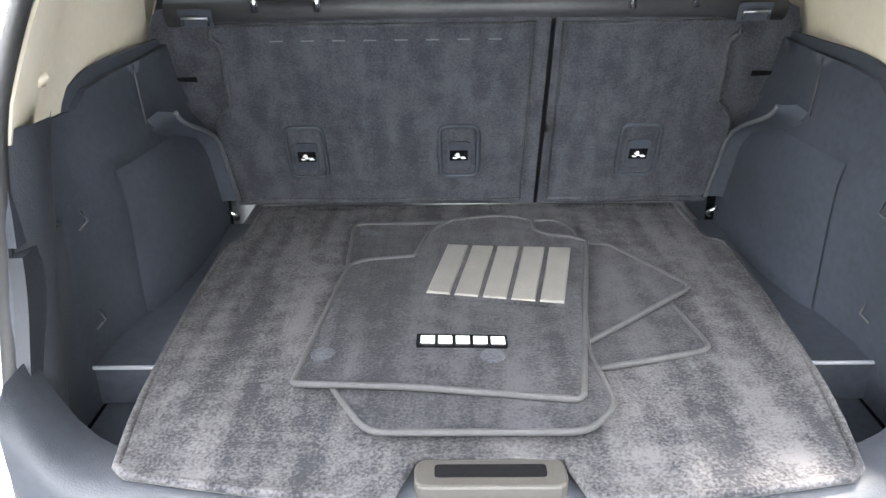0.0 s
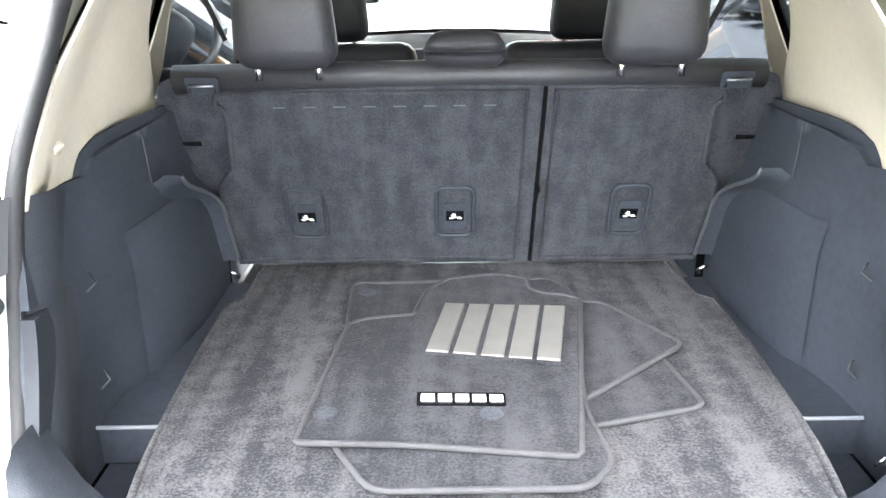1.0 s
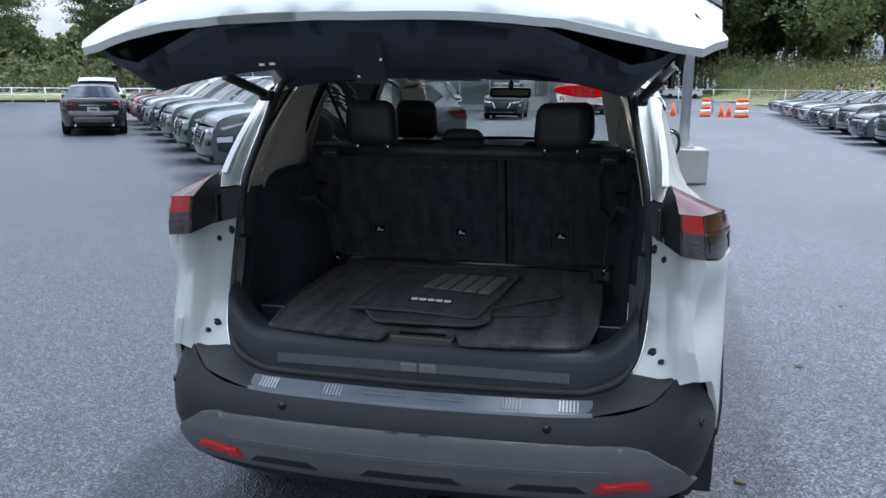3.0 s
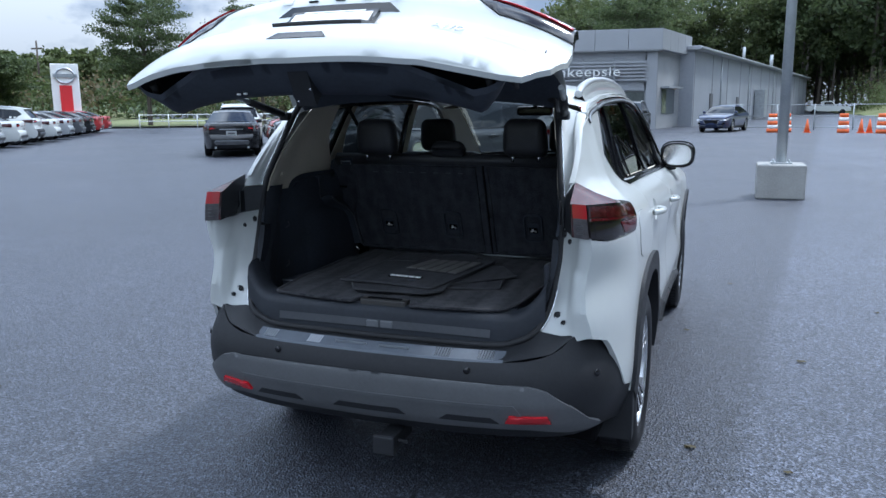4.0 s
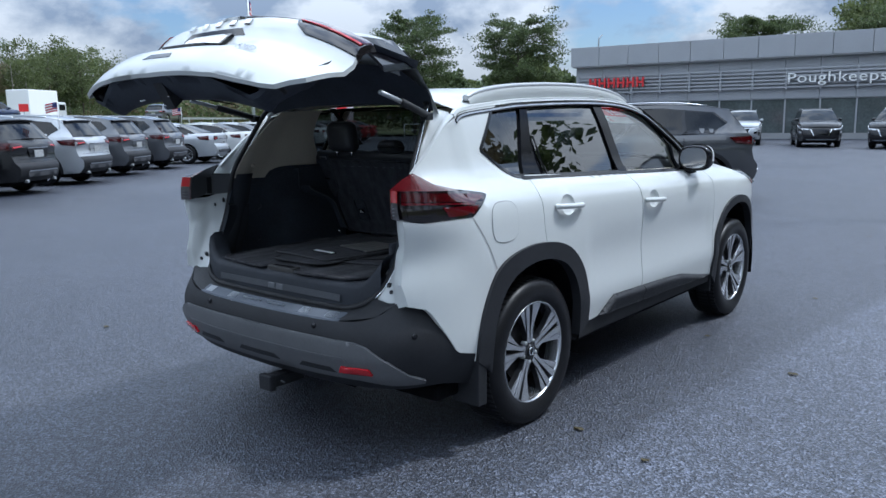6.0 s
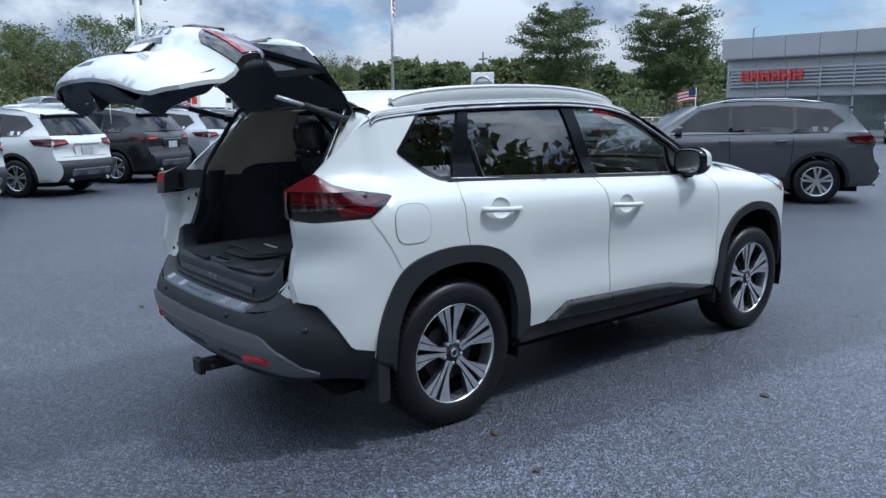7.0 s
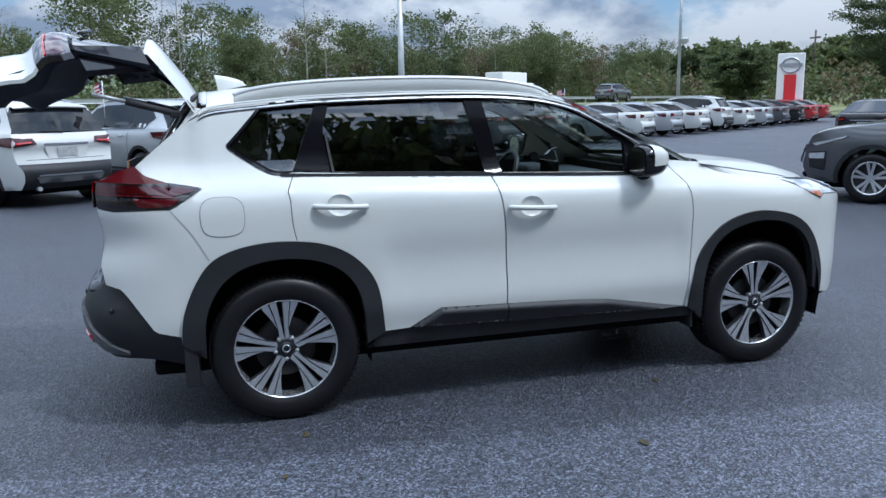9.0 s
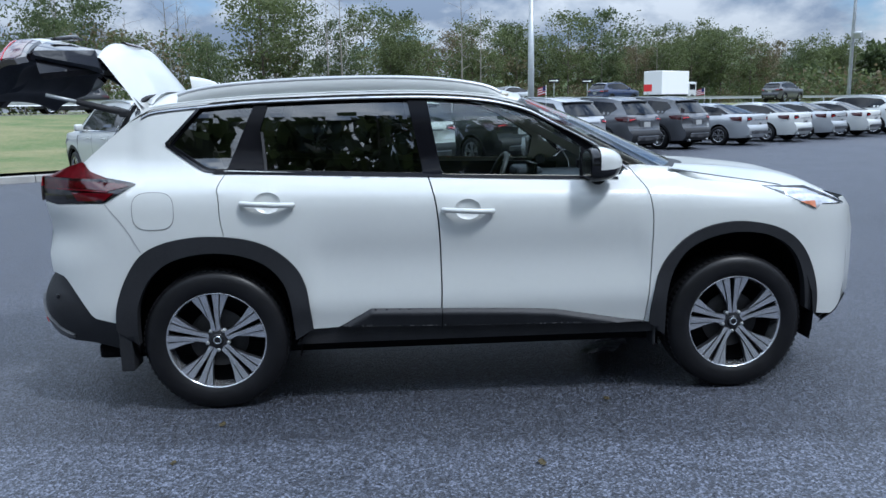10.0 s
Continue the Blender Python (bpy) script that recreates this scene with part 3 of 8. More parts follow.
    panel("belt_moulding", belt, side(.007), PILLAR, car, 0.03, 0.012, **s)
    qtrim = loop([(.03, 1.205), (-.05, 1.222), (-.215, 1.335)], [(-.222, 1.355), (-.15, 1.43), (-.06, 1.53)], [(-.05, 1.522), (-.14, 1.42), (-.208, 1.349)], [(-.205, 1.343), (-.04, 1.232), (.03, 1.216)])
    panel("quarter_window_trim", qtrim, side(.005), BLACK, car, 0.03, 0.012, **s)
    # cladding
    panel("rear_arch_cladding", loop(ARCH_R, ARCH_R_IN[::-1]), side(.016), CLAD, car, 0.035, 0.05, **s)
    panel("front_arch_cladding", loop(ARCH_F, ARCH_F_IN[::-1]), side(.016), CLAD, car, 0.035, 0.05, **s)
    sill = loop((.63, .415), (.785, .503), [(1.15, .492), (1.5, .480), (1.73, .466)], (2.09, .402), (2.22, .384), (1.15, .40))
    top_line = lambda y: table(y, [.63, .785, 1.15, 1.5, 1.73, 2.09, 2.22], [.42, .508, .499, .487, .472, .408, .388])

    def folded(y, z):
        t = max(0, top_line(y) - z)
        return (half_width(y, z) + .006 + .026 * min(1, t / .022) - .20 * max(0, t - .024), y, z)

    panel("door_cladding", [(p[0], p[1] + .006) for p in sill], folded, CLAD, car, 0.011, 0.03, **s)
    panel("cladding_joint", [(1.142, .40), (1.147, .40), (1.149, .494), (1.144, .494)], lambda y, z: (folded(y, z)[0] + .0015, y, z), DARK, car, 0.01, 0, **s)
    # blacker material than the cladding: the deep shade under it as colour
    panel("rocker_panel", loop((.49, .415), (.63, .415), (1.15, .40), (2.235, .385), (2.32, .325), (.40, .325)), side(-.012), RUBBER, car, 0.05, 0.08, **s)
    # tail lamp: dark surround, red band, smoked lower part; its flank stands out from the shoulder
    def lamp_w(y, z):
        k = min(1, max(0, (-y - .46) / .16))
        return half_width(y, z) * (1 - k) + k * (half_width(y, 1.12) - .20 * max(0, z - 1.12))

    def flank(off):
        return lambda y, z: (lamp_w(y, z) + off, y, z)

    tail = loop([(-.805, 1.205), (-.70, 1.20), (-.60, 1.195), (-.46, 1.186), (-.36, 1.17)], (-.345, 1.162), (-.49, 1.078), (-.735, 1.073), (-.806, 1.088), (-.812, 1.15))
    tl = panel("tail_lamp", tail, flank(.006), LENS_SMOKE, car, 0.025, 0.03, "smoked red tail lamp", **s)
    panel("red_lens", loop([(-.80, 1.198), (-.6, 1.184), (-.40, 1.167)], (-.375, 1.155), [(-.47, 1.135), (-.6, 1.150), (-.805, 1.162)]), flank(.010), LENS_RED, tl, 0.025, 0.006, **s)
    panel("light_bar", loop([(-.805, 1.158), (-.6, 1.146), (-.47, 1.136)], [(-.47, 1.128), (-.6, 1.138), (-.807, 1.149)]), flank(.012), LENS_MID, tl, 0.02, 0.006, **s)
    panel("clear_lens", loop((-.795, 1.142), (-.70, 1.136), (-.67, 1.092), (-.79, 1.097)), flank(.009), LENS_SMOKE, tl, 0.02, 0.005, **s)
    panel("lower_red_lens", loop((-.65, 1.13), (-.44, 1.124), (-.485, 1.09), (-.62, 1.088)), flank(.009), LENS_MID, tl, 0.02, 0.006, **s)
    # fuel door on the right only; handles, mirror
    sg = -1 if mirror else 1
    if not mirror:
        oval = [(-.26 + .098 * abs(math.cos(a)) ** .65 * (1 if math.cos(a) > 0 else -1), 1.032 + .09 * abs(math.sin(a)) ** .65 * (1 if math.sin(a) > 0 else -1)) for a in (2 * math.pi * i / 40 for i in range(40))]
        panel("fuel_door_gap", [((p[0] + .26) * 1.025 - .26, (p[1] - 1.032) * 1.025 + 1.032) for p in oval], side(.0015), SKID, car, 0.03, 0, **s)
        panel("fuel_door", oval, side(.003), WHITE, car, 0.03, 0.004, **s)
        panel("bumper_seam", loop([(-.49, 1.07), (-.40, .95), (-.335, .83)], [(-.33, .83), (-.395, .952), (-.486, 1.072)]), side(.0012), SEAM, car, 0.03, 0, **s)
    for hy, hz in ((.29, 1.055), (1.285, 1.0)):
        bowl = lambda y, z: (half_width(y, z) - .017 * max(0, 1 - ((y - hy) / .066) ** 2 - ((z - hz - .004) / .052) ** 2) ** .5, y, z)
        panel("handle_cup", cup_outline(hy, hz), bowl, WHITE, car, 0.012, 0, **s)
        path = [(sg * (half_width(hy, hz) + o), hy + d, hz + e) for d, o, e in ((-.125, .004, .004), (-.11, .022, .005), (-.05, .036, .002), (.04, .036, -.003), (.10, .024, -.006), (.128, .004, -.008))]
        tube("door_handle", arc(path, 4), .0135, WHITE, car, n=10, flat=1.0)
    # door mirror
    xm = half_width(1.97, 1.17)
    shell, rows = [], 10
    prof = [(1.893, .93), (1.905, 1.0), (1.935, 1.02), (1.97, .98), (2.01, .86), (2.045, .6), (2.065, .25)]
    sq = lambda v: abs(v) ** .72 * (1 if v > 0 else -1)
    for y, k in prof:
        shell.append([(sg * (xm + .115 + .105 * k * sq(math.cos(a))), y, 1.215 + .08 * k * sq(math.sin(a))) for a in (2 * math.pi * j / 20 for j in range(20))])
    mir = loft("door_mirror", shell, BLACK, car, closed=True, cap=True)
    loft("mirror_cap", [[(sg * (xm + .115 + .109 * k * sq(math.cos(a))), y + .001, 1.218 + .084 * k * sq(math.sin(a))) for a in (math.pi * (-.06 + 1.12 * j / 14) for j in range(15))] for y, k in prof[2:]], WHITE, mir)
    loft("mirror_lower_cover", [[(sg * (xm + .115 + .108 * k * sq(math.cos(a))), y - .001, 1.212 + .083 * k * sq(math.sin(a))) for a in (math.pi + math.pi * j / 14 for j in range(15))] for y, k in prof], BLACK, mir)
    loft("mirror_bezel", [[(sg * (xm + .115 + .099 * q * sq(math.cos(a))), 1.8915, 1.215 + .0755 * q * sq(math.sin(a))) for a in (2 * math.pi * j / 20 for j in range(20))] for q in (.02, 1)], BLACK, mir, closed=True)
    loft("mirror_glass", [[(sg * (xm + .115 + .088 * q * sq(math.cos(a))), 1.8895, 1.215 + .066 * q * sq(math.sin(a))) for a in (2 * math.pi * j / 20 for j in range(20))] for q in (.02, 1)], CHROME, mir, closed=True)
    tube("mirror_stalk", [(sg * (xm - .06), 1.98, 1.14), (sg * (xm + .04), 1.965, 1.13), (sg * (xm + .09), 1.96, 1.15)], [.035, .032, .04], BLACK, mir, n=10)
    panel("mirror_sail", loop((1.895, 1.148), (1.9, 1.30), (2.0, 1.215), (2.09, 1.15)), side(.001), BLACK, car, 0.05, 0.01, **s)
    # inner door skin, so that the cabin is closed
    panel("door_lining", loop((.12, 1.18), (1.09, 1.14), (2.1, 1.12), (2.1, .35), (.55, .35), (.45, .8), (.1, .92)), side(-.075), TRIM, car, 0.12, 0.02, "black plastic door lining", **s)
    # headlamp
    hl = loop((2.86, 1.078), (3.13, .957), (3.165, .98), (3.33, .975), (3.22, 1.035), (3.11, 1.068))
    lamp = panel("headlamp", hl, side(.004), LENS_CLEAR, car, 0.03, 0.02, **s)
    panel("turn_lens", loop((3.03, .998), (3.125, .962), (3.12, 1.0)), side(.008), LENS_AMBER, lamp, 0.03, 0.004, **s)
    panel("lamp_brow", loop((2.86, 1.079), (3.11, 1.069), (3.33, .977), (3.33, .969), (3.1, 1.058)), side(.009), BLACK, lamp, 0.03, 0.006, **s)
    # roof rack rail
    rack = [(sg * (half_width(y, on_rail(y)) - .055), y, z) for y, z in ((-.17, 1.585), (-.10, 1.608), (.05, 1.632), (.3, 1.652), (.65, 1.664), (1.0, 1.662), (1.25, 1.643), (1.42, 1.612), (1.50, 1.575))]
    tube("roof_rack_rail", arc(rack, 5), .017, RACK, car, "silver roof rail", n=10, flat=.9)
    loft("rail_foot", [[(p[0] + sg * dx, p[1], z) for dx, z in ((-.014, p[2] - .006), (-.030, min(p[2] - .010, on_rail(p[1]) + .016)), (.040, min(p[2] - .012, on_rail(p[1]) - .002)), (.014, p[2] - .002))] for p in arc(rack, 3)], WHITE, car)
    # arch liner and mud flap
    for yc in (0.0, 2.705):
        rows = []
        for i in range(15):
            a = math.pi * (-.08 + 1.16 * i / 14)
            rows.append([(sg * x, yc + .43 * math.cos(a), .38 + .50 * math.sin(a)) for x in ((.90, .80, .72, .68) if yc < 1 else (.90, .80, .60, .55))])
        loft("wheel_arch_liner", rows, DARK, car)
        # added near-black boxes that stop daylight showing through behind the wheels
        box("arch_light_block", (min(sg * .56, sg * .60), yc - .46, .26), (max(sg * .56, sg * .60), yc + .46, .69 if yc < 1 else .90), DARK, car)
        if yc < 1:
            box("arch_light_block", (min(sg * .665, sg * .70), yc - .46, .30), (max(sg * .665, sg * .70), yc + .46, .895), DARK, car)
    box("mud_flap", (min(sg * .76, sg * .925), -.475, .225), (max(sg * .78, sg * .915), -.41, .50), CLAD, car, bevel=.006)
    box("mud_flap", (min(sg * .76, sg * .90), 2.26, .255), (max(sg * .76, sg * .90), 2.275, .42), CLAD, car, bevel=.006)
    # D pillar face towards the tailgate, lower jamb, lamp housing
    outer = [(half_width(y, z) - .003, y, z) for y, z in ((-.335, 1.505), (-.41, 1.455), (-.50, 1.378), (-.58, 1.312), (-.64, 1.262), (-.672, 1.225))]
    outer[-1] = (.678, -.69, 1.222)
    inner = [(.585, -.385, 1.535), (.598, -.44, 1.46), (.612, -.505, 1.375), (.626, -.555, 1.30), (.636, -.588, 1.238), (.638, -.595, 1.212)]
    rows = []
    for o, i in zip(outer, inner):
        o, i = Vector(o), Vector(i)
        sec = ((0, 0), (.06, -.003), (.33, .010), (.36, .012), (.42, .036), (.46, .040), (.85, .036), (1, .022))
        rows.append([Vector((sg * p.x, p.y, p.z)) for p in (o.lerp(i, k) + Vector((0, d, 0)) for k, d in sec)])
    loft("pillar_jamb", rows[::-1] if sg > 0 else rows, WHITE, car)
    jz = [.70, .73, .82, .96, 1.06, 1.12]
    y_out = lambda z: table(z, jz, [-.80, -.80, -.815, -.79, -.805, -.806]) + .001
    x_out = lambda z: half_width(y_out(z), z) - .001
    x_in = lambda z: table(z, [.715, .75, .80, .87, .98, 1.066], [.60, .612, .632, .645, .654, .655])
    y_in = lambda z: table(z, [.72, .80, .87, .98, 1.07, 1.12], [-.80, -.75, -.705, -.65, -.622, -.612])

    def jamb_at(x, z):
        k = min(1, max(0, (x_out(z) - x) / (x_out(z) - x_in(z))))
        return (x, y_out(z) + (y_in(z) - y_out(z)) * table(k, [0, .36, .44, .62, 1], [0, .03, .48, .62, 1]), z)

    zs = [.735, .78, .82, .88, .96, 1.02, 1.06, 1.088]
    outline_j = [(x_out(z), z) for z in zs] + [(.724, 1.094), (.685, 1.116), (.654, 1.117)] + [(x_in(z), z) for z in (1.066, 1.0, .93, .87, .82, .78, .75)] + [(.63, .718), (.735, .712)]
    panel("rear_jamb", outline_j, jamb_at, WHITE, car, 0.018, 0.0, mirror=mirror)

    def strip(nm, pairs, mat, par, bow=-.004):
        rws = [[Vector((sg * q.x, q.y, q.z)) for q in (Vector(o), Vector(o).lerp(Vector(i), .5) + Vector((0, bow, 0)), Vector(i))] for o, i in pairs]
        return loft(nm, rws[::-1] if sg > 0 else rws, mat, par)

    strip("lamp_bracket", [((.676, -.706, 1.216), (.638, -.598, 1.217)), ((.682, -.745, 1.112), (.652, -.612, 1.114))], SKID, car, 0)
    box("bracket_tab", (min(sg * .664, sg * .668), -.745, 1.12), (max(sg * .664, sg * .668), -.715, 1.205), CLAD, car)
    A, A2, B = (lamp_w(-.805, 1.205) + .004, -.818, 1.206), (lamp_w(-.81, 1.158) + .005, -.826, 1.158), (lamp_w(-.808, 1.09) + .005, -.823, 1.087)
    C, C2, D = (.713, -.798, 1.206), (.7185, -.803, 1.158), (.724, -.803, 1.090)
    tip = (half_width(-.64, 1.262) + .004, -.645, 1.266)
    lw = lambda y, z: (lamp_w(y, z) + .004, y, z)
    strip("lamp_top", [(A, C), (lw(-.74, 1.203), (.709, -.72, 1.243)), (lw(-.66, 1.199), tip), (lw(-.58, 1.194), (half_width(-.60, 1.226), -.60, 1.224)), (lw(-.49, 1.188), (half_width(-.50, 1.194), -.50, 1.193))], LENS_TOP, tl, .0)
    strip("lamp_rear_face", [(A, C), (A2, C2)], LENS_RED_BRIGHT, tl)
    strip("reverse_lens", [(A2, C2), ((A2[0] + .003, -.827, 1.125), (.721, -.806, 1.125)), (B, D)], LENS_GREY, tl)
    for z in (1.108, 1.122, 1.136):
        tube("lens_rib", [(sg * (A2[0] - .012), -.8285, z), (sg * .742, -.8155, z - .003)], .0015, SKID, tl, n=5)
    strip("lens_rim", [(D, (.731, -.808, 1.090)), (C2, (.7255, -.808, 1.158)), (C, (.720, -.802, 1.206))], LENS_RED, tl, -.003)
    # dark housing between lamp and jamb
    strip("lamp_housing", [(tip, (.676, -.692, 1.223)), ((.709, -.72, 1.243), (.676, -.70, 1.217)), (C, (.678, -.716, 1.195)), (D, (.684, -.745, 1.112))], CLAD, tl, 0)
    for z, dy in ((1.075, 0), (.797, -.03)):
        for dx, dz, r in ((0, 0, .0145), (.024, -.022, .010)):
            bm = lathe_bm([(0.001, 0), (r * .62, 0), (r * .7, -.004), (r, -.005), (r * 1.06, 0)], 16)
            p = part("bump_stop", bm, (RUBBER,), car)
            jp = jamb_at(.672 + dx, z + dz)
            p.matrix_world = Matrix.Translation((sg * jp[0], jp[1] - .004, jp[2])) @ pose(0, 0, 0, 0, 0, -90)


build_side(False)
build_side(True)

# roof, windscreen, bonnet, front
rows = []
for y in np.linspace(-.30, 1.60, 26):
    ze = on_rail(float(y)) + .010
    xe = half_width(float(y), on_rail(float(y))) - .002
    zc = table(y, [-.33, -.1, .2, .65, .95, 1.25, 1.49, 1.64], [1.612, 1.638, 1.655, 1.665, 1.665, 1.652, 1.618, 1.575])
    rows.append([(s * xe, y + .05 * (1 - s * s) * max(0, (y - 1.2) / .4), ze + (zc - ze) * (1 - abs(s) ** 2.4)) for s in np.linspace(-1, 1, 25)])
loft("roof", rows[::-1], WHITE, car)
loft("headliner", [[(p[0] * .94, p[1], p[2] - .028) for p in r[2:-2]] for r in rows[1:23]], BEIGE, car, "beige fabric headliner")
def screen_at(u, k, inset=0.0):
    """A point on the windscreen: u across it from -1 to 1, k down it."""
    ye, ze, xe = table(k, [0, .35, 1], [1.585, 1.86, 2.30]), table(k, [0, .35, 1], [1.548, 1.42, 1.175]), table(k, [0, .35, 1], [.655, .70, .765])
    return Vector((u * xe, ye + (.10 + .16 * k) * (1 - abs(u) ** 2.2) - inset, ze + .022 * (1 - u * u) - inset * .6))


rows = [[screen_at(u, k) for u in np.linspace(-1, 1, 21)] for k in np.linspace(0, 1, 12)]
loft("windscreen", [[p for p in r[1:-1]] for r in rows], GLASS, car)
for sl in (slice(0, 3), slice(-3, None)):
    loft("windscreen_pillar", [[(p[0], p[1] - .006, p[2] - .004) for p in r[sl]] for r in rows], BLACK, car)
    loft("pillar_lining", [[(p[0] * .97, p[1] - .04, p[2] - .03) for p in r[sl]] for r in rows], BEIGE, car)
loft("cowl", [[(p[0], p[1] + d, p[2] - .015 * i) for p in rows[-1]] for i, d in enumerate((-.02, .05, .12))], CLAD, car)
rows = []
for y in np.linspace(0, 1, 14):
    yc, ye = 2.58 + .93 * y, 2.36 + .98 * y
    xe = table(y, [0, .5, .8, 1], [.79, .755, .68, .58])
    ze, zc = table(y, [0, .3, .6, 1], [1.178, 1.13, 1.085, .985]), table(y, [0, .3, .6, .85, 1], [1.172, 1.168, 1.135, 1.07, .995])
    rows.append([(s * xe, ye + (yc - ye) * (1 - s * s), ze + (zc - ze) * (1 - abs(s) ** 2.2) + .012 * math.exp(-((abs(s) - .72) / .12) ** 2)) for s in np.linspace(-1, 1, 21)])
loft("bonnet", rows[::-1], WHITE, car)
FZ = lambda y: table(y, [2.2, 2.3, 2.37, 2.42, 2.55, 2.85, 3.13, 3.33], [1.20, 1.19, 1.185, 1.145, 1.112, 1.082, 1.06, .98])
for sg in (1, -1):
    edge = [r[-1] if sg > 0 else r[0] for r in rows]
    band = [[(sg * (half_width(p[1], FZ(p[1])) - .004), p[1], FZ(p[1]) - .002), (sg * (half_width(p[1], FZ(p[1])) * .5 + abs(p[0]) * .5), p[1], max(FZ(p[1]), p[2]) * .5 + (FZ(p[1]) + p[2]) * .25 - .004), (p[0] - sg * .004, p[1], p[2] - .004)] for p in edge]
    loft("fender_top", band if sg > 0 else band[::-1], WHITE, car)
rows = []
for z, d in ((.985, -.02), (.93, .02), (.80, .045), (.62, .05), (.45, .045), (.36, .0), (.30, -.09)):
    rows.append([(s * .66, 3.44 + d + .08 * (1 - abs(s) ** 3) - (.0 if abs(s) < .98 else .05), z) for s in np.linspace(-1, 1, 17)])
loft("front_bumper", rows, WHITE, car)
loft("front_grille", [[(p[0] * .62, p[1] + .012, p[2]) for p in r] for r in rows[1:4]], BLACK, car)
loft("front_bumper_lip", [[(p[0] * 1.02, p[1] - .014, p[2] - .03) for p in r] for r in rows[4:]], CLAD, car)

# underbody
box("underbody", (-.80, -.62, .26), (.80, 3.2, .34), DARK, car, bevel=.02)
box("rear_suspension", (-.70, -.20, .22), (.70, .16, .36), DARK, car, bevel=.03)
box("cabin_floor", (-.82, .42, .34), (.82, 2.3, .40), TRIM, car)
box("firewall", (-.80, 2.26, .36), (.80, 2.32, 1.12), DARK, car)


# wheels
DISC = material("brake_disc_iron", (0.035, 0.034, 0.035), rough=.55, metal=.5, spread=.15, scale=20)


TREAD = material("tread_rubber", (0.013, 0.013, 0.015), rough=.42, spec=.5, spread=.3, scale=30)


def build_wheel(x, y, sg):
    w = new("wheel")
    w.parent = car
    w.matrix_world = Matrix.Translation((sg * x, y, .362)) @ pose(0, 0, 0, 0, 0, 0 if sg > 0 else 180)
    tyre = part("tyre", lathe_bm([(.246, -.11), (.266, -.118), (.30, -.122), (.34, -.114), (.358, -.098), (.364, -.05), (.365, 0), (.364, .05), (.358, .088), (.342, .105), (.315, .114), (.285, .115), (.262, .106), (.250, .098)], 72), TYRE, w)
    bm = bmesh.new()
    for k in range(72):
        for r, a0, a1, wd in ((.3600, -.098, -.045, .35), (.3638, -.035, .035, .42), (.3600, .045, .090, .35)):
            t0, t1 = 2 * math.pi * (k + .1) / 72, 2 * math.pi * (k + .1 + wd * 1.5) / 72
            v = [bm.verts.new((a, rr * math.cos(t), rr * math.sin(t))) for rr in (r, r + .0028) for a, t in ((a0, t0), (a1, t0), (a1, t1), (a0, t1))]
            for f in ((4, 5, 6, 7), (0, 1, 5, 4), (1, 2, 6, 5), (2, 3, 7, 6), (3, 0, 4, 7)):
                bm.faces.new([v[i] for i in f])
    part("tread", bm, TREAD, w)
    part("rim", lathe_bm([(.15, -.09), (.21, -.085), (.234, -.02), (.236, .05), (.240, .085), (.243, .098), (.249, .102), (.251, .099), (.25, .092)], 72), (ALLOY,), w, "machined alloy rim lip")
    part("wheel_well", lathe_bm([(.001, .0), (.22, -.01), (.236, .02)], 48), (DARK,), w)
    part("brake_disc", lathe_bm([(.001, .028), (.09, .03), (.15, .032), (.15, .022)], 48), (DISC,), w)
    # five forked spokes: two long blades and two short wings each, machined faces on dark bodies
    blades = (("spoke", [(.040, .02), (.10, .045), (.18, .052), (.245, .055), (.245, .205), (.17, .20), (.10, .24), (.055, .46)]),
              ("spoke_wing", [(.105, .262), (.17, .222), (.245, .225), (.245, .385), (.225, .375), (.16, .31)]))
    ax = lambda r: table(r, [.05, .12, .19, .245], [.074, .080, .089, .096])
    for k in range(5):
        a0 = 2 * math.pi * k / 5 + math.pi / 2 + .1
        for q in (-1, 1):
            for kind, shape in blades:
                mid_r, mid_t = sum(p[0] for p in shape) / len(shape), sum(p[1] for p in shape) / len(shape)
                for nm, mt, up, thick, shrink in ((kind, ALLOY_DARK, 0, .03, 1.0), ("machined_face", ALLOY, .003, .004, .93)):
                    if kind == "spoke_wing":
                        up -= .005
                    pts = [(mid_r + (r - mid_r) * (1 - (1 - shrink) * .4), a0 + q * (mid_t + (t - mid_t) * shrink)) for r, t in shape]
                    bm = bmesh.new()
                    top_ = [bm.verts.new((ax(r) + up, r * math.cos(t), r * math.sin(t))) for r, t in pts]
                    low_ = [bm.verts.new((ax(r) + up - thick, r * math.cos(t), r * math.sin(t))) for r, t in pts]
                    bm.faces.new(top_)
                    for i in range(len(pts)):
                        j = (i + 1) % len(pts)
                        bm.faces.new((top_[i], low_[i], low_[j], top_[j]))
                    bmesh.ops.recalc_face_normals(bm, faces=bm.faces)
                    part(nm, bm, mt, w)
    part("hub", lathe_bm([(.060, .045), (.056, .066), (.042, .075), (.032, .077)], 32), (ALLOY_DARK,), w)
    part("centre_cap", lathe_bm([(.032, .076), (.029, .083), (.001, .084)], 32), (BLACK,), w)
    part("cap_ring", lathe_bm([(.021, .0845), (.020, .0865), (.016, .0865), (.015, .0845)], 32), (CHROME,), w)
    for k in range(5):
        a = 2 * math.pi * k / 5 + math.pi / 2 + math.pi / 5
        nut = part("wheel_nut", lathe_bm([(.011, .05), (.011, .074), (.008, .078), (.001, .078)], 6), (GALV,), w)
        nut.location = (0, .055 * math.cos(a), .055 * math.sin(a))


for x, y in ((.797, 0), (.797, 2.705)):
    build_wheel(x, y, 1)
    build_wheel(x, y, -1)

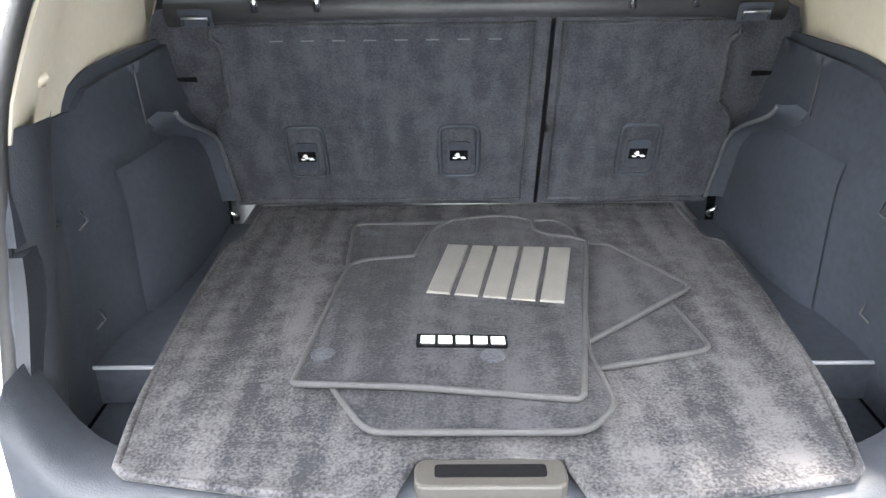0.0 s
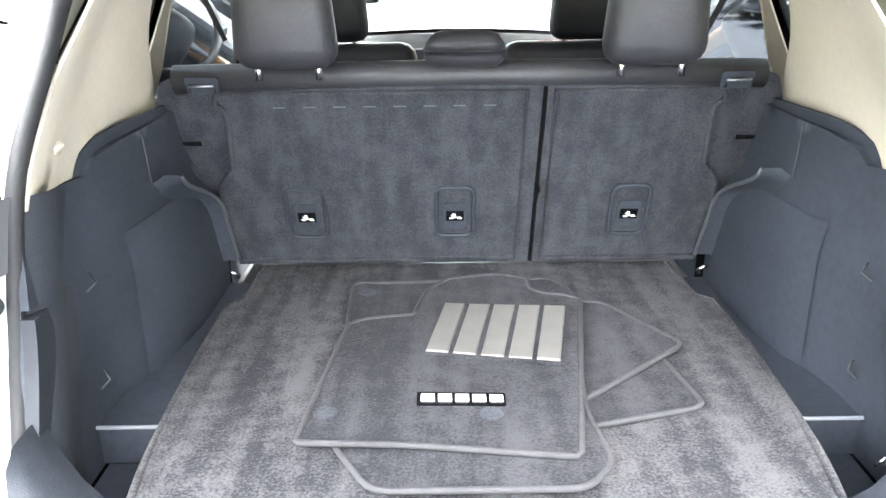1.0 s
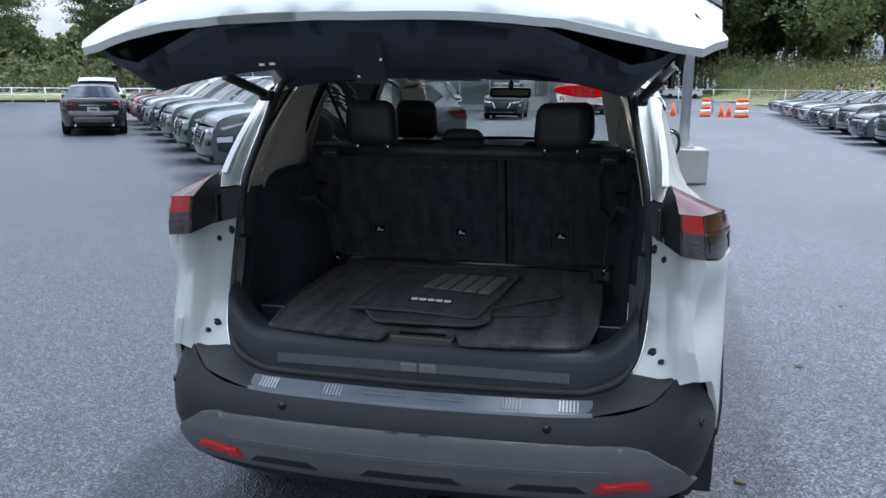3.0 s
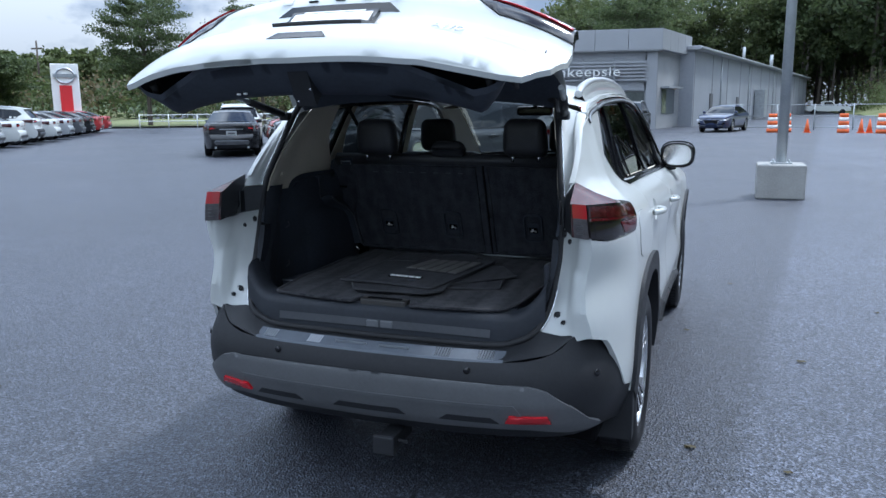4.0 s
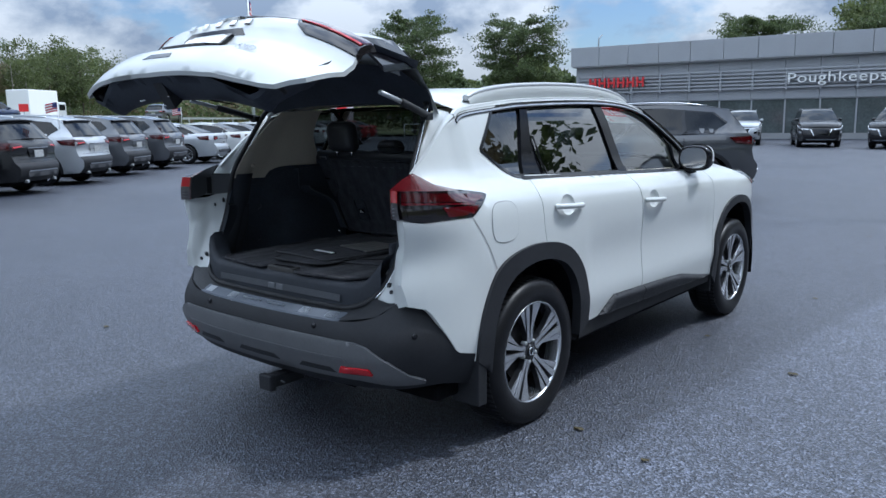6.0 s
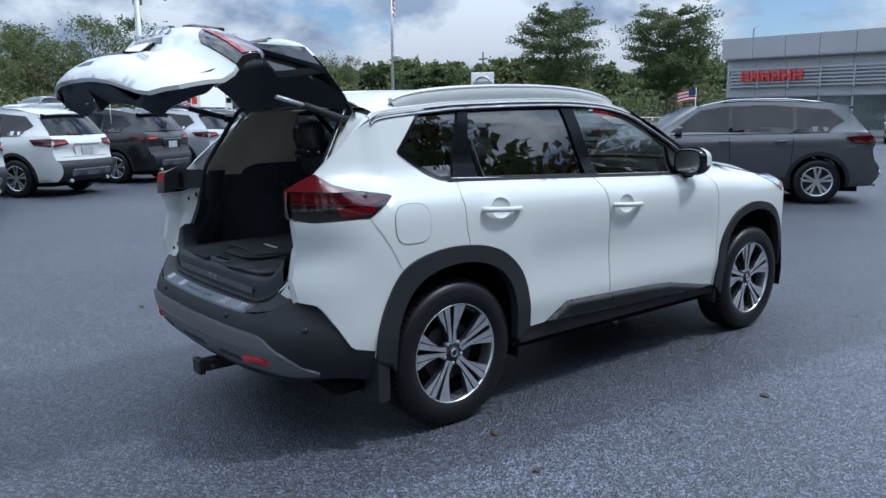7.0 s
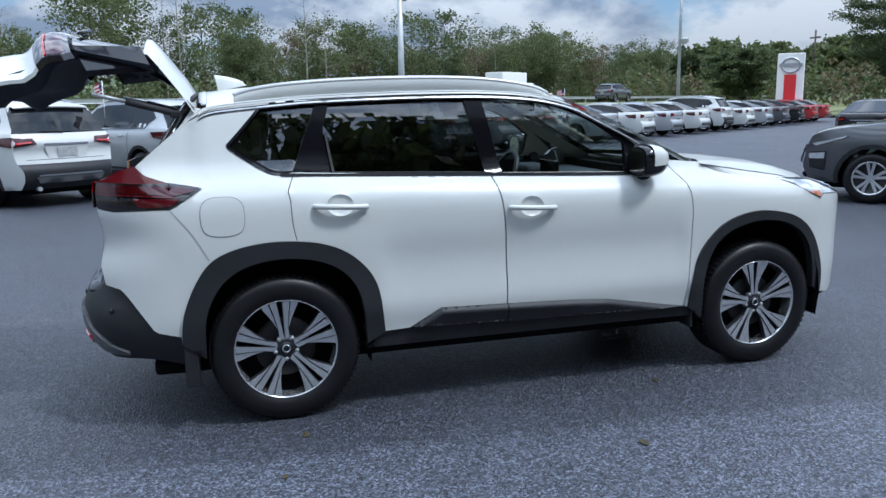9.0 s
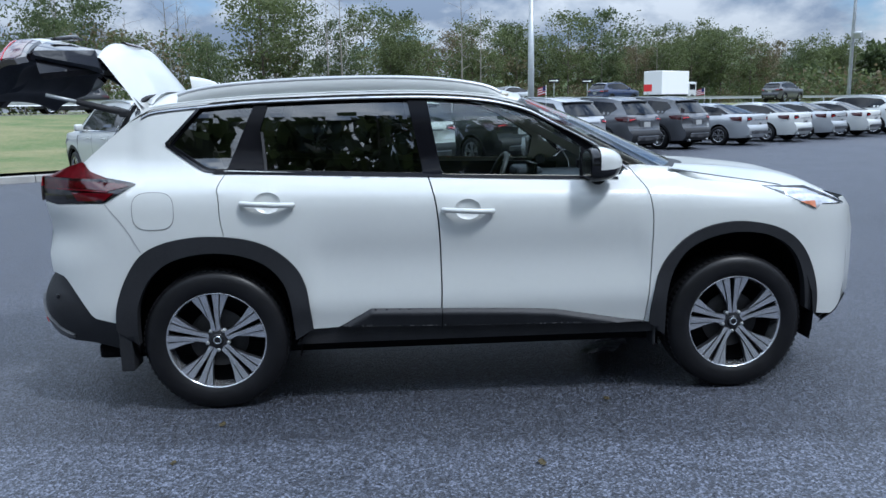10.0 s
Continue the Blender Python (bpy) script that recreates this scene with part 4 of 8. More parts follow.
# rear bumper: arc length along its plan, height
PLAN = arc([(0, -.945), (.3, -.935), (.5, -.915), (.65, -.88), (.75, -.83), (.82, -.74), (.868, -.60), (.897, -.46)], 10)
ARCLEN = [0.0]
for a, b in zip(PLAN, PLAN[1:]):
    ARCLEN.append(ARCLEN[-1] + (b - a).length)
S_END = ARCLEN[-1]


def bumper(off=0.0):
    def f(s, z):
        k = abs(s)
        x, y = table(k, ARCLEN, [p[0] for p in PLAN]), table(k, ARCLEN, [p[1] for p in PLAN])
        x2, y2 = table(k + .01, ARCLEN, [p[0] for p in PLAN]), table(k + .01, ARCLEN, [p[1] for p in PLAN])
        if k + .01 > S_END:
            x2, y2 = x + .001, y + .005
        t = Vector((x2 - x, y2 - y)).normalized()
        o = off + table(z, [.30, .36, .42, .50, .57, .62, .66, .70, .78], [-.09, -.045, .0, .03, .035, .02, .0, -.02, -.05]) * (1 - .55 * max(0, k - .7) / .5)
        return ((x + t.y * o) * (1 if s >= 0 else -1), y - t.x * o, z)
    return f


def both(pts):
    return [(-p[0], p[1]) for p in pts[::-1]] + list(pts)


S1 = S_END
top = [(0, .645), (.5, .648), (.68, .678), (.78, .735), (.86, .742), (.94, .715), (1.03, .60), (1.09, .505), (S1, .478)]
bot = [(0, .345), (.5, .35), (.8, .36), (1.0, .36), (S1, .32)]
out_top = [Vector((-p[0], p[1])) for p in arc(top, 3)[::-1]] + arc(top, 3)
out_bot = arc(bot, 3)[::-1] + [Vector((-p[0], p[1])) for p in arc(bot, 3)]
panel("rear_bumper", [p for i, p in enumerate(out_top + out_bot) if i == 0 or (p - (out_top + out_bot)[i - 1]).length > 1e-4], bumper(), CLAD, car, 0.04, 0.04, "black textured plastic rear bumper")
sk_top, sk_bot = [(0, .585), (.45, .582), (.60, .576), (.66, .558), (.74, .50), (.82, .435), (.90, .40)], [(.90, .385), (.75, .385), (.60, .40), (.3, .392), (0, .390)]
sk = [Vector((-p[0], p[1])) for p in sk_top[::-1]] + [Vector(p) for p in sk_top[1:]] + [Vector(p) for p in sk_bot] + [Vector((-p[0], p[1])) for p in sk_bot[-2::-1]]
skid = panel("skid_plate", sk, bumper(.014), SKID, car, 0.018, 0.03, "grey plastic skid plate")
groove = loop((-.55, .505), (.55, .505), (.60, .43), (.585, .43), (.54, .49), (-.54, .49), (-.585, .43), (-.60, .43))
panel("skid_ridge", groove, bumper(.017), SKID, skid, 0.035, 0.004)
for a, b in ((-.50, -.28), (-.15, .15), (.28, .50)):
    panel("skid_scoop", loop((a, .425), (b, .425), (b - .03, .448), (a + .03, .448)), bumper(.0165), CLAD, skid, 0.03, 0.003)
for sgn in (-1, 1):
    panel("reflector", [(sgn * s, z) for s, z in ((.52, .432), (.68, .436), (.665, .462), (.535, .46))], bumper(.026), LENS_RED_BRIGHT, car, 0.03, 0.018, "red rear reflector")
    for s, z in ((.385, .618), (.845, .605)):
        c = bumper(.004)(sgn * s, z)
        sensor = part("parking_sensor", lathe_bm([(.001, .003), (.009, .003), (.010, .0), (.0125, .001), (.0125, -.004)], 20), (BLACK,), car)
        sensor.matrix_world = Matrix.Translation(c) @ pose(0, 0, 0, 0, 0, -90 + sgn * (12 if s < .5 else 55))
# top shelf of the bumper up to the opening's lower edge
rows_o, rows_i = [], []
for s in np.linspace(-.86, .86, 49):
    f = abs(s)
    zt = table(f, [p[0] for p in top], [p[1] for p in top])
    o = Vector(bumper(-.004)(s, zt))
    i = Vector((table(f, [0, .45, .53, .60, .66, .86], [0, .45, .53, .58, .61, .735]), table(f, [0, .45, .53, .60, .66, .86], [-.845, -.84, -.832, -.815, -.80, -.80]), table(f, [0, .45, .53, .60, .66, .86], [.672, .676, .69, .712, .742, .725])))
    i.x *= 1 if s >= 0 else -1
    rows_o.append([o, o.lerp(i, .12) + Vector((0, 0, .004)), o.lerp(i, .6), i])
loft("bumper_shelf", rows_o, CLAD, car)
# steel scuff plate on the shelf
bm = bmesh.new()
vs = []
plan_y = lambda x: table(abs(x), [q[0] for q in PLAN], [q[1] for q in PLAN])
for s in np.linspace(-.508, .508, 21):
    y0, zt = plan_y(s) + .008, .673 + .004 * abs(s)
    vs.append([bm.verts.new((s, y, z)) for y, z in ((y0 - .012, zt - .030), (y0 - .008, zt - .022), (y0 + .044, zt + .0), (y0 + .048, zt - .010))])
for i in range(20):
    for j in range(3):
        bm.faces.new((vs[i][j], vs[i + 1][j], vs[i + 1][j + 1], vs[i][j + 1]))
SCUFF = material("scuff_plate_steel", (0.13, 0.145, 0.17), rough=.62, metal=.35, spread=.12, scale=14)
plate = part("scuff_plate", bm, SCUFF, car, "brushed steel bumper scuff plate")
for x0 in (-.475, -.27, .255, .415):
    for k in range(6):
        x = x0 + k * .010
        y0, zt = plan_y(x) + .008, .673 + .004 * abs(x)
        raw("scuff_rib", [(x + dx, y0 + dy, zt + dz) for dx in (0, .005) for dy, dz in ((.0, -.020), (.0, -.0165), (.038, .0), (.038, -.004))], [(0, 1, 5, 4), (1, 2, 6, 5), (2, 3, 7, 6), (0, 3, 2, 1), (4, 5, 6, 7)], STEEL, plate)
for a, b in ((-.15, -.02), (.03, .15)):
    y0 = plan_y((a + b) / 2) + .022
    box("scuff_print", (a, y0, .664), (b, y0 + .003, .6705), STEEL, plate)
# tow hitch
hitch = box("tow_hitch", (.035, -.985, .275), (.105, -.78, .33), CLAD, car, "black tow hitch receiver", bevel=.006)
box("hitch_collar", (.026, -.99, .265), (.114, -.955, .34), CLAD, hitch, bevel=.008)
box("hitch_beam", (-.45, -.78, .30), (.45, -.70, .37), DARK, hitch, bevel=.01)
tube("hitch_pin", [(.005, -.92, .30), (.14, -.92, .30)], .008, CLAD, hitch)

# seal round the opening
OPEN = [(0, -.842, .678), (.42, -.836, .682), (.52, -.828, .697), (.59, -.805, .73), (.628, -.755, .79), (.645, -.70, .88), (.654, -.65, .98), (.652, -.615, 1.10), (.638, -.585, 1.24), (.611, -.50, 1.385), (.58, -.41, 1.53), (.55, -.375, 1.562), (.45, -.355, 1.585), (0, -.345, 1.602)]
half = arc(OPEN, 5)
ring = half + [Vector((-p.x, p.y, p.z)) for p in half[-2:0:-1]]
tube("tailgate_seal", ring, .013, RUBBER, car, n=8, closed=True)
tube("seal_flange", [p + Vector((0, -.006, 0)) + (Vector((0, 0, -.012)) if p.z < .75 else Vector((.012 if p.x > 0 else -.012, 0, 0))) for p in ring], .003, CHROME, car, n=6, closed=True)
# header above the opening
loft("opening_header", [[(s * .60, -.325 + .02, 1.60 - .055 * abs(s) ** 4), (s * .60, -.335, 1.612 - .055 * abs(s) ** 4), (s * .62, -.30, 1.618 - .07 * abs(s) ** 4)] for s in np.linspace(-1, 1, 15)], WHITE, car)
# antenna fin
rows = []
for k in np.linspace(0, 1, 8):
    y, h, w = -.235 + .155 * k, .088 * (1 - k) ** .6 + .002, .022 * math.sin(math.pi * min(1, .25 + k * .75)) + .002
    rows.append([(-w, y, 1.62 + .03 * k), (-w * .5, y - .01 * (1 - k), 1.62 + .03 * k + h * .7), (0, y - .015 * (1 - k), 1.62 + .03 * k + h), (w * .5, y - .01 * (1 - k), 1.62 + .03 * k + h * .7), (w, y, 1.62 + .03 * k)])
loft("antenna_fin", rows, WHITE, car)

# ---- tailgate, raised on its hinge ----
GATE_ANGLE = -62.4
GATE = Matrix.Translation((0, -.36, 1.60)) @ pose(0, 0, 0, GATE_ANGLE) @ Matrix.Translation((0, .36, -1.60))


def gate_y(x, z):
    yc = sum(table(z + d, [.69, .72, .76, .84, .95, 1.0, 1.05, 1.10, 1.14, 1.20, 1.25, 1.52, 1.6], [-.915, -.945, -.958, -.965, -.935, -.912, -.915, -.945, -.955, -.93, -.885, -.665, -.60]) for d in (-.012, 0, .012)) / 3
    return yc + .17 * (abs(x) / .75) ** 2.8 + .025 * math.exp(-((z - .95) / .05) ** 2) * (abs(x) < .3)


def gate(off=0.0):
    return lambda x, z: GATE @ Vector((x, gate_y(x, z) - off, z))


def sym(pts):
    return [Vector(p) for p in pts] + [Vector((-p[0], p[1])) for p in pts[::-1] if abs(p[0]) > 1e-6]


gi = lambda c: (GATE.to_3x3() @ Vector((0, 1, 0)))
shell = sym([(0, .700), (.35, .705), (.62, .725), (.675, .745), (.735, .84), (.742, .95), (.752, 1.06), (.752, 1.085), (.53, 1.085), (.47, 1.12), (.385, 1.235), (0, 1.245)])
tg = panel("tailgate", shell, gate(), WHITE, car, 0.04, 0.018, "white raised tailgate", inward=gi)
panel("tailgate_glass", sym([(0, 1.25), (.60, 1.25), (.545, 1.505), (0, 1.515)]), gate(-.004), PRIVACY, tg, 0.06, 0.006, inward=gi)
for sg in (1, -1):
    flip = lambda pts: [(sg * p[0], p[1]) for p in pts]
    lamp = panel("tailgate_lamp", flip([(.385, 1.238), (.47, 1.122), (.53, 1.088), (.752, 1.088), (.748, 1.20), (.70, 1.238)]), gate(.004), LENS_SMOKE, tg, 0.03, 0.03, "smoked red lamp", inward=gi)
    panel("red_lens", flip([(.42, 1.222), (.455, 1.165), (.745, 1.15), (.742, 1.20), (.70, 1.222)]), gate(.008), LENS_RED, lamp, 0.03, 0.005, inward=gi)
    panel("light_bar", flip([(.46, 1.16), (.468, 1.148), (.745, 1.136), (.745, 1.147)]), gate(.010), LENS_RED_BRIGHT, lamp, 0.03, 0.005, inward=gi)
    panel("glass_side_fin", flip([(.605, 1.25), (.70, 1.25), (.625, 1.50), (.55, 1.505)]), lambda x, z: GATE @ Vector((x, gate_y(.6 if x > 0 else -.6, z) - .006 + 1.4 * (abs(x) - .60), z)), BLACK, tg, 0.05, 0.03, inward=gi)
# spoiler with the high stop lamp
rows = []
for s in np.linspace(-1, 1, 27):
    k = 1 - abs(s) ** 4
    sec = [(.615, -.33, 1.592 + .02 * k), (.615, -.45, 1.585 + .024 * k), (.60, -.60, 1.562 + .024 * k), (.585, -.66 - .035 * k, 1.550 + .016 * k), (.58, -.672 - .038 * k, 1.535 + .012 * k), (.575, -.655 - .03 * k, 1.512 + .008 * k), (.56, -.61, 1.50), (.55, -.56, 1.51)]
    rows.append([GATE @ Vector((s * x, y + .05 * abs(s) ** 3, z - .035 * abs(s) ** 5)) for x, y, z in sec])
sp = loft("spoiler", rows, WHITE, tg)
loft("stop_lamp", [[GATE @ Vector((s * .17, y, z)) for y, z in ((-.694, 1.574), (-.713, 1.562), (-.716, 1.545), (-.70, 1.538))] for s in np.linspace(-1, 1, 7)], LENS_RED, sp, "red high stop lamp")
# black lining under the spoiler and round the glass
loft("upper_lining", [[GATE @ Vector((s * x, y + .05 * abs(s) ** 3, z)) for x, y, z in ((.60, -.335, 1.572), (.60, -.45, 1.552), (.57, -.56, 1.49), (.56, -.60, 1.46))] for s in np.linspace(-1, 1, 15)], TRIM, tg)
for sg in (1, -1):
    loft("glass_pillar_lining", [[GATE @ Vector((sg * x, gate_y(x, z) + o, z)) for x, o in ((.66, .0), (.63, .05), (.50, .035), (.48, .008))] for z in np.linspace(1.23, 1.50, 6)], TRIM, tg)
# wiper
tube("wiper", [GATE @ Vector(p) for p in ((-.02, -.905, 1.265), (.0, -.895, 1.30), (.2, -.88, 1.285), (.33, -.865, 1.278))], [.02, .018, .012, .006], BLACK, tg)
tube("wiper_blade", [GATE @ Vector(p) for p in ((-.12, -.90, 1.29), (.1, -.885, 1.30), (.33, -.86, 1.29))], .008, RUBBER, tg)
# emblem, badge bars, plate with its frame, grip
def gate_ring(name, cx, cz, r0, r1, mat, off):
    bm = bmesh.new()
    n, g = 32, gate(off)
    a = [[bm.verts.new(g(cx + r * math.cos(2 * math.pi * i / n), cz + r * .86 * math.sin(2 * math.pi * i / n))) for i in range(n)] for r in (r0, r1)]
    for i in range(n):
        bm.faces.new((a[0][i], a[0][(i + 1) % n], a[1][(i + 1) % n], a[1][i]))
    return part(name, bm, mat, tg)


gate_ring("emblem_ring", 0, 1.185, .043, .062, CHROME, .012)
panel("emblem_bar", [(-.07, 1.172), (.07, 1.172), (.07, 1.198), (-.07, 1.198)], gate(.015), CHROME, tg, 0.03, 0.012, inward=gi)
for i in range(5):
    x = -.22 + i * .10
    panel("badge_bar", [(x, 1.098), (x + .036, 1.098), (x + .036, 1.122), (x, 1.122)], gate(.008), CHROME, tg, 0.02, 0.008, inward=gi)
panel("lamp_recess", [(-.22, 1.05), (.22, 1.05), (.18, 1.082), (-.18, 1.082)], gate(.003), BLACK, tg, 0.04, 0.02, inward=gi)
fr = panel("plate_frame", [(-.155, .90), (.155, .90), (.155, 1.045), (-.155, 1.045)], gate(.016), BLACK, tg, 0.05, 0.015, inward=gi)
panel("dealer_plate", [(-.14, .917), (.14, .917), (.14, 1.028), (-.14, 1.028)], gate(.019), WHITE_PLAIN, fr, 0.05, 0.004, inward=gi)
for z in (.905, 1.033):
    panel("frame_print", [(-.11, z), (.11, z), (.11, z + .006), (-.11, z + .006)], gate(.0185), WHITE_PLAIN, fr, 0.05, 0.001, inward=gi)
panel("tailgate_grip", [(-.10, .765), (.10, .765), (.075, .797), (-.075, .797)], gate(.002), BLACK, tg, 0.03, 0.02, inward=gi)
gm = gate(.009)(.44, .875)
lettering("trim_badge", "AWD", .04, Matrix.Translation(gm) @ GATE.to_quaternion().to_matrix().to_4x4() @ pose(0, 0, 0, 90, 0, 12), CHROME, tg, depth=.003)
# inner lining
liner = sym([(0, .712), (.35, .714), (.60, .735), (.655, .76), (.70, .86), (.68, 1.08), (.57, 1.24), (0, 1.25)])
ln = panel("tailgate_lining", liner, lambda x, z: GATE @ Vector((x, gate_y(x, z) + .022 + .175 * min(1, max(0, (.63 - abs(x)) / .09)) ** .7 * min(1, max(0, (z - .712) / .065)) ** .6 * (1 - .5 * max(0, (z - .80) / .45)), z)), TRIM, tg, 0.02, 0.02, "black plastic tailgate lining", inward=lambda c: GATE.to_3x3() @ Vector((0, -1, 0)))
mir = [(x, z) for x, z in ((-.62, 1.235), (.62, 1.235), (.56, 1.50), (-.56, 1.50))]
lf = lambda x, z, o: GATE @ Vector((x, gate_y(x, z) + o, z))
bm = bmesh.new()
for lo, hi in (((-.034, .720), (.034, .79)),):
    vs = [bm.verts.new(lf(x, z, o)) for o in (.07, .185) for x, z in ((lo[0], lo[1]), (hi[0], lo[1]), (hi[0] - .006, hi[1]), (lo[0] + .006, hi[1]))]
    for f in ((4, 5, 6, 7), (0, 1, 5, 4), (1, 2, 6, 5), (2, 3, 7, 6), (3, 0, 4, 7)):
        bm.faces.new([vs[i] for i in f])
lt = part("tailgate_latch", bm, CLAD, ln)
tube("latch_bolt", [lf(-.025, .724, .17), lf(-.025, .719, .17)], .004, CHROME, lt)
tube("latch_bolt", [lf(.028, .724, .13), lf(.028, .719, .13)], .004, CHROME, lt)
for x in (-.26, -.235):
    box_c = lf(x, .752, .162)
    tube("button_print", [box_c, box_c + Vector((.012, 0, 0))], .0035, WHITE_PLAIN, ln, n=6)
panel("pull_pocket", [(.27, .735), (.40, .735), (.39, .752), (.28, .752)], lambda x, z: GATE @ Vector((x, gate_y(x, z) + .155 + (z - .735) * 1.2, z)), DARK, ln, 0.04, 0.004, inward=gi)
loft("glass_surround", [[lf(sg * x, z, o) for x, z, o in ((.50, 1.25, .03), (.60, 1.25, .03), (.55, 1.50, .03), (.46, 1.50, .03))] for sg in (1,)] + [[lf(x * 1.01, z, o) for x, z, o in ((.50, 1.25, .06), (.60, 1.25, .06), (.55, 1.50, .06), (.46, 1.50, .06))]], TRIM, tg)
# gas struts and rubber stops on the lower edge
for sg in (1, -1):
    st = tube("gas_strut", [(sg * .615, -.44, 1.505), (sg * .655, -.66, 1.565)], .016, RUBBER, car, n=12)
    tube("strut_rod", [(sg * .655, -.66, 1.565), (sg * .675, -.80, 1.60)], .010, GALV, st, n=10)
    box("strut_foot", (min(sg * .59, sg * .635), -.47, 1.485), (max(sg * .59, sg * .635), -.42, 1.52), CLAD, st, bevel=.008)
    p = gate(-.05)(sg * .58, .76)
    tube("edge_stop", [p, p + Vector((0, .03, -.035))], .014, RUBBER, tg)
    p = gate(-.05)(sg * .64, .79)
    tube("edge_stop", [p, p + Vector((0, .03, -.025))], .010, RUBBER, tg)


# ---- cargo space and cabin (parts of the car), loose things on the cargo floor ----
FLOOR_Z = .806
FIN = lambda c: Vector((0, 0, -1))
box("cargo_deck", (-.64, -.80, .60), (.64, .24, .70), TRIM, car)
fm_out = loop([(-.505, .175), (-.5, .18)], [(.49, .18), (.495, .17)], (.50, -.025), (.535, -.045), [(.53, -.3), (.51, -.6), (.478, -.775)], [(.46, -.795), (.3, -.822), (.125, -.832)], [(.115, -.80), (.10, -.755)], [(-.10, -.755), (-.118, -.80)], [(-.128, -.832), (-.3, -.815), (-.475, -.782)], [(-.492, -.765), (-.515, -.6), (-.53, -.3)], (-.535, -.045), (-.505, -.025))
ripple = lambda x, y: .003 * math.sin(x * 9 + 1) * math.sin(y * 7) + .002 * math.sin(x * 31 + y * 17)
cm = panel("cargo_floor_carpet", fm_out, lambda x, y: (x, y, FLOOR_Z + ripple(x, y)), CARPET, car, 0.03, 0.007, "grey-brown carpeted cargo floor", inward=FIN)
tube("carpet_edge", [(p[0], p[1], FLOOR_Z - .002) for p in fm_out], .007, CARPET, cm, n=6, closed=True)
box("cargo_floor_board", (-.50, -.76, .70), (.50, .19, .797), TRIM, car, bevel=.006)
# lift handle
HANDLE = material("handle_plastic", (0.042, 0.039, 0.036), rough=.45, spread=.12, scale=8, bump=.0004, bump_scale=300)
hd = prism("floor_handle", rounded([(-.098, -.818), (.098, -.818), (.098, -.763), (-.098, -.763)], .018), lambda u, v, h: (u, v, h), .78, .812, HANDLE, car, "brown-grey plastic floor handle", bevel=.004)
# near-black slab on the handle: the slot's shade as colour, nothing is hollow
prism("handle_slot_shade", rounded([(-.072, -.800), (.072, -.800), (.072, -.776), (-.072, -.776)], .006), lambda u, v, h: (u, v, h), .805, .8132, DARK, hd)
# loading sill
rows = []
for s in np.linspace(-1, 1, 45):
    x = s * .628
    d = .06 * abs(s) ** 6
    rise = .12 * max(0, (abs(s) - .80) / .20) ** 2
    rows.append([(x, y + d, z + rise * k) for k, y, z in ((1, -.725, .790), (1, -.755, .797), (1, -.80, .796), (.9, -.828, .788), (.7, -.838, .768), (.3, -.840, .72), (0, -.842, .682))])
STRIKER = material("striker_grey_plastic", (0.12, 0.125, 0.135), rough=.45, spread=.1, scale=10)
SILL_RIB = material("ribbed_plastic", (0.055, 0.058, 0.066), rough=0.45, spread=0.15, scale=5, bump=0.0008, bump_scale=500)
# darker copy of the lining plastic: shade put into faces that look skyward
SILL_DIM = material("dimmed_sill_plastic", (0.022, 0.025, 0.032), rough=0.6, spec=.35, spread=0.2, scale=5, bump=0.0005, bump_scale=350)
sl = loft("loading_sill", rows, SILL_DIM, car, "black plastic loading sill")
loft("sill_ribs", [[(s * .44, y - .004, z) for y, z in ((-.8375, .742), (-.839, .73), (-.841, .712))] for s in np.linspace(-1, 1, 12)], SILL_RIB, sl)
for a, b in ((-.055, -.003), (.003, .055)):
    box("striker_cover", (a, -.848, .711), (b, -.83, .739), STRIKER, sl, bevel=.004)


POCKET_GLINT = material("painted_edge_glint", (0.26, 0.27, 0.29), rough=.3, spread=.08, scale=12)
EDGE = material("edge_glint_and_stitch", (0.075, 0.08, 0.09), rough=.4, spread=.15, scale=12)


def trim_x(y, z):
    """Inner face of the side lining."""
    w = table(y, [-.80, -.70, -.55, -.40, -.25, -.1, .2], [.615, .638, .648, .645, .615, .60, .59])
    w += .035 * min(1, max(0, (z - 1.02) / .12)) * (1 if y > -.45 else max(0, 1 + (y + .45) / .2))
    return min(w, half_width(y, z) - .05)


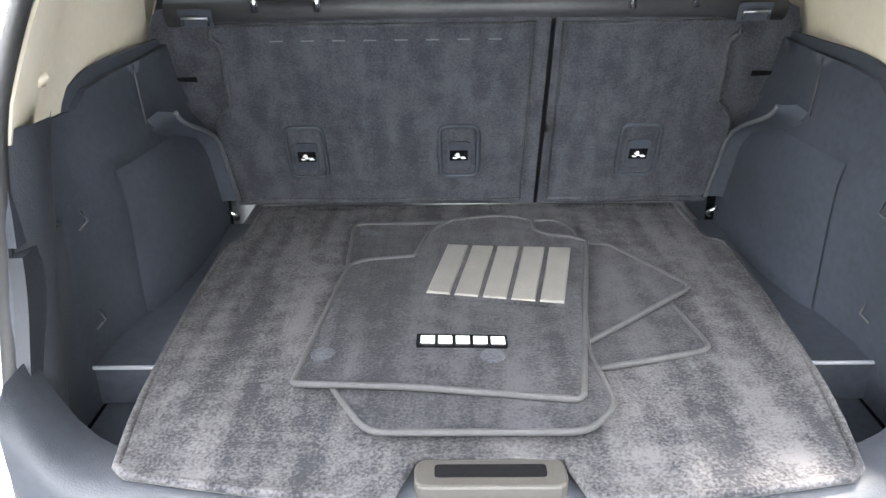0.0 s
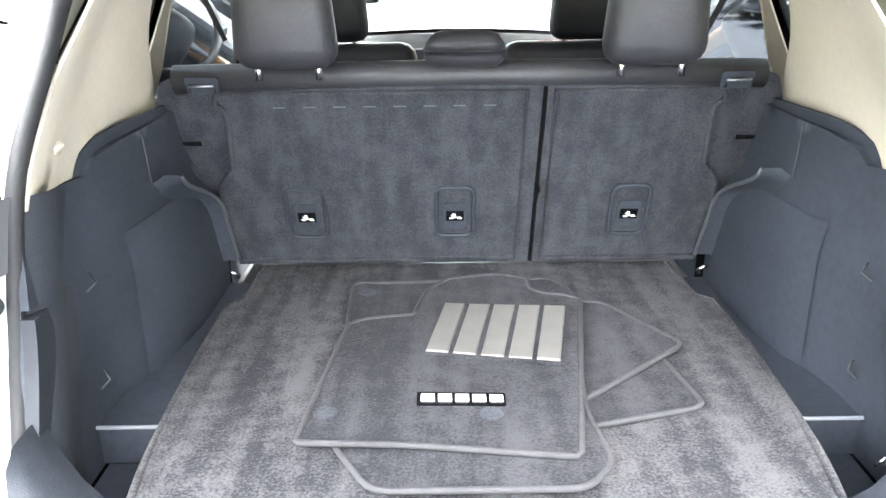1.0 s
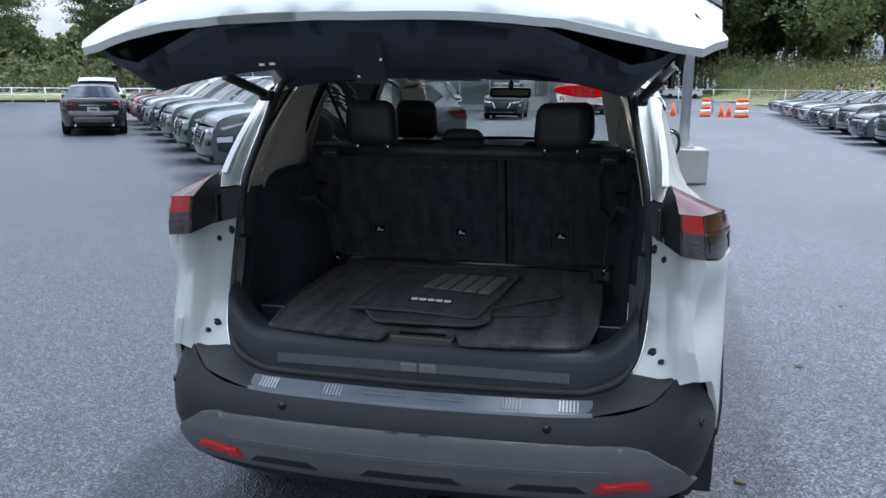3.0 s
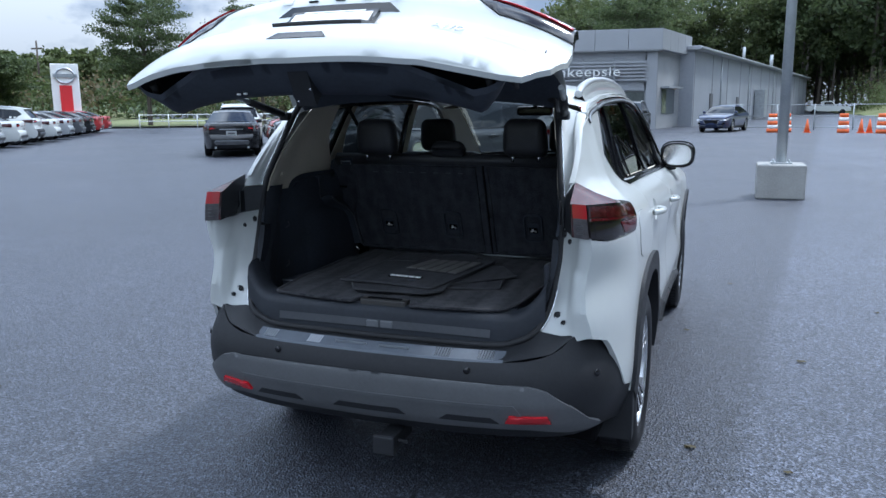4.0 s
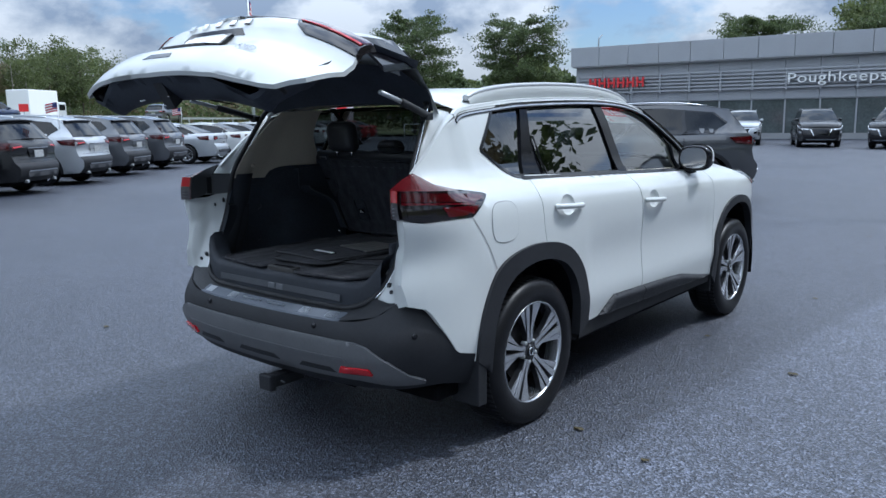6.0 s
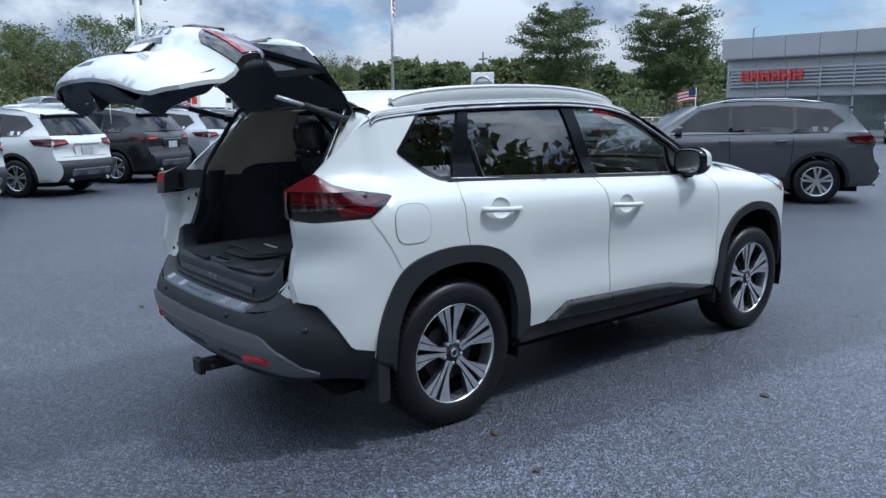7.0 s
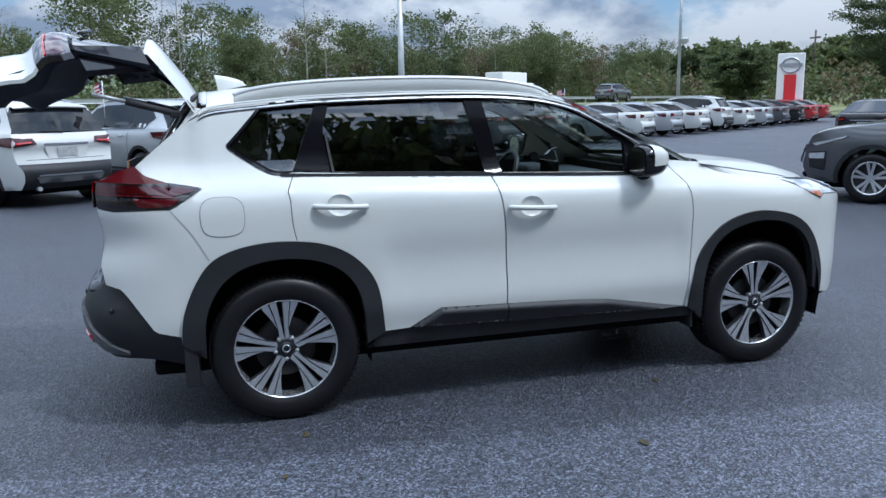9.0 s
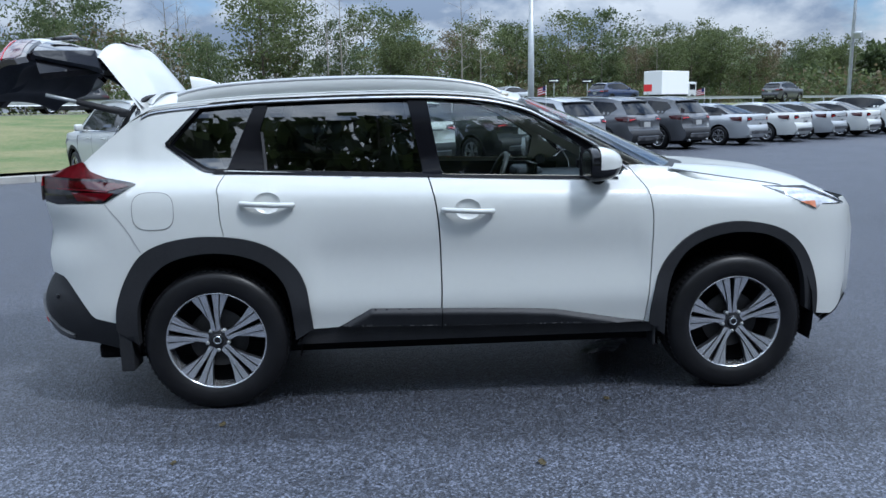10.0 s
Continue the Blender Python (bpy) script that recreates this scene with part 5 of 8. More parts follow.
for sg in (1, -1):
    mr = sg < 0
    inn = lambda c: Vector((1 if c.x > 0 else -1, 0, 0))
    lining = loop([(.17, .70), (-.2, .70), (-.5, .70)], (-.765, .70), [(-.735, .80), (-.66, .98), (-.62, 1.10)], (-.60, 1.185), [(-.55, 1.19), (-.40, 1.18), (-.36, 1.185)], [(-.33, 1.215), (-.25, 1.235), (-.1, 1.238), (.1, 1.235)], (.17, 1.235))
    wl_ = panel("side_lining", lining, lambda y, z: (trim_x(y, z), y, z), TRIM, car, 0.045, 0.008, "black plastic cargo side lining", mirror=mr, inward=inn)
    # wheel housing bulge, edge highlight put in as a paler tube, recess beside the seat
    bulge = []
    for y in np.linspace(.16, -.30, 10):
        w = .013 * math.sin(math.pi * min(1, max(0, (y + .30) / .5))) ** .7
        bulge.append([(sg * (trim_x(y, z) - .005 - w * k), y, z) for z, k in ((.71, 1), (.85, 1), (.98, .9), (1.03, .6), (1.06, .0))])
    loft("wheel_housing_cover", bulge if sg > 0 else bulge[::-1], TRIM, wl_)
    edge_path = [(sg * .572, -.125, 1.12), (sg * .565, -.10, 1.092), (sg * .552, .035, 1.025), (sg * .548, .085, .94), (sg * .545, .13, .845)]
    tube("housing_edge_glint", arc(edge_path, 4), .0045, EDGE, wl_, n=8)
    loft("housing_cap", [[p, (p[0] + sg * .03, p[1] - .012, p[2] + .004), (p[0] + sg * .05, p[1] - .03, p[2] - .01)] for p in arc(edge_path, 3)], TRIM, wl_)
    # pale strip: the highlight along the shelf edge above the rear pocket is painted
    box("pocket_glint", (min(sg * .515, sg * .655), -.486, .774), (max(sg * .515, sg * .65), -.480, .780), POCKET_GLINT, wl_, bevel=.002)
    box("pocket_step", (min(sg * .515, sg * .66), -.479, .70), (max(sg * .515, sg * .65), .16, .776), TRIM, wl_, bevel=.006)
    box("side_ledge", (min(sg * .515, sg * .65), -.30, .70), (max(sg * .515, sg * .65), .16, .752), TRIM, wl_, bevel=.006)
    tube("tie_down_hook", arc([(sg * .545, .085, .815), (sg * .535, .07, .828), (sg * .55, .065, .84), (sg * .558, .08, .832)], 4), .0045, CHROME, wl_, n=6)
    shoulder = loop([(-.635, 1.062), (-.56, 1.052), (-.475, 1.054), (-.39, 1.067)], [(-.12, 1.096), (.10, 1.10)], (.10, 1.228), [(-.24, 1.215), (-.31, 1.203)], [(-.345, 1.178), (-.46, 1.182), (-.592, 1.188)])
    panel("shoulder_lining", shoulder, lambda y, z: (trim_x(y, z) - .013, y, z), TRIM, wl_, 0.04, 0.012, mirror=mr, inward=inn)
    column = loop([(-.745, .72), (-.715, .85), (-.66, .98), (-.64, 1.05)], (-.505, 1.045), [(-.525, .93), (-.57, .82), (-.585, .72)])
    panel("rear_column_lining", column, lambda y, z: (trim_x(y, z) - .020, y, z), SILL_DIM, wl_, 0.04, 0.02, mirror=mr, inward=inn)
    for hy, hz in ((-.43, 1.02), (-.44, .845)):
        tube("lashing_eye", [(sg * (trim_x(hy, hz) - .004), hy - .012, hz - .012), (sg * (trim_x(hy, hz) - .016), hy, hz), (sg * (trim_x(hy, hz) - .004), hy + .008, hz + .014)], .002, TRIM_GREY, wl_, n=6)
    tube("lining_slit", [(sg * (trim_x(-.16, 1.21) - .015), -.156, 1.214), (sg * (trim_x(-.16, 1.11) - .015), -.162, 1.108)], .0018, TRIM_GREY, wl_, n=5)
    # beige pillar lining
    bl = loop([(-.592, 1.192), (-.46, 1.182), (-.345, 1.177)], [(-.335, 1.178), (-.32, 1.204)], [(-.24, 1.217), (.05, 1.222)], [(.02, 1.30), (-.03, 1.42), (.0, 1.55)], [(-.15, 1.545), (-.33, 1.535)], [(-.41, 1.46), (-.50, 1.36), (-.578, 1.245)])
    panel("pillar_lining", bl, lambda y, z: (min(table(z, [1.19, 1.35, 1.5, 1.56], [.672, .645, .60, .575]) - .042 * min(1, max(0, (table(z, [1.19, 1.53], [-.42, -.18]) - y) / .16)), half_width(y, z) - .035), y, z), BEIGE, car, 0.045, 0.006, "beige plastic pillar lining", mirror=mr, inward=inn)
    tube("coat_hook", [(sg * .645, -.455, 1.245), (sg * .635, -.46, 1.255), (sg * .64, -.475, 1.25)], .008, BEIGE, car, n=6)
    # belt strap
    loft("seat_belt", [[(sg * (.60 - .03 * k), .12 + .2 * k - dx, 1.34 + .22 * (1 - k)) for dx in (0, .045)] for k in np.linspace(0, 1, 6)], RUBBER, car)
    # seal lip inside the opening
    loft("opening_lining", [[(sg * (p.x - d), p.y + e, p.z) for d, e in ((.004, .0), (.014, .012), (.028, .04), (.032, .08), (.015, .12))] for p in half if .70 < p.z < 1.24], SILL_DIM, car)
box("parcel_floor", (-.60, .10, .60), (.60, .50, .70), TRIM, car)


# rear seat: back panels lean to the rear
def back(off=0.0):
    return lambda x, z: (x, .172 - .40 * (z - .813) - off, z)


BIN = lambda c: Vector((0, 1, 0))
seat = new("rear_seat")
seat.parent = car
seat["label"] = "black split rear bench with carpeted back"
lp = loop([(-.555, .825), (-.55, .83)], [(-.565, .95), (-.555, 1.04)], [(-.545, 1.06), (-.515, 1.09)], (-.505, 1.20), [(-.505, 1.235), (-.525, 1.25)], (-.52, 1.275), (.150, 1.275), (.147, .822))
rp = loop((.157, .822), (.160, 1.275), (.52, 1.275), [(.525, 1.25), (.505, 1.235)], (.505, 1.20), [(.515, 1.09), (.545, 1.06)], [(.555, 1.04), (.565, .95)], [(.555, .83), (.55, .822)])
for pts in (lp, rp):
    bk = panel("seat_back_panel", pts, back(.012), CARPET_SEAT, seat, 0.04, 0.05, "black carpeted seat back", inward=BIN)
    c = sum((Vector(p) for p in pts), Vector((0, 0))) / len(pts)
    tube("back_bead", [back(.014)(c.x + (p[0] - c.x) * .95, c.y + (p[1] - c.y) * .94) for p in pts], .006, CARPET_SEAT, bk, n=6, closed=True)
wide = loop([(-.64, .86), (-.66, 1.0), (-.65, 1.24)], [(-.63, 1.285), (-.60, 1.298)], (.60, 1.298), [(.63, 1.285), (.65, 1.24)], [(.66, 1.0), (.64, .86)])
panel("seat_back_frame", wide, back(-.004), CARPET_SEAT, seat, 0.06, 0.09, inward=BIN)
tube("seat_top_roll", [(-.60, -.005, 1.29), (0, -.003, 1.295), (.60, -.005, 1.29)], .03, LEATHER, seat, n=10)
panel("back_gap", [(.1485, .822), (.1555, .822), (.1585, 1.30), (.1515, 1.30)], back(.009), DARK, seat, 0.06, 0.01, inward=BIN)
for cx in (-.37, -.03, .37):
    rim_ = rounded([(cx - .042, .905), (cx + .042, .905), (cx + .042, 1.035), (cx - .042, 1.035)], .02)
    t = tube("anchor_bezel", [back(.016)(p[0], p[1]) for p in rim_], .005, TRIM, seat, n=6, closed=True)
    panel("anchor_cover", rounded([(cx - .026, .925), (cx + .026, .925), (cx + .026, .995), (cx - .026, .995)], .01), back(.018), TRIM, t, 0.03, 0.01, inward=BIN)
    panel("anchor_label", [(cx - .02, .948), (cx + .02, .948), (cx + .02, .974), (cx - .02, .974)], back(.0205), BLACK, t, 0.03, 0.002, inward=BIN)
    for k, (dx, dz, w, h) in enumerate(((-.012, .953, .010, .004), (-.004, .956, .008, .012), (.006, .953, .011, .006), (-.008, .960, .006, .004))):
        panel("anchor_symbol", [(cx + dx, dz), (cx + dx + w, dz), (cx + dx + w * .6, dz + h), (cx + dx - .002, dz + h)], back(.0225), WHITE_PLAIN, t, 0.03, 0, inward=BIN)
for sg in (1, -1):
    panel("seat_latch", rounded([(sg * .505, 1.262), (sg * .57, 1.262), (sg * .57, 1.298), (sg * .505, 1.298)], .006), back(.02), TRIM, seat, 0.03, 0.02, inward=BIN)
    tube("latch_loop", [back(.03)(sg * x, z) for x, z in ((.512, 1.268), (.512, 1.282), (.562, 1.282), (.562, 1.268))], .0028, STEEL, seat, n=5)
    panel("strap_slot", [(sg * .575, 1.142), (sg * .64, 1.145), (sg * .64, 1.152), (sg * .575, 1.154)], back(.0), DARK, seat, 0.03, 0, inward=BIN)
for k in range(8):
    x = -.405 + k * .062
    panel("stitch_dash", [(x, 1.2295), (x + .026, 1.2295), (x + .026, 1.2325), (x, 1.2325)], back(.0135), EDGE, seat, 0.03, 0, inward=BIN)
box("seat_cushion", (-.60, .20, .55), (.60, .72, .74), LEATHER, seat, bevel=.05, seg=3)


def headrest(x, y, z, w, h, d, parent, lean=-.25):
    bm = box_bm((-w, -d, 0), (w, d, h), min(d, .06) * .9, 4)
    for v in bm.verts:
        k = v.co.z / h
        v.co.x *= 1 - .12 * k
        v.co.y += lean * v.co.z * .5
    hr = part("headrest", bm, LEATHER, parent, "black leather headrest", smooth=True)
    hr.location = (x, y, z)
    for dx in (-.06, .06):
        tube("headrest_post", [(dx, 0, -.022), (dx, 0, .02)], .008, CHROME, hr)
    return hr


headrest(-.362, -.035, 1.312, .105, .172, .05, seat)
headrest(.362, -.035, 1.312, .105, .172, .05, seat)
headrest(-.01, -.02, 1.308, .088, .075, .045, seat)
for x in (-.38, .38):
    fs = new("front_seat")
    fs.parent = car
    fs["label"] = "black leather front seat"
    bm = box_bm((x - .25, .98, .62), (x + .25, 1.12, 1.28), .05, 3)
    for v in bm.verts:
        v.co.y -= .28 * (v.co.z - .62)
    part("backrest", bm, LEATHER, fs, smooth=True)
    box("cushion", (x - .25, 1.0, .50), (x + .25, 1.5, .66), LEATHER, fs, bevel=.05, seg=3)
    headrest(x, .84, 1.285, .11, .185, .05, fs)
dash = box("dashboard", (-.74, 1.83, .85), (.74, 2.28, 1.075), TRIM, car, "black dashboard with brown padding", bevel=.05, seg=3)
box("dash_pad", (-.72, 1.80, .93), (.72, 1.86, 1.00), material("brown_leather", (0.16, 0.09, 0.05), rough=.5, spread=.2, scale=8), dash, bevel=.015)
box("display_screen", (-.13, 1.77, 1.02), (.13, 1.79, 1.17), BLACK, dash, bevel=.006)
box("instrument_hood", (-.52, 1.72, 1.04), (-.24, 1.90, 1.12), TRIM, dash, bevel=.03)
box("centre_console", (-.13, 1.0, .45), (.13, 1.85, .76), TRIM, car, bevel=.03)
wheel_c = Matrix.Translation((-.38, 1.60, 1.03)) @ pose(0, 0, 0, 65, 0, 0)
sw = tube("steering_wheel", [wheel_c @ Vector((.185 * math.cos(a), .185 * math.sin(a), 0)) for a in (2 * math.pi * i / 36 for i in range(36))], .017, LEATHER, car, closed=True)
tube("wheel_spoke", [wheel_c @ Vector((-.18, 0, 0)), wheel_c @ Vector((0, -.01, -.03)), wheel_c @ Vector((.18, 0, 0))], [.018, .055, .018], TRIM, sw, flat=.5)
tube("wheel_spoke", [wheel_c @ Vector((0, 0, -.02)), wheel_c @ Vector((0, -.18, 0))], [.04, .02], TRIM, sw, flat=.5)
rv = box("interior_mirror", (-.12, 1.60, 1.475), (.12, 1.63, 1.535), BLACK, car, bevel=.015, seg=3)
tube("mirror_arm", [(0, 1.62, 1.53), (0, 1.66, 1.585)], .015, BLACK, rv)
box("roof_console", (-.12, 1.38, 1.575), (.12, 1.56, 1.61), BEIGE, car, bevel=.015)
for x in (-.36, .36):
    box("sun_visor", (x - .2, 1.40, 1.568), (x + .2, 1.55, 1.58), BEIGE, car, bevel=.006)
# sale sticker on the windscreen, read from outside
STICKER_RED, STICKER_WHITE = leaf_material("sticker_red", (.70, .03, .035), (.70, .03, .035)), leaf_material("sticker_white", (.8, .8, .78), (.8, .8, .78))


def on_screen(u, v, h):
    return screen_at(-u / .70, .035 + (1.52 - v) * 1.9, .006 + h)


st = prism("windscreen_sticker", [(-.43 + .18 * math.cos(a), 1.478 + .046 * math.sin(a)) for a in (2 * math.pi * i / 28 for i in range(28))], on_screen, 0, .002, STICKER_RED, car, "red and white price sticker, 2021 GAS SAVER")
prism("sticker_band", [(-.60, 1.375), (-.26, 1.375), (-.26, 1.438), (-.60, 1.438)], on_screen, 0, .0025, STICKER_WHITE, st)
for txt, cv, sz, mt in (("2021", 1.478, .082, WHITE_PLAIN), ("GAS SAVER", 1.406, .064, STICKER_RED)):
    ob = lettering("sticker_text", txt, sz, Matrix.Identity(4), mt, st, depth=.001)
    for v in ob.data.vertices:
        v.co = on_screen(v.co.x - .43, v.co.y + cv, .004 + v.co.z)


# ---- loose floor mats lying on the cargo floor ----
def floor_mat(outline, z, label, tilt=(0, 0), wave=.003):
    zf = lambda x, y: z + tilt[0] * x + tilt[1] * y + wave * math.sin(x * 11 + y * 6 + z * 90)
    m = panel("floor_mat", outline, lambda x, y: (x, y, zf(x, y)), CARPET_MAT, None, 0.025, 0.007, "", inward=FIN)
    tagged(m, label, "floor mat", "stacked floor mats")
    tube("bound_edge", [(p[0], p[1], zf(p[0], p[1]) - .001) for p in outline], .0052, PIPING, m, n=6, closed=True)
    return m, zf


low4, _ = floor_mat(rounded([(.0, -.30), (.30, -.22), (.345, -.33), (.372, -.485), (.355, -.50), (.16, -.56), (.0, -.50)], .02), .814, "dark grey carpet floor mat at the bottom of the stack")
low3, _ = floor_mat(rounded([(.05, -.05), (.28, -.095), (.392, -.285), (.385, -.30), (.17, -.485), (.02, -.42)], .012), .820, "dark grey carpet floor mat with an angled corner")
low2, z2 = floor_mat(rounded([(-.262, .018), (.19, .03), (.222, -.05), (.168, -.52), (.185, -.665), (.135, -.73), (-.165, -.722), (-.235, -.60)], .03), .826, "dark grey carpet floor mat under the top mat")
topo = loop([(-.285, -.61), (-.275, -.5), (-.248, -.225)], [(-.245, -.215), (-.21, -.19), (-.125, -.168)], [(-.12, -.16), (-.105, -.08), (-.09, -.03), (-.05, .02)], [(-.045, .025), (.06, .04), (.125, .012)], [(.13, .0), (.132, -.045), (.16, -.075)], [(.2, -.085), (.23, -.108)], [(.228, -.12), (.19, -.35), (.14, -.65)], [(.13, -.662), (.0, -.648), (-.13, -.63), (-.28, -.615)])
top_mat, zt_ = floor_mat(topo, .834, "dark grey carpet driver mat with a vinyl heel pad")
pad_q = [(-.058, -.115), (.198, -.15), (.152, -.39), (-.098, -.35)]
P4 = [Vector(p) for p in pad_q]


def pad_at(u, v, h):
    p = P4[0] * (1 - u) * v + P4[1] * u * v + P4[2] * u * (1 - v) + P4[3] * (1 - u) * (1 - v)
    return (p.x, p.y, zt_(p.x, p.y) + h)


prism("heel_pad_base", [(0, 0), (1, 0), (1, 1), (0, 1)], pad_at, .0, .004, CARPET_MAT, top_mat)
for k in range(5):
    u0, u1 = k * .2 + .012, k * .2 + .178
    prism("heel_pad", [(u0, .04), (u1, .04), (u1 - .0, .97), (u0, .97)], pad_at, .001, .009, PAD, top_mat, "grey ribbed vinyl heel pad", bevel=.003)
prism("name_patch", rounded([(-.105, -.525), (.040, -.525), (.040, -.488), (-.105, -.488)], .004), lambda u, v, h: (u, v, zt_(u, v) + h), 0, .004, BLACK, top_mat, "black patch with white badge bars")
for k in range(5):
    x = -.098 + k * .028
    prism("badge_bar", [(x, -.517), (x + .022, -.517), (x + .022, -.497), (x, -.497)], lambda u, v, h: (u, v, zt_(u, v) + h), .003, .006, WHITE_PLAIN, top_mat)
for (x, y), o, zf in (((-.25, -.54), top_mat, zt_), ((.015, -.55), top_mat, zt_), ((-.225, -.04), low2, z2)):
    prism("anchor_grommet", [(x + .019 * math.cos(a), y + .019 * math.sin(a)) for a in (2 * math.pi * i / 24 for i in range(24))], lambda u, v, h: (u, v, zf(u, v) + h), 0, .003, CARPET_SEAT, o)
# first-aid style pouch strapped to the side lining
pouch = thing("storage_pouch", "black fabric pouch with white badge bars, strapped to the lining", "pouch")
part("pouch_body", box_bm((.602, -.70, .785), (.622, -.628, .965), .008, 2), CARPET_SEAT, pouch, smooth=True)
for k in range(5):
    box("badge_bar", (.600, -.672, .815 + k * .020), (.6025, -.652, .830 + k * .020), WHITE_PLAIN, pouch)
tube("pouch_piping", [(.603, -.695, .79), (.603, -.695, .96), (.603, -.633, .96), (.603, -.633, .79)], .0025, CARPET_SEAT, pouch, closed=True)
tube("strap_hook", [(.605, -.625, .80), (.595, -.62, .78), (.605, -.61, .772), (.617, -.62, .776)], .003, CHROME, pouch)

# ---- ground: p counts away across the lot from the row of parked cars, s along that row ----
HEAD, ROW = Vector((-.816, -.578, 0)), Vector((-.578, .816, 0))


def lot(p, s, z=0.0):
    v = HEAD * p + ROW * s
    return (v.x, v.y, z)


GRID_P = [-3000, -400, -120, -60, -30, -12, 0, 8, 14.6, 30, 60, 400, 3000]
verts = [lot(p, s, -.004 if abs(p) > 300 or abs(s) > 300 else 0.0) for p in GRID_P for s in GRID_P]
n_ = len(GRID_P)
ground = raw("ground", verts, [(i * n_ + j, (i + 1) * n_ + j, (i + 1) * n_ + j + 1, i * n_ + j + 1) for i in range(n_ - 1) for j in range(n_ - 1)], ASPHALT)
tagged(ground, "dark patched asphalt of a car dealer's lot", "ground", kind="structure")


# ---- parked cars: y forward, origin on the ground at the middle ----
WINDOW = material("dark_window", (0.008, 0.0095, 0.012), rough=0.05, spread=0.2, scale=3, spec=0.35)
SUV = dict(
    bonnet=[(2.22, .86), (2.16, .98), (1.9, 1.07), (1.5, 1.12), (1.18, 1.16)], screen=[(1.18, 1.16), (.85, 1.40), (.50, 1.60)], roof=[(.50, 1.60), (.1, 1.675), (-.6, 1.69), (-1.3, 1.655), (-1.80, 1.58)],
    glass=[(-1.78, 1.55), (-1.95, 1.36), (-2.10, 1.17)], back=[(-2.10, 1.17), (-2.20, 1.02), (-2.17, .88), (-2.22, .70)], rbump=[(-2.22, .70), (-2.30, .60), (-2.28, .42), (-2.18, .30)], fbump=[(2.22, .86), (2.28, .68), (2.30, .50), (2.20, .30)],
    wb=1.35, r=.365, w=.91, belt=(1.16, 1.10), side_glass=[(-1.72, 1.34), (-1.5, 1.52), (-.6, 1.60), (.1, 1.585), (.5, 1.52), (1.0, 1.17), (-1.45, 1.19)], pillars=(-.98, .02), lamp=(.96, 1.10), clad=True, rails=True)
SEDAN = dict(
    bonnet=[(2.36, .72), (2.28, .82), (1.9, .90), (1.4, .95), (1.05, .99)], screen=[(1.05, .99), (.6, 1.24), (.22, 1.385)], roof=[(.22, 1.385), (-.15, 1.44), (-.6, 1.44), (-1.0, 1.385)],
    glass=[(-1.0, 1.385), (-1.4, 1.24), (-1.82, 1.09)], back=[(-1.82, 1.09), (-2.25, 1.085), (-2.36, 1.03), (-2.37, .85), (-2.36, .72)], rbump=[(-2.36, .72), (-2.43, .6), (-2.42, .42), (-2.32, .28)], fbump=[(2.36, .72), (2.44, .58), (2.44, .42), (2.34, .25)],
    wb=1.41, r=.335, w=.905, belt=(1.03, .97), side_glass=[(-1.72, 1.10), (-1.25, 1.285), (-.65, 1.365), (-.1, 1.37), (.3, 1.31), (.92, 1.02), (-1.3, 1.055)], pillars=(-.62, .10), lamp=(.84, .98), clad=False, rails=False)


PLATE = material("paper_plate", (0.36, 0.37, 0.37), rough=.5, spread=.25, scale=14)


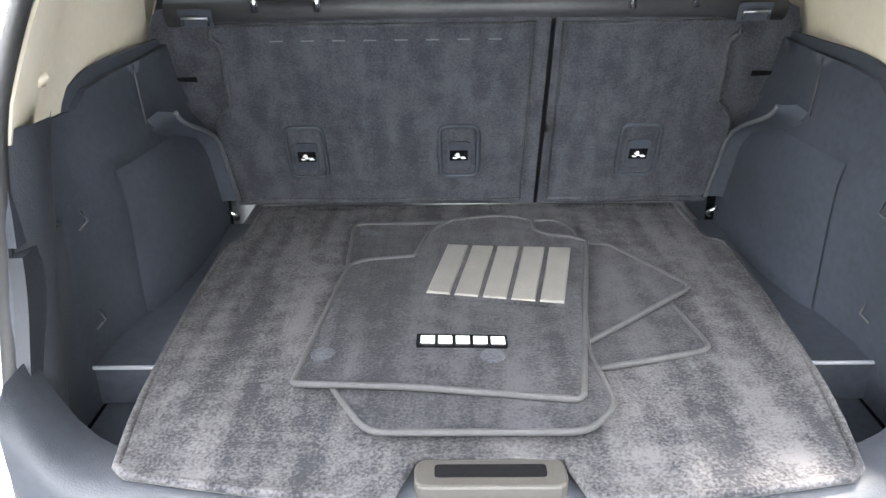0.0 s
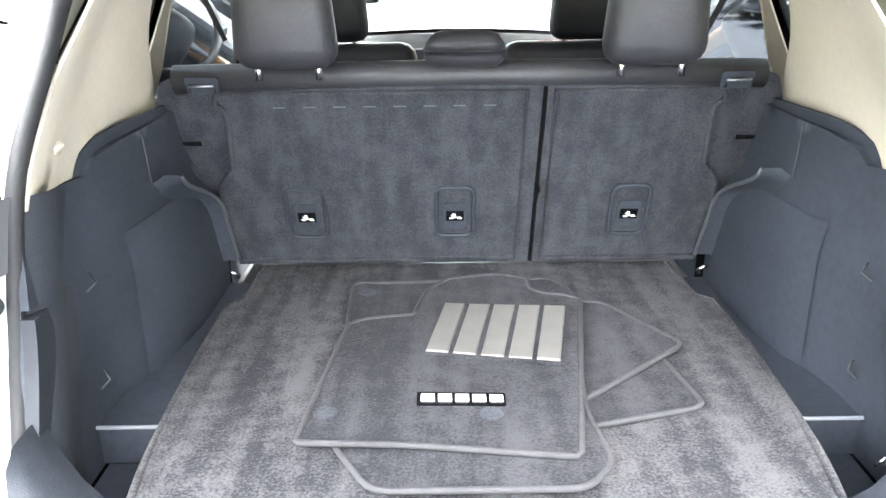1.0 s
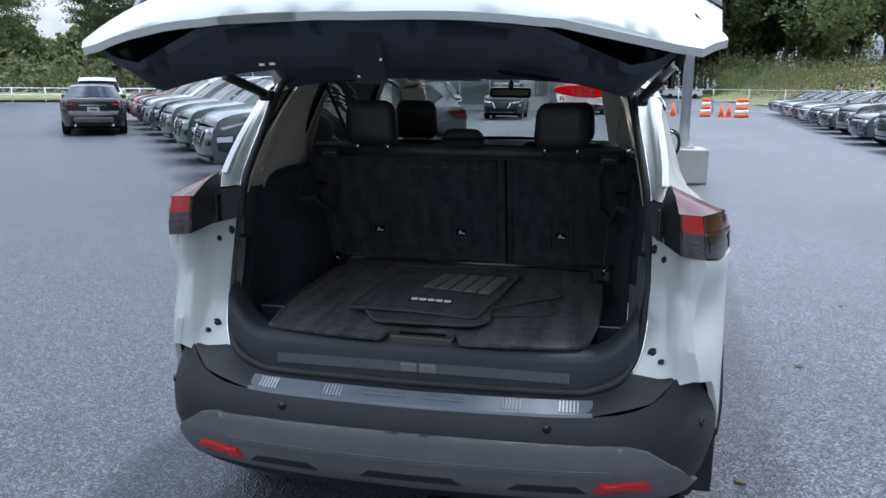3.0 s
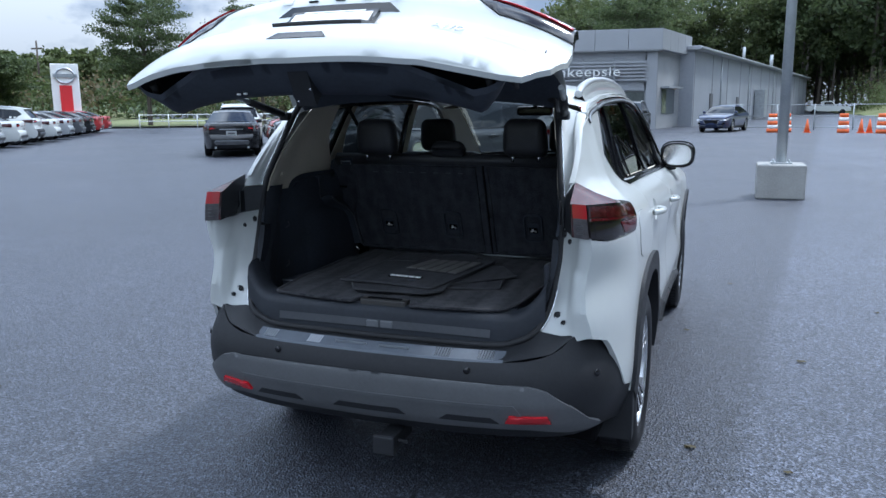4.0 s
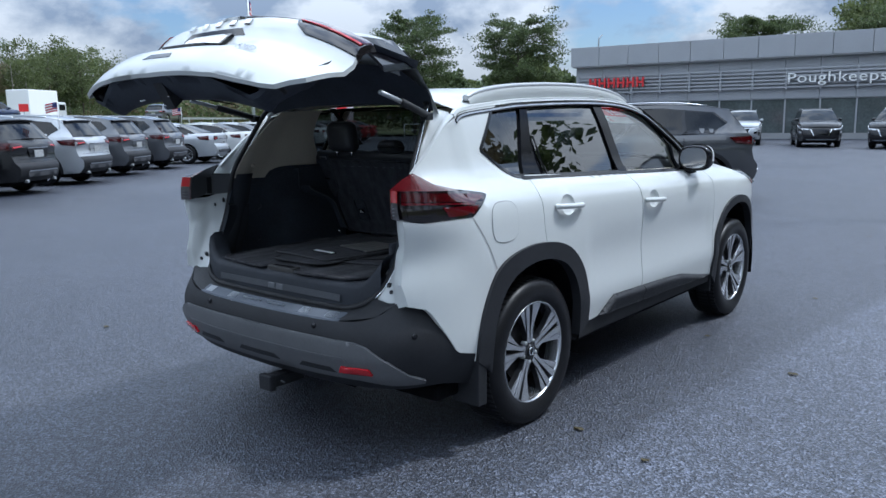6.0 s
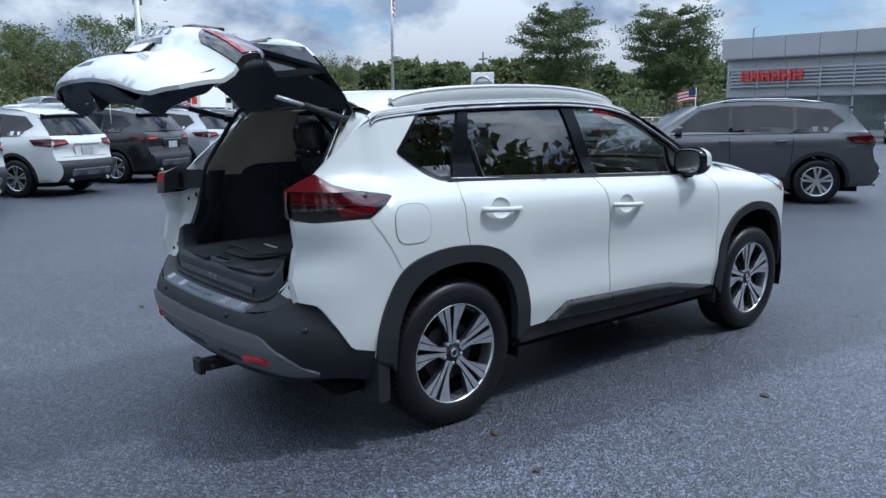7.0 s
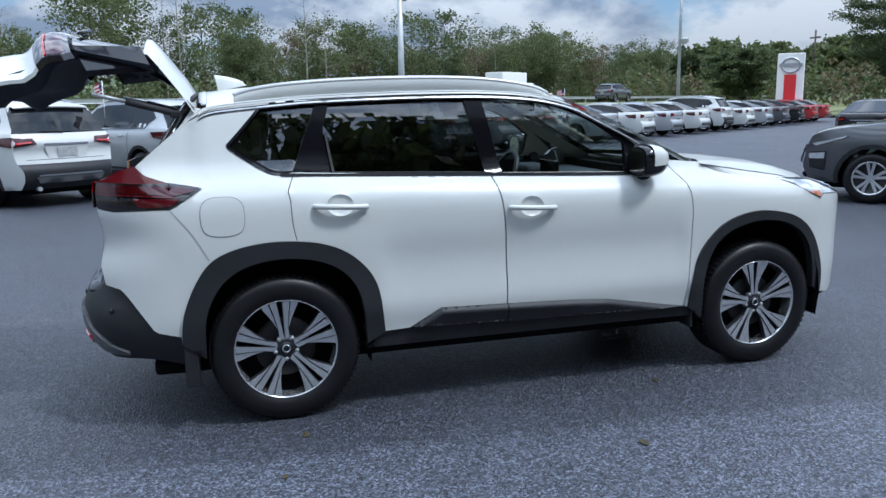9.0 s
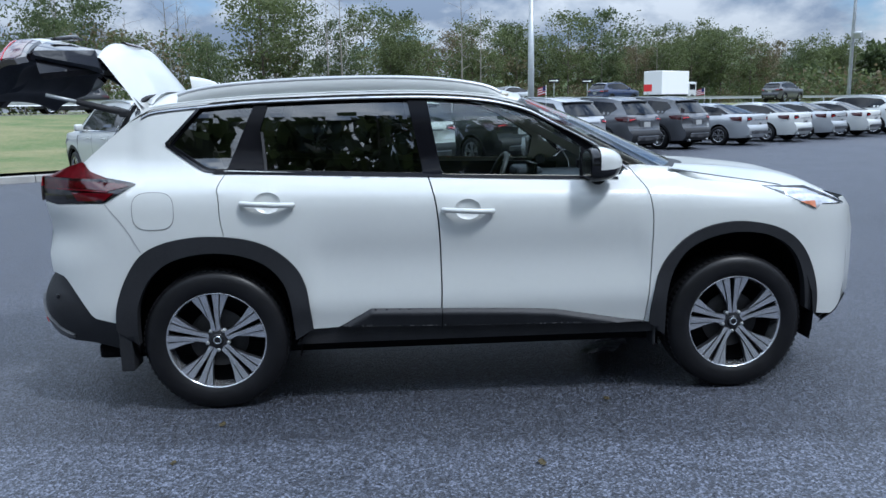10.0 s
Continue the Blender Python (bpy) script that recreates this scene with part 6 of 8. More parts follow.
def parked_car(spec, paint, label, m, category="car", group="parked cars", tall=1.0):
    root = thing("parked_car", label, category, group, m=m)
    W, (bz0, bz1) = spec["w"], spec["belt"]
    top = max(p[1] for p in spec["roof"])

    def hw(y, z):
        b = table(y, [-2, 1.2], [bz0, bz1])
        w = table(z, [.2, .35, .6, b - .15, b - .02, b + .05, top], [.90, .955, .99, 1.0, .965, .885, .66]) * W
        k = abs(y) - 1.75
        return w - (.42 * k * k + .1 * k if k > 0 else 0)

    def strip(pts, bulge, crown, mat, name, trim=1.0, n=11, lift=0.0):
        rows = []
        for p in arc(pts, 3):
            y, z = p
            w = hw(y, z) * trim
            rows.append([(s * w, y + bulge * (1 - s * s), z + lift + crown * (1 - abs(s) ** 2.5)) for s in np.linspace(-1, 1, n)])
        return loft(name, rows, mat, root)

    P = PAINT[paint]
    strip(spec["bonnet"], .06, .03, P, "bonnet")
    strip(spec["screen"], .10, .02, WINDOW, "windscreen")
    strip(spec["roof"], 0.0, .03, P, "roof")
    strip(spec["glass"], -.08, .02, WINDOW, "rear_window")
    strip(spec["back"], -.10, .0, P, "boot_lid")
    strip(spec["rbump"], -.10, .0, CLAD if spec["clad"] else P, "rear_bumper")
    strip(spec["fbump"], .12, .0, P, "front_bumper")
    sill = .30
    outline = [(y, z) for y, z in [p[:] for p in arc(spec["fbump"][::-1], 2)]] + [tuple(p) for p in arc(spec["bonnet"], 2)][1:]
    lo = [tuple(p) for p in arc(spec["back"] + spec["rbump"][1:], 2)]
    belt_line = [(1.0, table(1.0, [-2, 1.2], [bz0, bz1]) + .02), (-1.45, table(-1.45, [-2, 1.2], [bz0, bz1]) + .03)]
    start = spec["back"][0]

    def arch(yc):
        r = spec["r"] + .07
        return [(yc + r * math.cos(a), spec["r"] + r * math.sin(a)) for a in (math.pi * (-.06 + 1.12 * i / 12) for i in range(13))]

    body = [Vector(p) for p in outline] + [Vector(p) for p in belt_line if p[0] < outline[-1][0] - .02] + [Vector(p) for p in lo] + [Vector(p) for p in arch(-spec["wb"])[::-1]] + [Vector(p) for p in arch(spec["wb"])[::-1]]
    gh = [Vector(p) for p in arc(spec["screen"], 3)] + [Vector(p) for p in arc(spec["roof"], 3)][1:] + [Vector(p) for p in arc(spec["glass"], 3)][1:] + [Vector((-1.45, belt_line[1][1] - .02)), Vector((1.0, belt_line[0][1] - .03))]
    surf = lambda o: (lambda y, z: (hw(y, z) + o, y, z))
    for mr in (False, True):
        kw = dict(mirror=mr, inward=to_core)
        panel("body_side", body, surf(0), P, root, 0.16, 0.02, **kw)
        panel("cabin_side", gh, surf(-.006), P, root, 0.16, 0.02, **kw)
        cut = spec["pillars"]
        panel("window_surround", [Vector((p[0] + (.015 if p[0] > 0 else -.02), p[1] + (.018 if p[1] > bz0 + .1 else -.012))) for p in spec["side_glass"]], surf(.001), BLACK, root, 0.2, 0.004, **kw)
        sg_ = spec["side_glass"]
        ys = [1.1, cut[1], cut[0], -2.0]
        for a, b in zip(ys, ys[1:]):
            clip = []
            k = len(sg_)
            for i in range(k):
                p, q = sg_[i], sg_[(i + 1) % k]
                f = lambda e: (p[0] + (q[0] - p[0]) * (e - p[0]) / (q[0] - p[0]), p[1] + (q[1] - p[1]) * (e - p[0]) / (q[0] - p[0]))
                if b + .03 <= p[0] <= a - .03:
                    clip.append(p)
                es = [e for e in (a - .03, b + .03) if (p[0] - e) * (q[0] - e) < 0]
                clip += [f(e) for e in sorted(es, key=lambda e: abs(e - p[0]))]
            if len(clip) > 2:
                panel("side_window", clip, surf(.004), WINDOW, root, 0.2, 0.008, **kw)
        if spec["clad"]:
            for yc in (-spec["wb"], spec["wb"]):
                a1 = arch(yc)
                a2 = [(yc + (p[0] - yc) * 1.14, spec["r"] + (p[1] - spec["r"]) * 1.14) for p in a1]
                panel("arch_cladding", [Vector(p) for p in a2 + a1[::-1]], surf(.012), CLAD, root, 0.1, 0.03, **kw)
        panel("side_sill", [Vector(p) for p in ((-.95, .24), (.95, .24), (.95, .43 if spec["clad"] else .34), (-.95, .43 if spec["clad"] else .34))], surf(.006), CLAD, root, 0.2, 0.03, **kw)
        for hy in (-.75, .12):
            tube("door_handle", [((-1 if mr else 1) * (hw(hy, bz1 - .14) + .018), hy - .09, bz0 - .13), ((-1 if mr else 1) * (hw(hy, bz1 - .14) + .018), hy + .09, bz0 - .14)], .014, P, root, n=6)
        for ya, yb in ((spec["pillars"][1] + .02, spec["pillars"][1] - .02), (spec["pillars"][0] + .02, spec["pillars"][0] + .06), (1.0, .96)):
            zt = bz1 - .01
            panel("door_seam", [Vector(p) for p in ((ya, zt), (ya + .008, zt), (yb + .008, .40), (yb, .40))], surf(.002), DARK, root, 0.1, 0, **kw)
        panel("belt_strip", [Vector((y, table(y, [-2, 1.2], [bz0, bz1]) + d)) for y, d in ((1.0, .012), (-1.5, .02), (-1.5, .036), (1.0, .028))], surf(.006), BLACK, root, 0.2, 0.008, **kw)
        lz0, lz1 = spec["lamp"]
        ye = spec["back"][1][0]
        panel("tail_lamp", [Vector(p) for p in ((ye + .45, lz1), (ye + .05, lz1 + .02), (ye + .04, lz0), (ye + .35, lz0 + .04))], surf(.012), LENS_RED, root, 0.08, 0.03, **kw)
        yf = spec["bonnet"][0][0]
        panel("headlamp", [Vector(p) for p in ((yf - .05, spec["bonnet"][0][1] + .0), (yf - .55, spec["bonnet"][0][1] + .12), (yf - .48, spec["bonnet"][0][1] + (.085 if spec["clad"] else .06)), (yf - .10, spec["bonnet"][0][1] - (.035 if spec["clad"] else .09)))], surf(.012), LENS_CLEAR, root, 0.08, 0.03, **kw)
        if spec["clad"]:
            lz = spec["bonnet"][0][1]
            low = panel("lower_lamp_housing", [Vector(p) for p in ((yf + .01, lz - .13), (yf - .27, lz - .11), (yf - .25, lz - .40), (yf - .02, lz - .36))], surf(.006), CLAD, root, 0.08, 0.02, **kw)
            panel("lower_lamp", [Vector(p) for p in ((yf, lz - .15), (yf - .24, lz - .13), (yf - .23, lz - .22), (yf - .01, lz - .23))], surf(.014), LENS_CLEAR, low, 0.08, 0.02, **kw)
        sg = -1 if mr else 1
        mz = belt_line[0][1] + .07
        part("door_mirror", box_bm((sg * (hw(.9, mz) + .10) - .08, .80, mz - .05), (sg * (hw(.9, mz) + .10) + .08, .92, mz + .08), .03, 2), P, root, smooth=True)
        if spec["rails"]:
            tube("roof_rail", arc([(sg * .60, .2, 1.66), (sg * .62, .0, 1.70), (sg * .62, -.8, 1.71), (sg * .60, -1.4, 1.65)], 3), .016, STEEL, root, n=6)
        for yc in (-spec["wb"], spec["wb"]):
            r = spec["r"]
            w = new("wheel")
            w.parent = root
            w.matrix_local = Matrix.Translation((sg * (W - .12), yc, r)) @ pose(0, 0, 0, 0, 0, 0 if sg > 0 else 180)
            part("tyre", lathe_bm([(r * .66, -.10), (r * .8, -.115), (r * .97, -.10), (r, -.06), (r, .06), (r * .97, .095), (r * .82, .11), (r * .67, .10)], 32), TYRE, w)
            bm = lathe_bm([(.001, .03), (r * .55, .02), (r * .64, .05)], 28)
            part("rim_barrel", bm, ALLOY_DARK, w)
            bm = lathe_bm([(r * .61, .085), (r * .665, .105), (r * .675, .10)], 28)
            for k in range(5):
                for q in (-.2, .2):
                    a = 2 * math.pi * k / 5 + math.pi / 2
                    d, n2 = Vector((0, math.cos(a + q), math.sin(a + q))), Vector((0, -math.sin(a + q), math.cos(a + q)))
                    vs = [bm.verts.new(d * rr + n2 * ww + Vector((ax, 0, 0))) for rr, ww, ax in ((r * .12, .016, .075), (r * .62, .024, .088), (r * .62, -.024, .088), (r * .12, -.016, .075))]
                    bm.faces.new(vs)
            bmesh.ops.create_circle(bm, cap_ends=True, radius=r * .17, segments=16, matrix=pose(.08, 0, 0, 0, 90, 0))
            part("rim", bm, ALLOY, w)
            rows = [[(x, (r + .065) * math.cos(a), (r + .065) * math.sin(a)) for x in (.09, -.25)] for a in (math.pi * (-.05 + 1.1 * i / 10) for i in range(11))]
            loft("arch_liner", rows, DARK, w)
    # rear lamps across the back, plate, badge; grille and plate in front
    lz0, lz1 = spec["lamp"]
    back_pts = arc(spec["back"], 3)
    by = lambda z: float(np.interp(z, [p[1] for p in back_pts[::-1]], [p[0] for p in back_pts[::-1]]))
    rear = lambda o: (lambda x, z: (x, by(z) - .10 * (1 - min(1, (x / hw(by(z), z)) ** 2)) - o, z))
    for sg in (1, -1):
        panel("rear_lamp", [Vector((sg * x, z)) for x, z in ((.46, lz0 + .05), (hw(by(lz0), lz0) - .0, lz0), (hw(by(lz0), lz0) - .0, lz1 + .01), (.50, lz1))], rear(.012), LENS_RED, root, 0.12, 0.02, inward=lambda c: Vector((0, 1, 0)))
        panel("rear_lamp_band", [Vector((sg * x, z)) for x, z in ((.52, lz0 + .07), (hw(by(lz0), lz0) - .02, lz0 + .045), (hw(by(lz0), lz0) - .02, lz0 + .075), (.54, lz0 + .09))], rear(.016), LENS_RED_BRIGHT, root, 0.12, 0.01, inward=lambda c: Vector((0, 1, 0)))
        tube("exhaust", [(sg * .5, spec["rbump"][2][0] + .06, .31), (sg * .5, spec["rbump"][2][0] - .04, .31)], .035, GALV, root, n=10)
    pz = lz0 - .06
    pl = panel("number_plate", [Vector(p) for p in ((-.16, pz - .10), (.16, pz - .10), (.16, pz + .05), (-.16, pz + .05))], rear(.016), PLATE, root, 0.2, 0.01, inward=lambda c: Vector((0, 1, 0)))
    panel("plate_bar", [Vector(p) for p in ((-.10, pz - .045), (.10, pz - .045), (.10, pz - .005), (-.10, pz - .005))], rear(.020), CLAD, pl, 0.2, 0.002, inward=lambda c: Vector((0, 1, 0)))
    panel("plate_recess", [Vector(p) for p in ((-.30, pz - .12), (.30, pz - .12), (.36, pz + .085), (-.36, pz + .085))], rear(.003), PAINT[paint], root, 0.15, 0.0, inward=lambda c: Vector((0, 1, 0)))
    panel("lid_strip", [Vector(p) for p in ((-.36, pz + .088), (.36, pz + .088), (.36, pz + .115), (-.36, pz + .115))], rear(.012), CHROME, root, 0.15, 0.01, inward=lambda c: Vector((0, 1, 0)))
    panel("lid_seam", [Vector(p) for p in ((-.62, lz0 - .20), (.62, lz0 - .20), (.62, lz0 - .193), (-.62, lz0 - .193))], rear(.002), DARK, root, 0.15, 0.0, inward=lambda c: Vector((0, 1, 0)))
    if spec["rails"]:
        ry, rz = spec["glass"][0]
        loft("roof_spoiler", [[(s * .60, ry + .12, rz + .075 - .02 * s * s), (s * .60, ry - .10 - .06 * (1 - s * s), rz + .045 - .02 * s * s), (s * .59, ry - .09 - .06 * (1 - s * s), rz + .02 - .02 * s * s), (s * .56, ry + .02, rz + .0)] for s in np.linspace(-1, 1, 9)], P, root)
        tube("rear_wiper", [(0, by(lz1 + .07) - .12, lz1 + .085), (-.12, by(lz1 + .07) - .115, lz1 + .10), (-.36, by(lz1 + .07) - .085, lz1 + .105)], .010, RUBBER, root, n=6)
    panel("bumper_strip", [Vector(p) for p in ((-.52, .51), (.52, .51), (.50, .535), (-.50, .535))], lambda x, z: (x, table(z, [.3, .42, .6, .7], [spec["rbump"][3][0], spec["rbump"][2][0], spec["rbump"][1][0], spec["rbump"][0][0]]) - .11 * (1 - (x / .9) ** 2) - .012, z), STEEL, root, 0.2, 0.01, inward=lambda c: Vector((0, 1, 0)))
    panel("bumper_trim", [Vector(p) for p in ((-.5, .40), (.5, .40), (.55, .50), (-.55, .50))], lambda x, z: (x, table(z, [.3, .42, .6, .7], [spec["rbump"][3][0], spec["rbump"][2][0], spec["rbump"][1][0], spec["rbump"][0][0]]) - .11 * (1 - (x / .9) ** 2) - .006, z), SKID, root, 0.2, 0.02, inward=lambda c: Vector((0, 1, 0)))
    fy = lambda z: table(z, [.30, .50, .68, .86], [spec["fbump"][3][0], spec["fbump"][2][0], spec["fbump"][1][0], spec["fbump"][0][0]])
    front = lambda o: (lambda x, z: (x, fy(z) + .12 * (1 - (x / .9) ** 2) + o, z))
    fz = spec["fbump"][0][1]
    gr = panel("grille", [Vector(p) for p in ((-.42, fz - .05), (.42, fz - .05), (.30, fz - .32), (-.30, fz - .32))], front(.012), BLACK, root, 0.15, 0.02, inward=lambda c: Vector((0, -1, 0)))
    for sg in (1, -1):
        panel("grille_trim", [Vector((sg * x, z)) for x, z in ((.44, fz - .05), (.40, fz - .05), (.27, fz - .33), (.31, fz - .33))], front(.018), CHROME, gr, 0.15, 0.01, inward=lambda c: Vector((0, -1, 0)))
    panel("lower_intake", [Vector(p) for p in ((-.6, .30), (.6, .30), (.66, .40), (-.66, .40))], front(.014), CLAD, root, 0.15, 0.02, inward=lambda c: Vector((0, -1, 0)))
    panel("front_lip", [Vector(p) for p in ((-.55, .335), (.55, .335), (.62, .375), (-.62, .375))], front(.024), STEEL, root, 0.15, 0.012, inward=lambda c: Vector((0, -1, 0)))
    for k in range(4):
        z = fz - .09 - k * .055
        w_ = .38 - .10 * (k * .055 + .04) / .27
        panel("grille_bar", [Vector(p) for p in ((-w_, z), (w_, z), (w_, z + .012), (-w_, z + .012))], front(.018), ALLOY_DARK, gr, 0.2, 0.006, inward=lambda c: Vector((0, -1, 0)))
    for sg in (1, -1):
        panel("fog_lamp", [Vector((sg * x, z)) for x, z in ((.56, fz - .30), (.72, fz - .27), (.72, fz - .18), (.60, fz - .20))], front(.010), BLACK, root, 0.1, 0.01, inward=lambda c: Vector((0, -1, 0)))
        panel("front_lamp", [Vector((sg * x, z)) for x, z in ((.46, fz - .035), (.80, fz - .005), (.78, fz - .08), (.50, fz - .085))], front(.012), LENS_CLEAR, root, 0.08, 0.012, inward=lambda c: Vector((0, -1, 0)))
    box("underside", (-.7, -2.0, .20), (.7, 2.0, .34), DARK, root)
    box("cabin_block", (-.55, -1.2, .4), (.55, .6, bz1), DARK, root)
    return root


def stand(x, y, heading, z=0.0):
    """A pose on the ground; heading points where the front looks."""
    return Matrix.Translation((x, y, z)) @ pose(0, 0, 0, 0, 0, math.degrees(math.atan2(-heading[0], heading[1])))


PROTO = {}


def place_car(kind, paint, label, x, y, heading, rear=None, z=0.0):
    """Place a car by its middle, or by the middle of its rear axle."""
    spec = SUV if kind == "suv" else SEDAN
    h = Vector((heading[0], heading[1], 0)).normalized()
    if rear:
        x, y = x + h.x * spec["wb"], y + h.y * spec["wb"]
    m = stand(x, y, h, z)
    if (kind, paint) in PROTO:
        c = copy_thing(PROTO[kind, paint], m)
        return tagged(c, label)
    PROTO[kind, paint] = parked_car(spec, paint, label, m)
    return PROTO[kind, paint]


H1, R1 = (-.816, -.578), Vector((-.578, .816))
# row seen from behind, along the far side of the lot
for (x, y), kind, paint, label in (
        ((-9.95, -3.1), "suv", "white", "white suv parked at the end of the row by the grass"),
        ((-11.55, -.9), "suv", "silver", "silver suv parked nose to the kerb"),
        ((-13.5, 1.4), "suv", "white", "white suv parked nose to the kerb"),
        ((-15.4, 3.8), "suv", "black", "black suv parked nose to the kerb"),
        ((-17.2, 6.0), "suv", "silver", "silver small suv parked nose to the kerb"),
        ((-19.3, 8.3), "suv", "gunmetal", "dark grey suv parked nose to the kerb"),
        ((-21.0, 10.6), "suv", "gunmetal", "dark grey suv with alloy wheels in the row"),
        ((-22.7, 13.4), "sedan", "silver", "silver sedan parked in the row"),
        ((-24.4, 16.0), "sedan", "white", "white sedan parked in the row"),
        ((-25.9, 18.3), "sedan", "silver", "silver sedan parked in the row"),
        ((-27.4, 20.7), "sedan", "white", "white sedan parked in the row"),
        ((-29.0, 23.2), "suv", "white", "white suv parked between sedans"),
        ((-30.6, 25.6), "sedan", "white", "white sedan parked in the row"),
        ((-32.3, 28.1), "sedan", "silver", "silver sedan parked in the row"),
        ((-34.0, 30.6), "sedan", "gunmetal", "grey sedan parked in the row"),
        ((-35.7, 33.1), "sedan", "black", "black sedan parked in the row"),
        ((-37.4, 35.6), "sedan", "red", "red sedan near the end of the row"),
        ((-39.0, 38.0), "sedan", "red", "red sedan at the end of the row")):
    place_car(kind, paint, label, x, y, H1, rear=True)
# row that faces the aisle, beginning with the grey SUV
for k, (kind, paint, label) in enumerate((("suv", "grey", "dark grey suv with black cladding and alloy wheels"), ("suv", "green", "dark green suv beside a grey one"), ("suv", "gunmetal", "grey suv parked facing the aisle"),
                                          ("suv", "black", "black suv parked facing the aisle"), ("suv", "silver", "silver suv parked facing the aisle"), ("suv", "grey", "dark grey suv parked facing the aisle"), ("suv", "red", "red suv parked facing the aisle"), ("suv", "black", "black suv at the end of the row"))):
    place_car(kind, paint, label, -3.95 + R1.x * 3.0 * k, 10.35 + R1.y * 3.0 * k, (-.80, -.60))
place_car("sedan", "black", "black sedan standing in the aisle", -15.0, 19.6, (-.55, .83))
place_car("suv", "white", "white suv standing in the aisle", -18.2, 24.6, (-.55, .83))
# row of sedans on the other side, noses to the aisle
for k in range(13):
    kind, paint = (("sedan", "silver"), ("sedan", "silver"), ("sedan", "gunmetal"), ("sedan", "silver"), ("sedan", "gunmetal"), ("sedan", "black"), ("suv", "gunmetal"))[(k * 3 + k // 4) % 7]
    place_car(kind, paint, paint.replace("gunmetal", "grey") + " " + kind + " in the row below the wooded bank", 9.3 + .12 * 3.0 * k, 12.6 + 2.95 * k, (-.995, -.06))
# before the showroom
place_car("suv", "black", "black suv before the showroom front", -3.6, 35.6, (.0, -1))
place_car("suv", "black", "black suv beside another at the showroom", -7.2, 36.2, (.35, -.94))
place_car("suv", "silver", "silver suv before the showroom glass", -11.0, 37.5, (.3, -.95))
place_car("sedan", "blue", "old dark blue sedan beside the workshop wall", .7, 44.5, (-.25, -.97))
# on the road beyond the grass
place_car("suv", "black", "black suv on the raised road", -47.5, -19.0, (.578, -.816), z=1.42)
place_car("suv", "blue", "blue suv on the raised road", -56.3, 19.0, (-.578, .816), z=1.42)
place_car("suv", "gunmetal", "dark suv on the raised road", -62.5, 36.0, (-.578, .816), z=1.42)
place_car("sedan", "silver", "silver car on the raised road", -54.0, 10.0, (.578, -.816), z=1.42)


# ---- grass bank, kerb, road ----
def bank(p, s):
    return .13 + 1.25 * (1 / (1 + math.exp(-(p - 27) / 4.0))) + .05 * math.sin(p * .9 + s * .3)


rows = [[lot(p, s, bank(p, s) if p < 37 else 1.38) for p in (14.8, 15.4, 17, 19, 21, 23, 25, 27, 29, 31, 34, 37, 50, 52, 60, 90, 160, 400, 2500)] for s in [-2500, -300, -120, -80, -60, -45] + list(range(-36, 90, 6)) + [110, 150, 300, 2500]]
tagged(loft("grass", rows, GRASS), "patchy green and brown grass bank up to the road", "grass", kind="structure")
rows = [[lot(p, s, z) for p, z in ((-30, .0), (-29.8, .13), (0, .15), (14.7, .15))] for s in (64, 64.3, 75, 90, 110)]
tagged(loft("grass", rows, GRASS), "grass verge at the lot's end", "grass", kind="structure")
rows = [[lot(p, s, 1.40) for p in (39.5, 42, 45, 48.5)] for s in (-2500, -300, -80, -20, 0, 20, 60, 120, 300, 2500)]
ROADM = material("road_asphalt", (0.16, 0.16, 0.155), rough=.85, spread=.12, scale=.6, bump=.004, bump_scale=50)
road = tagged(loft("road", rows, ROADM), "pale grey road on a low bank", "road", kind="structure")
kb = tagged(new("kerb"), "grey concrete kerb along the grass", "kerb", kind="structure")
for s in np.arange(-40, 62, 3.0):
    raw("kerb_stone", [lot(p, q, z) for q in (s, s + 2.98) for p, z in ((14.58, 0), (14.60, .14), (14.63, .155), (14.78, .155), (14.8, .05))], [(0, 1, 6, 5), (1, 2, 7, 6), (2, 3, 8, 7), (3, 4, 9, 8), (4, 3, 2, 1, 0), (5, 6, 7, 8, 9)], CONCRETE, kb)
gr = thing("guard_rail", "long galvanised guard rail beside the road", "guard rail")
rows = [[lot(38.6 + d, s, 1.35 + z) for d, z in ((0, .48), (.05, .55), (0, .62), (.05, .69), (0, .76))] for s in range(-150, 190, 20)]
loft("rail_beam", rows, GALV, gr)
for s in range(-140, 180, 8):
    a = lot(38.75, s, 1.3)
    box("rail_post", (a[0] - .06, a[1] - .06, 1.2), (a[0] + .06, a[1] + .06, 2.08), GALV, gr)

# box truck on the road
bt = thing("box_truck", "white box truck on the raised road", "truck", m=Matrix.Translation(lot(46.0, 72.0, 1.42)) @ pose(0, 0, 0, 0, 0, math.degrees(math.atan2(-ROW.x, ROW.y))))
box("cargo_box", (-1.15, -3.4, .95), (1.15, 1.5, 3.4), WHITE_PLAIN, bt, bevel=.05)
part("cab", box_bm((-1.0, 1.6, .5), (1.0, 3.3, 2.3), .15, 2), PAINT["white"], bt)
box("cab_window", (-1.02, 1.9, 1.45), (1.02, 3.0, 2.05), WINDOW, bt, bevel=.03)
box("chassis", (-.9, -3.3, .55), (.9, 3.2, .9), DARK, bt)
for x in (-1.0, 1.0):
    for y in (-2.2, 2.4):
        w = part("wheel", lathe_bm([(.001, -.12), (.25, -.12), (.46, -.1), (.48, 0), (.46, .1), (.25, .12), (.001, .12)], 20), TYRE, bt)
        w.location = (x, y, .48)

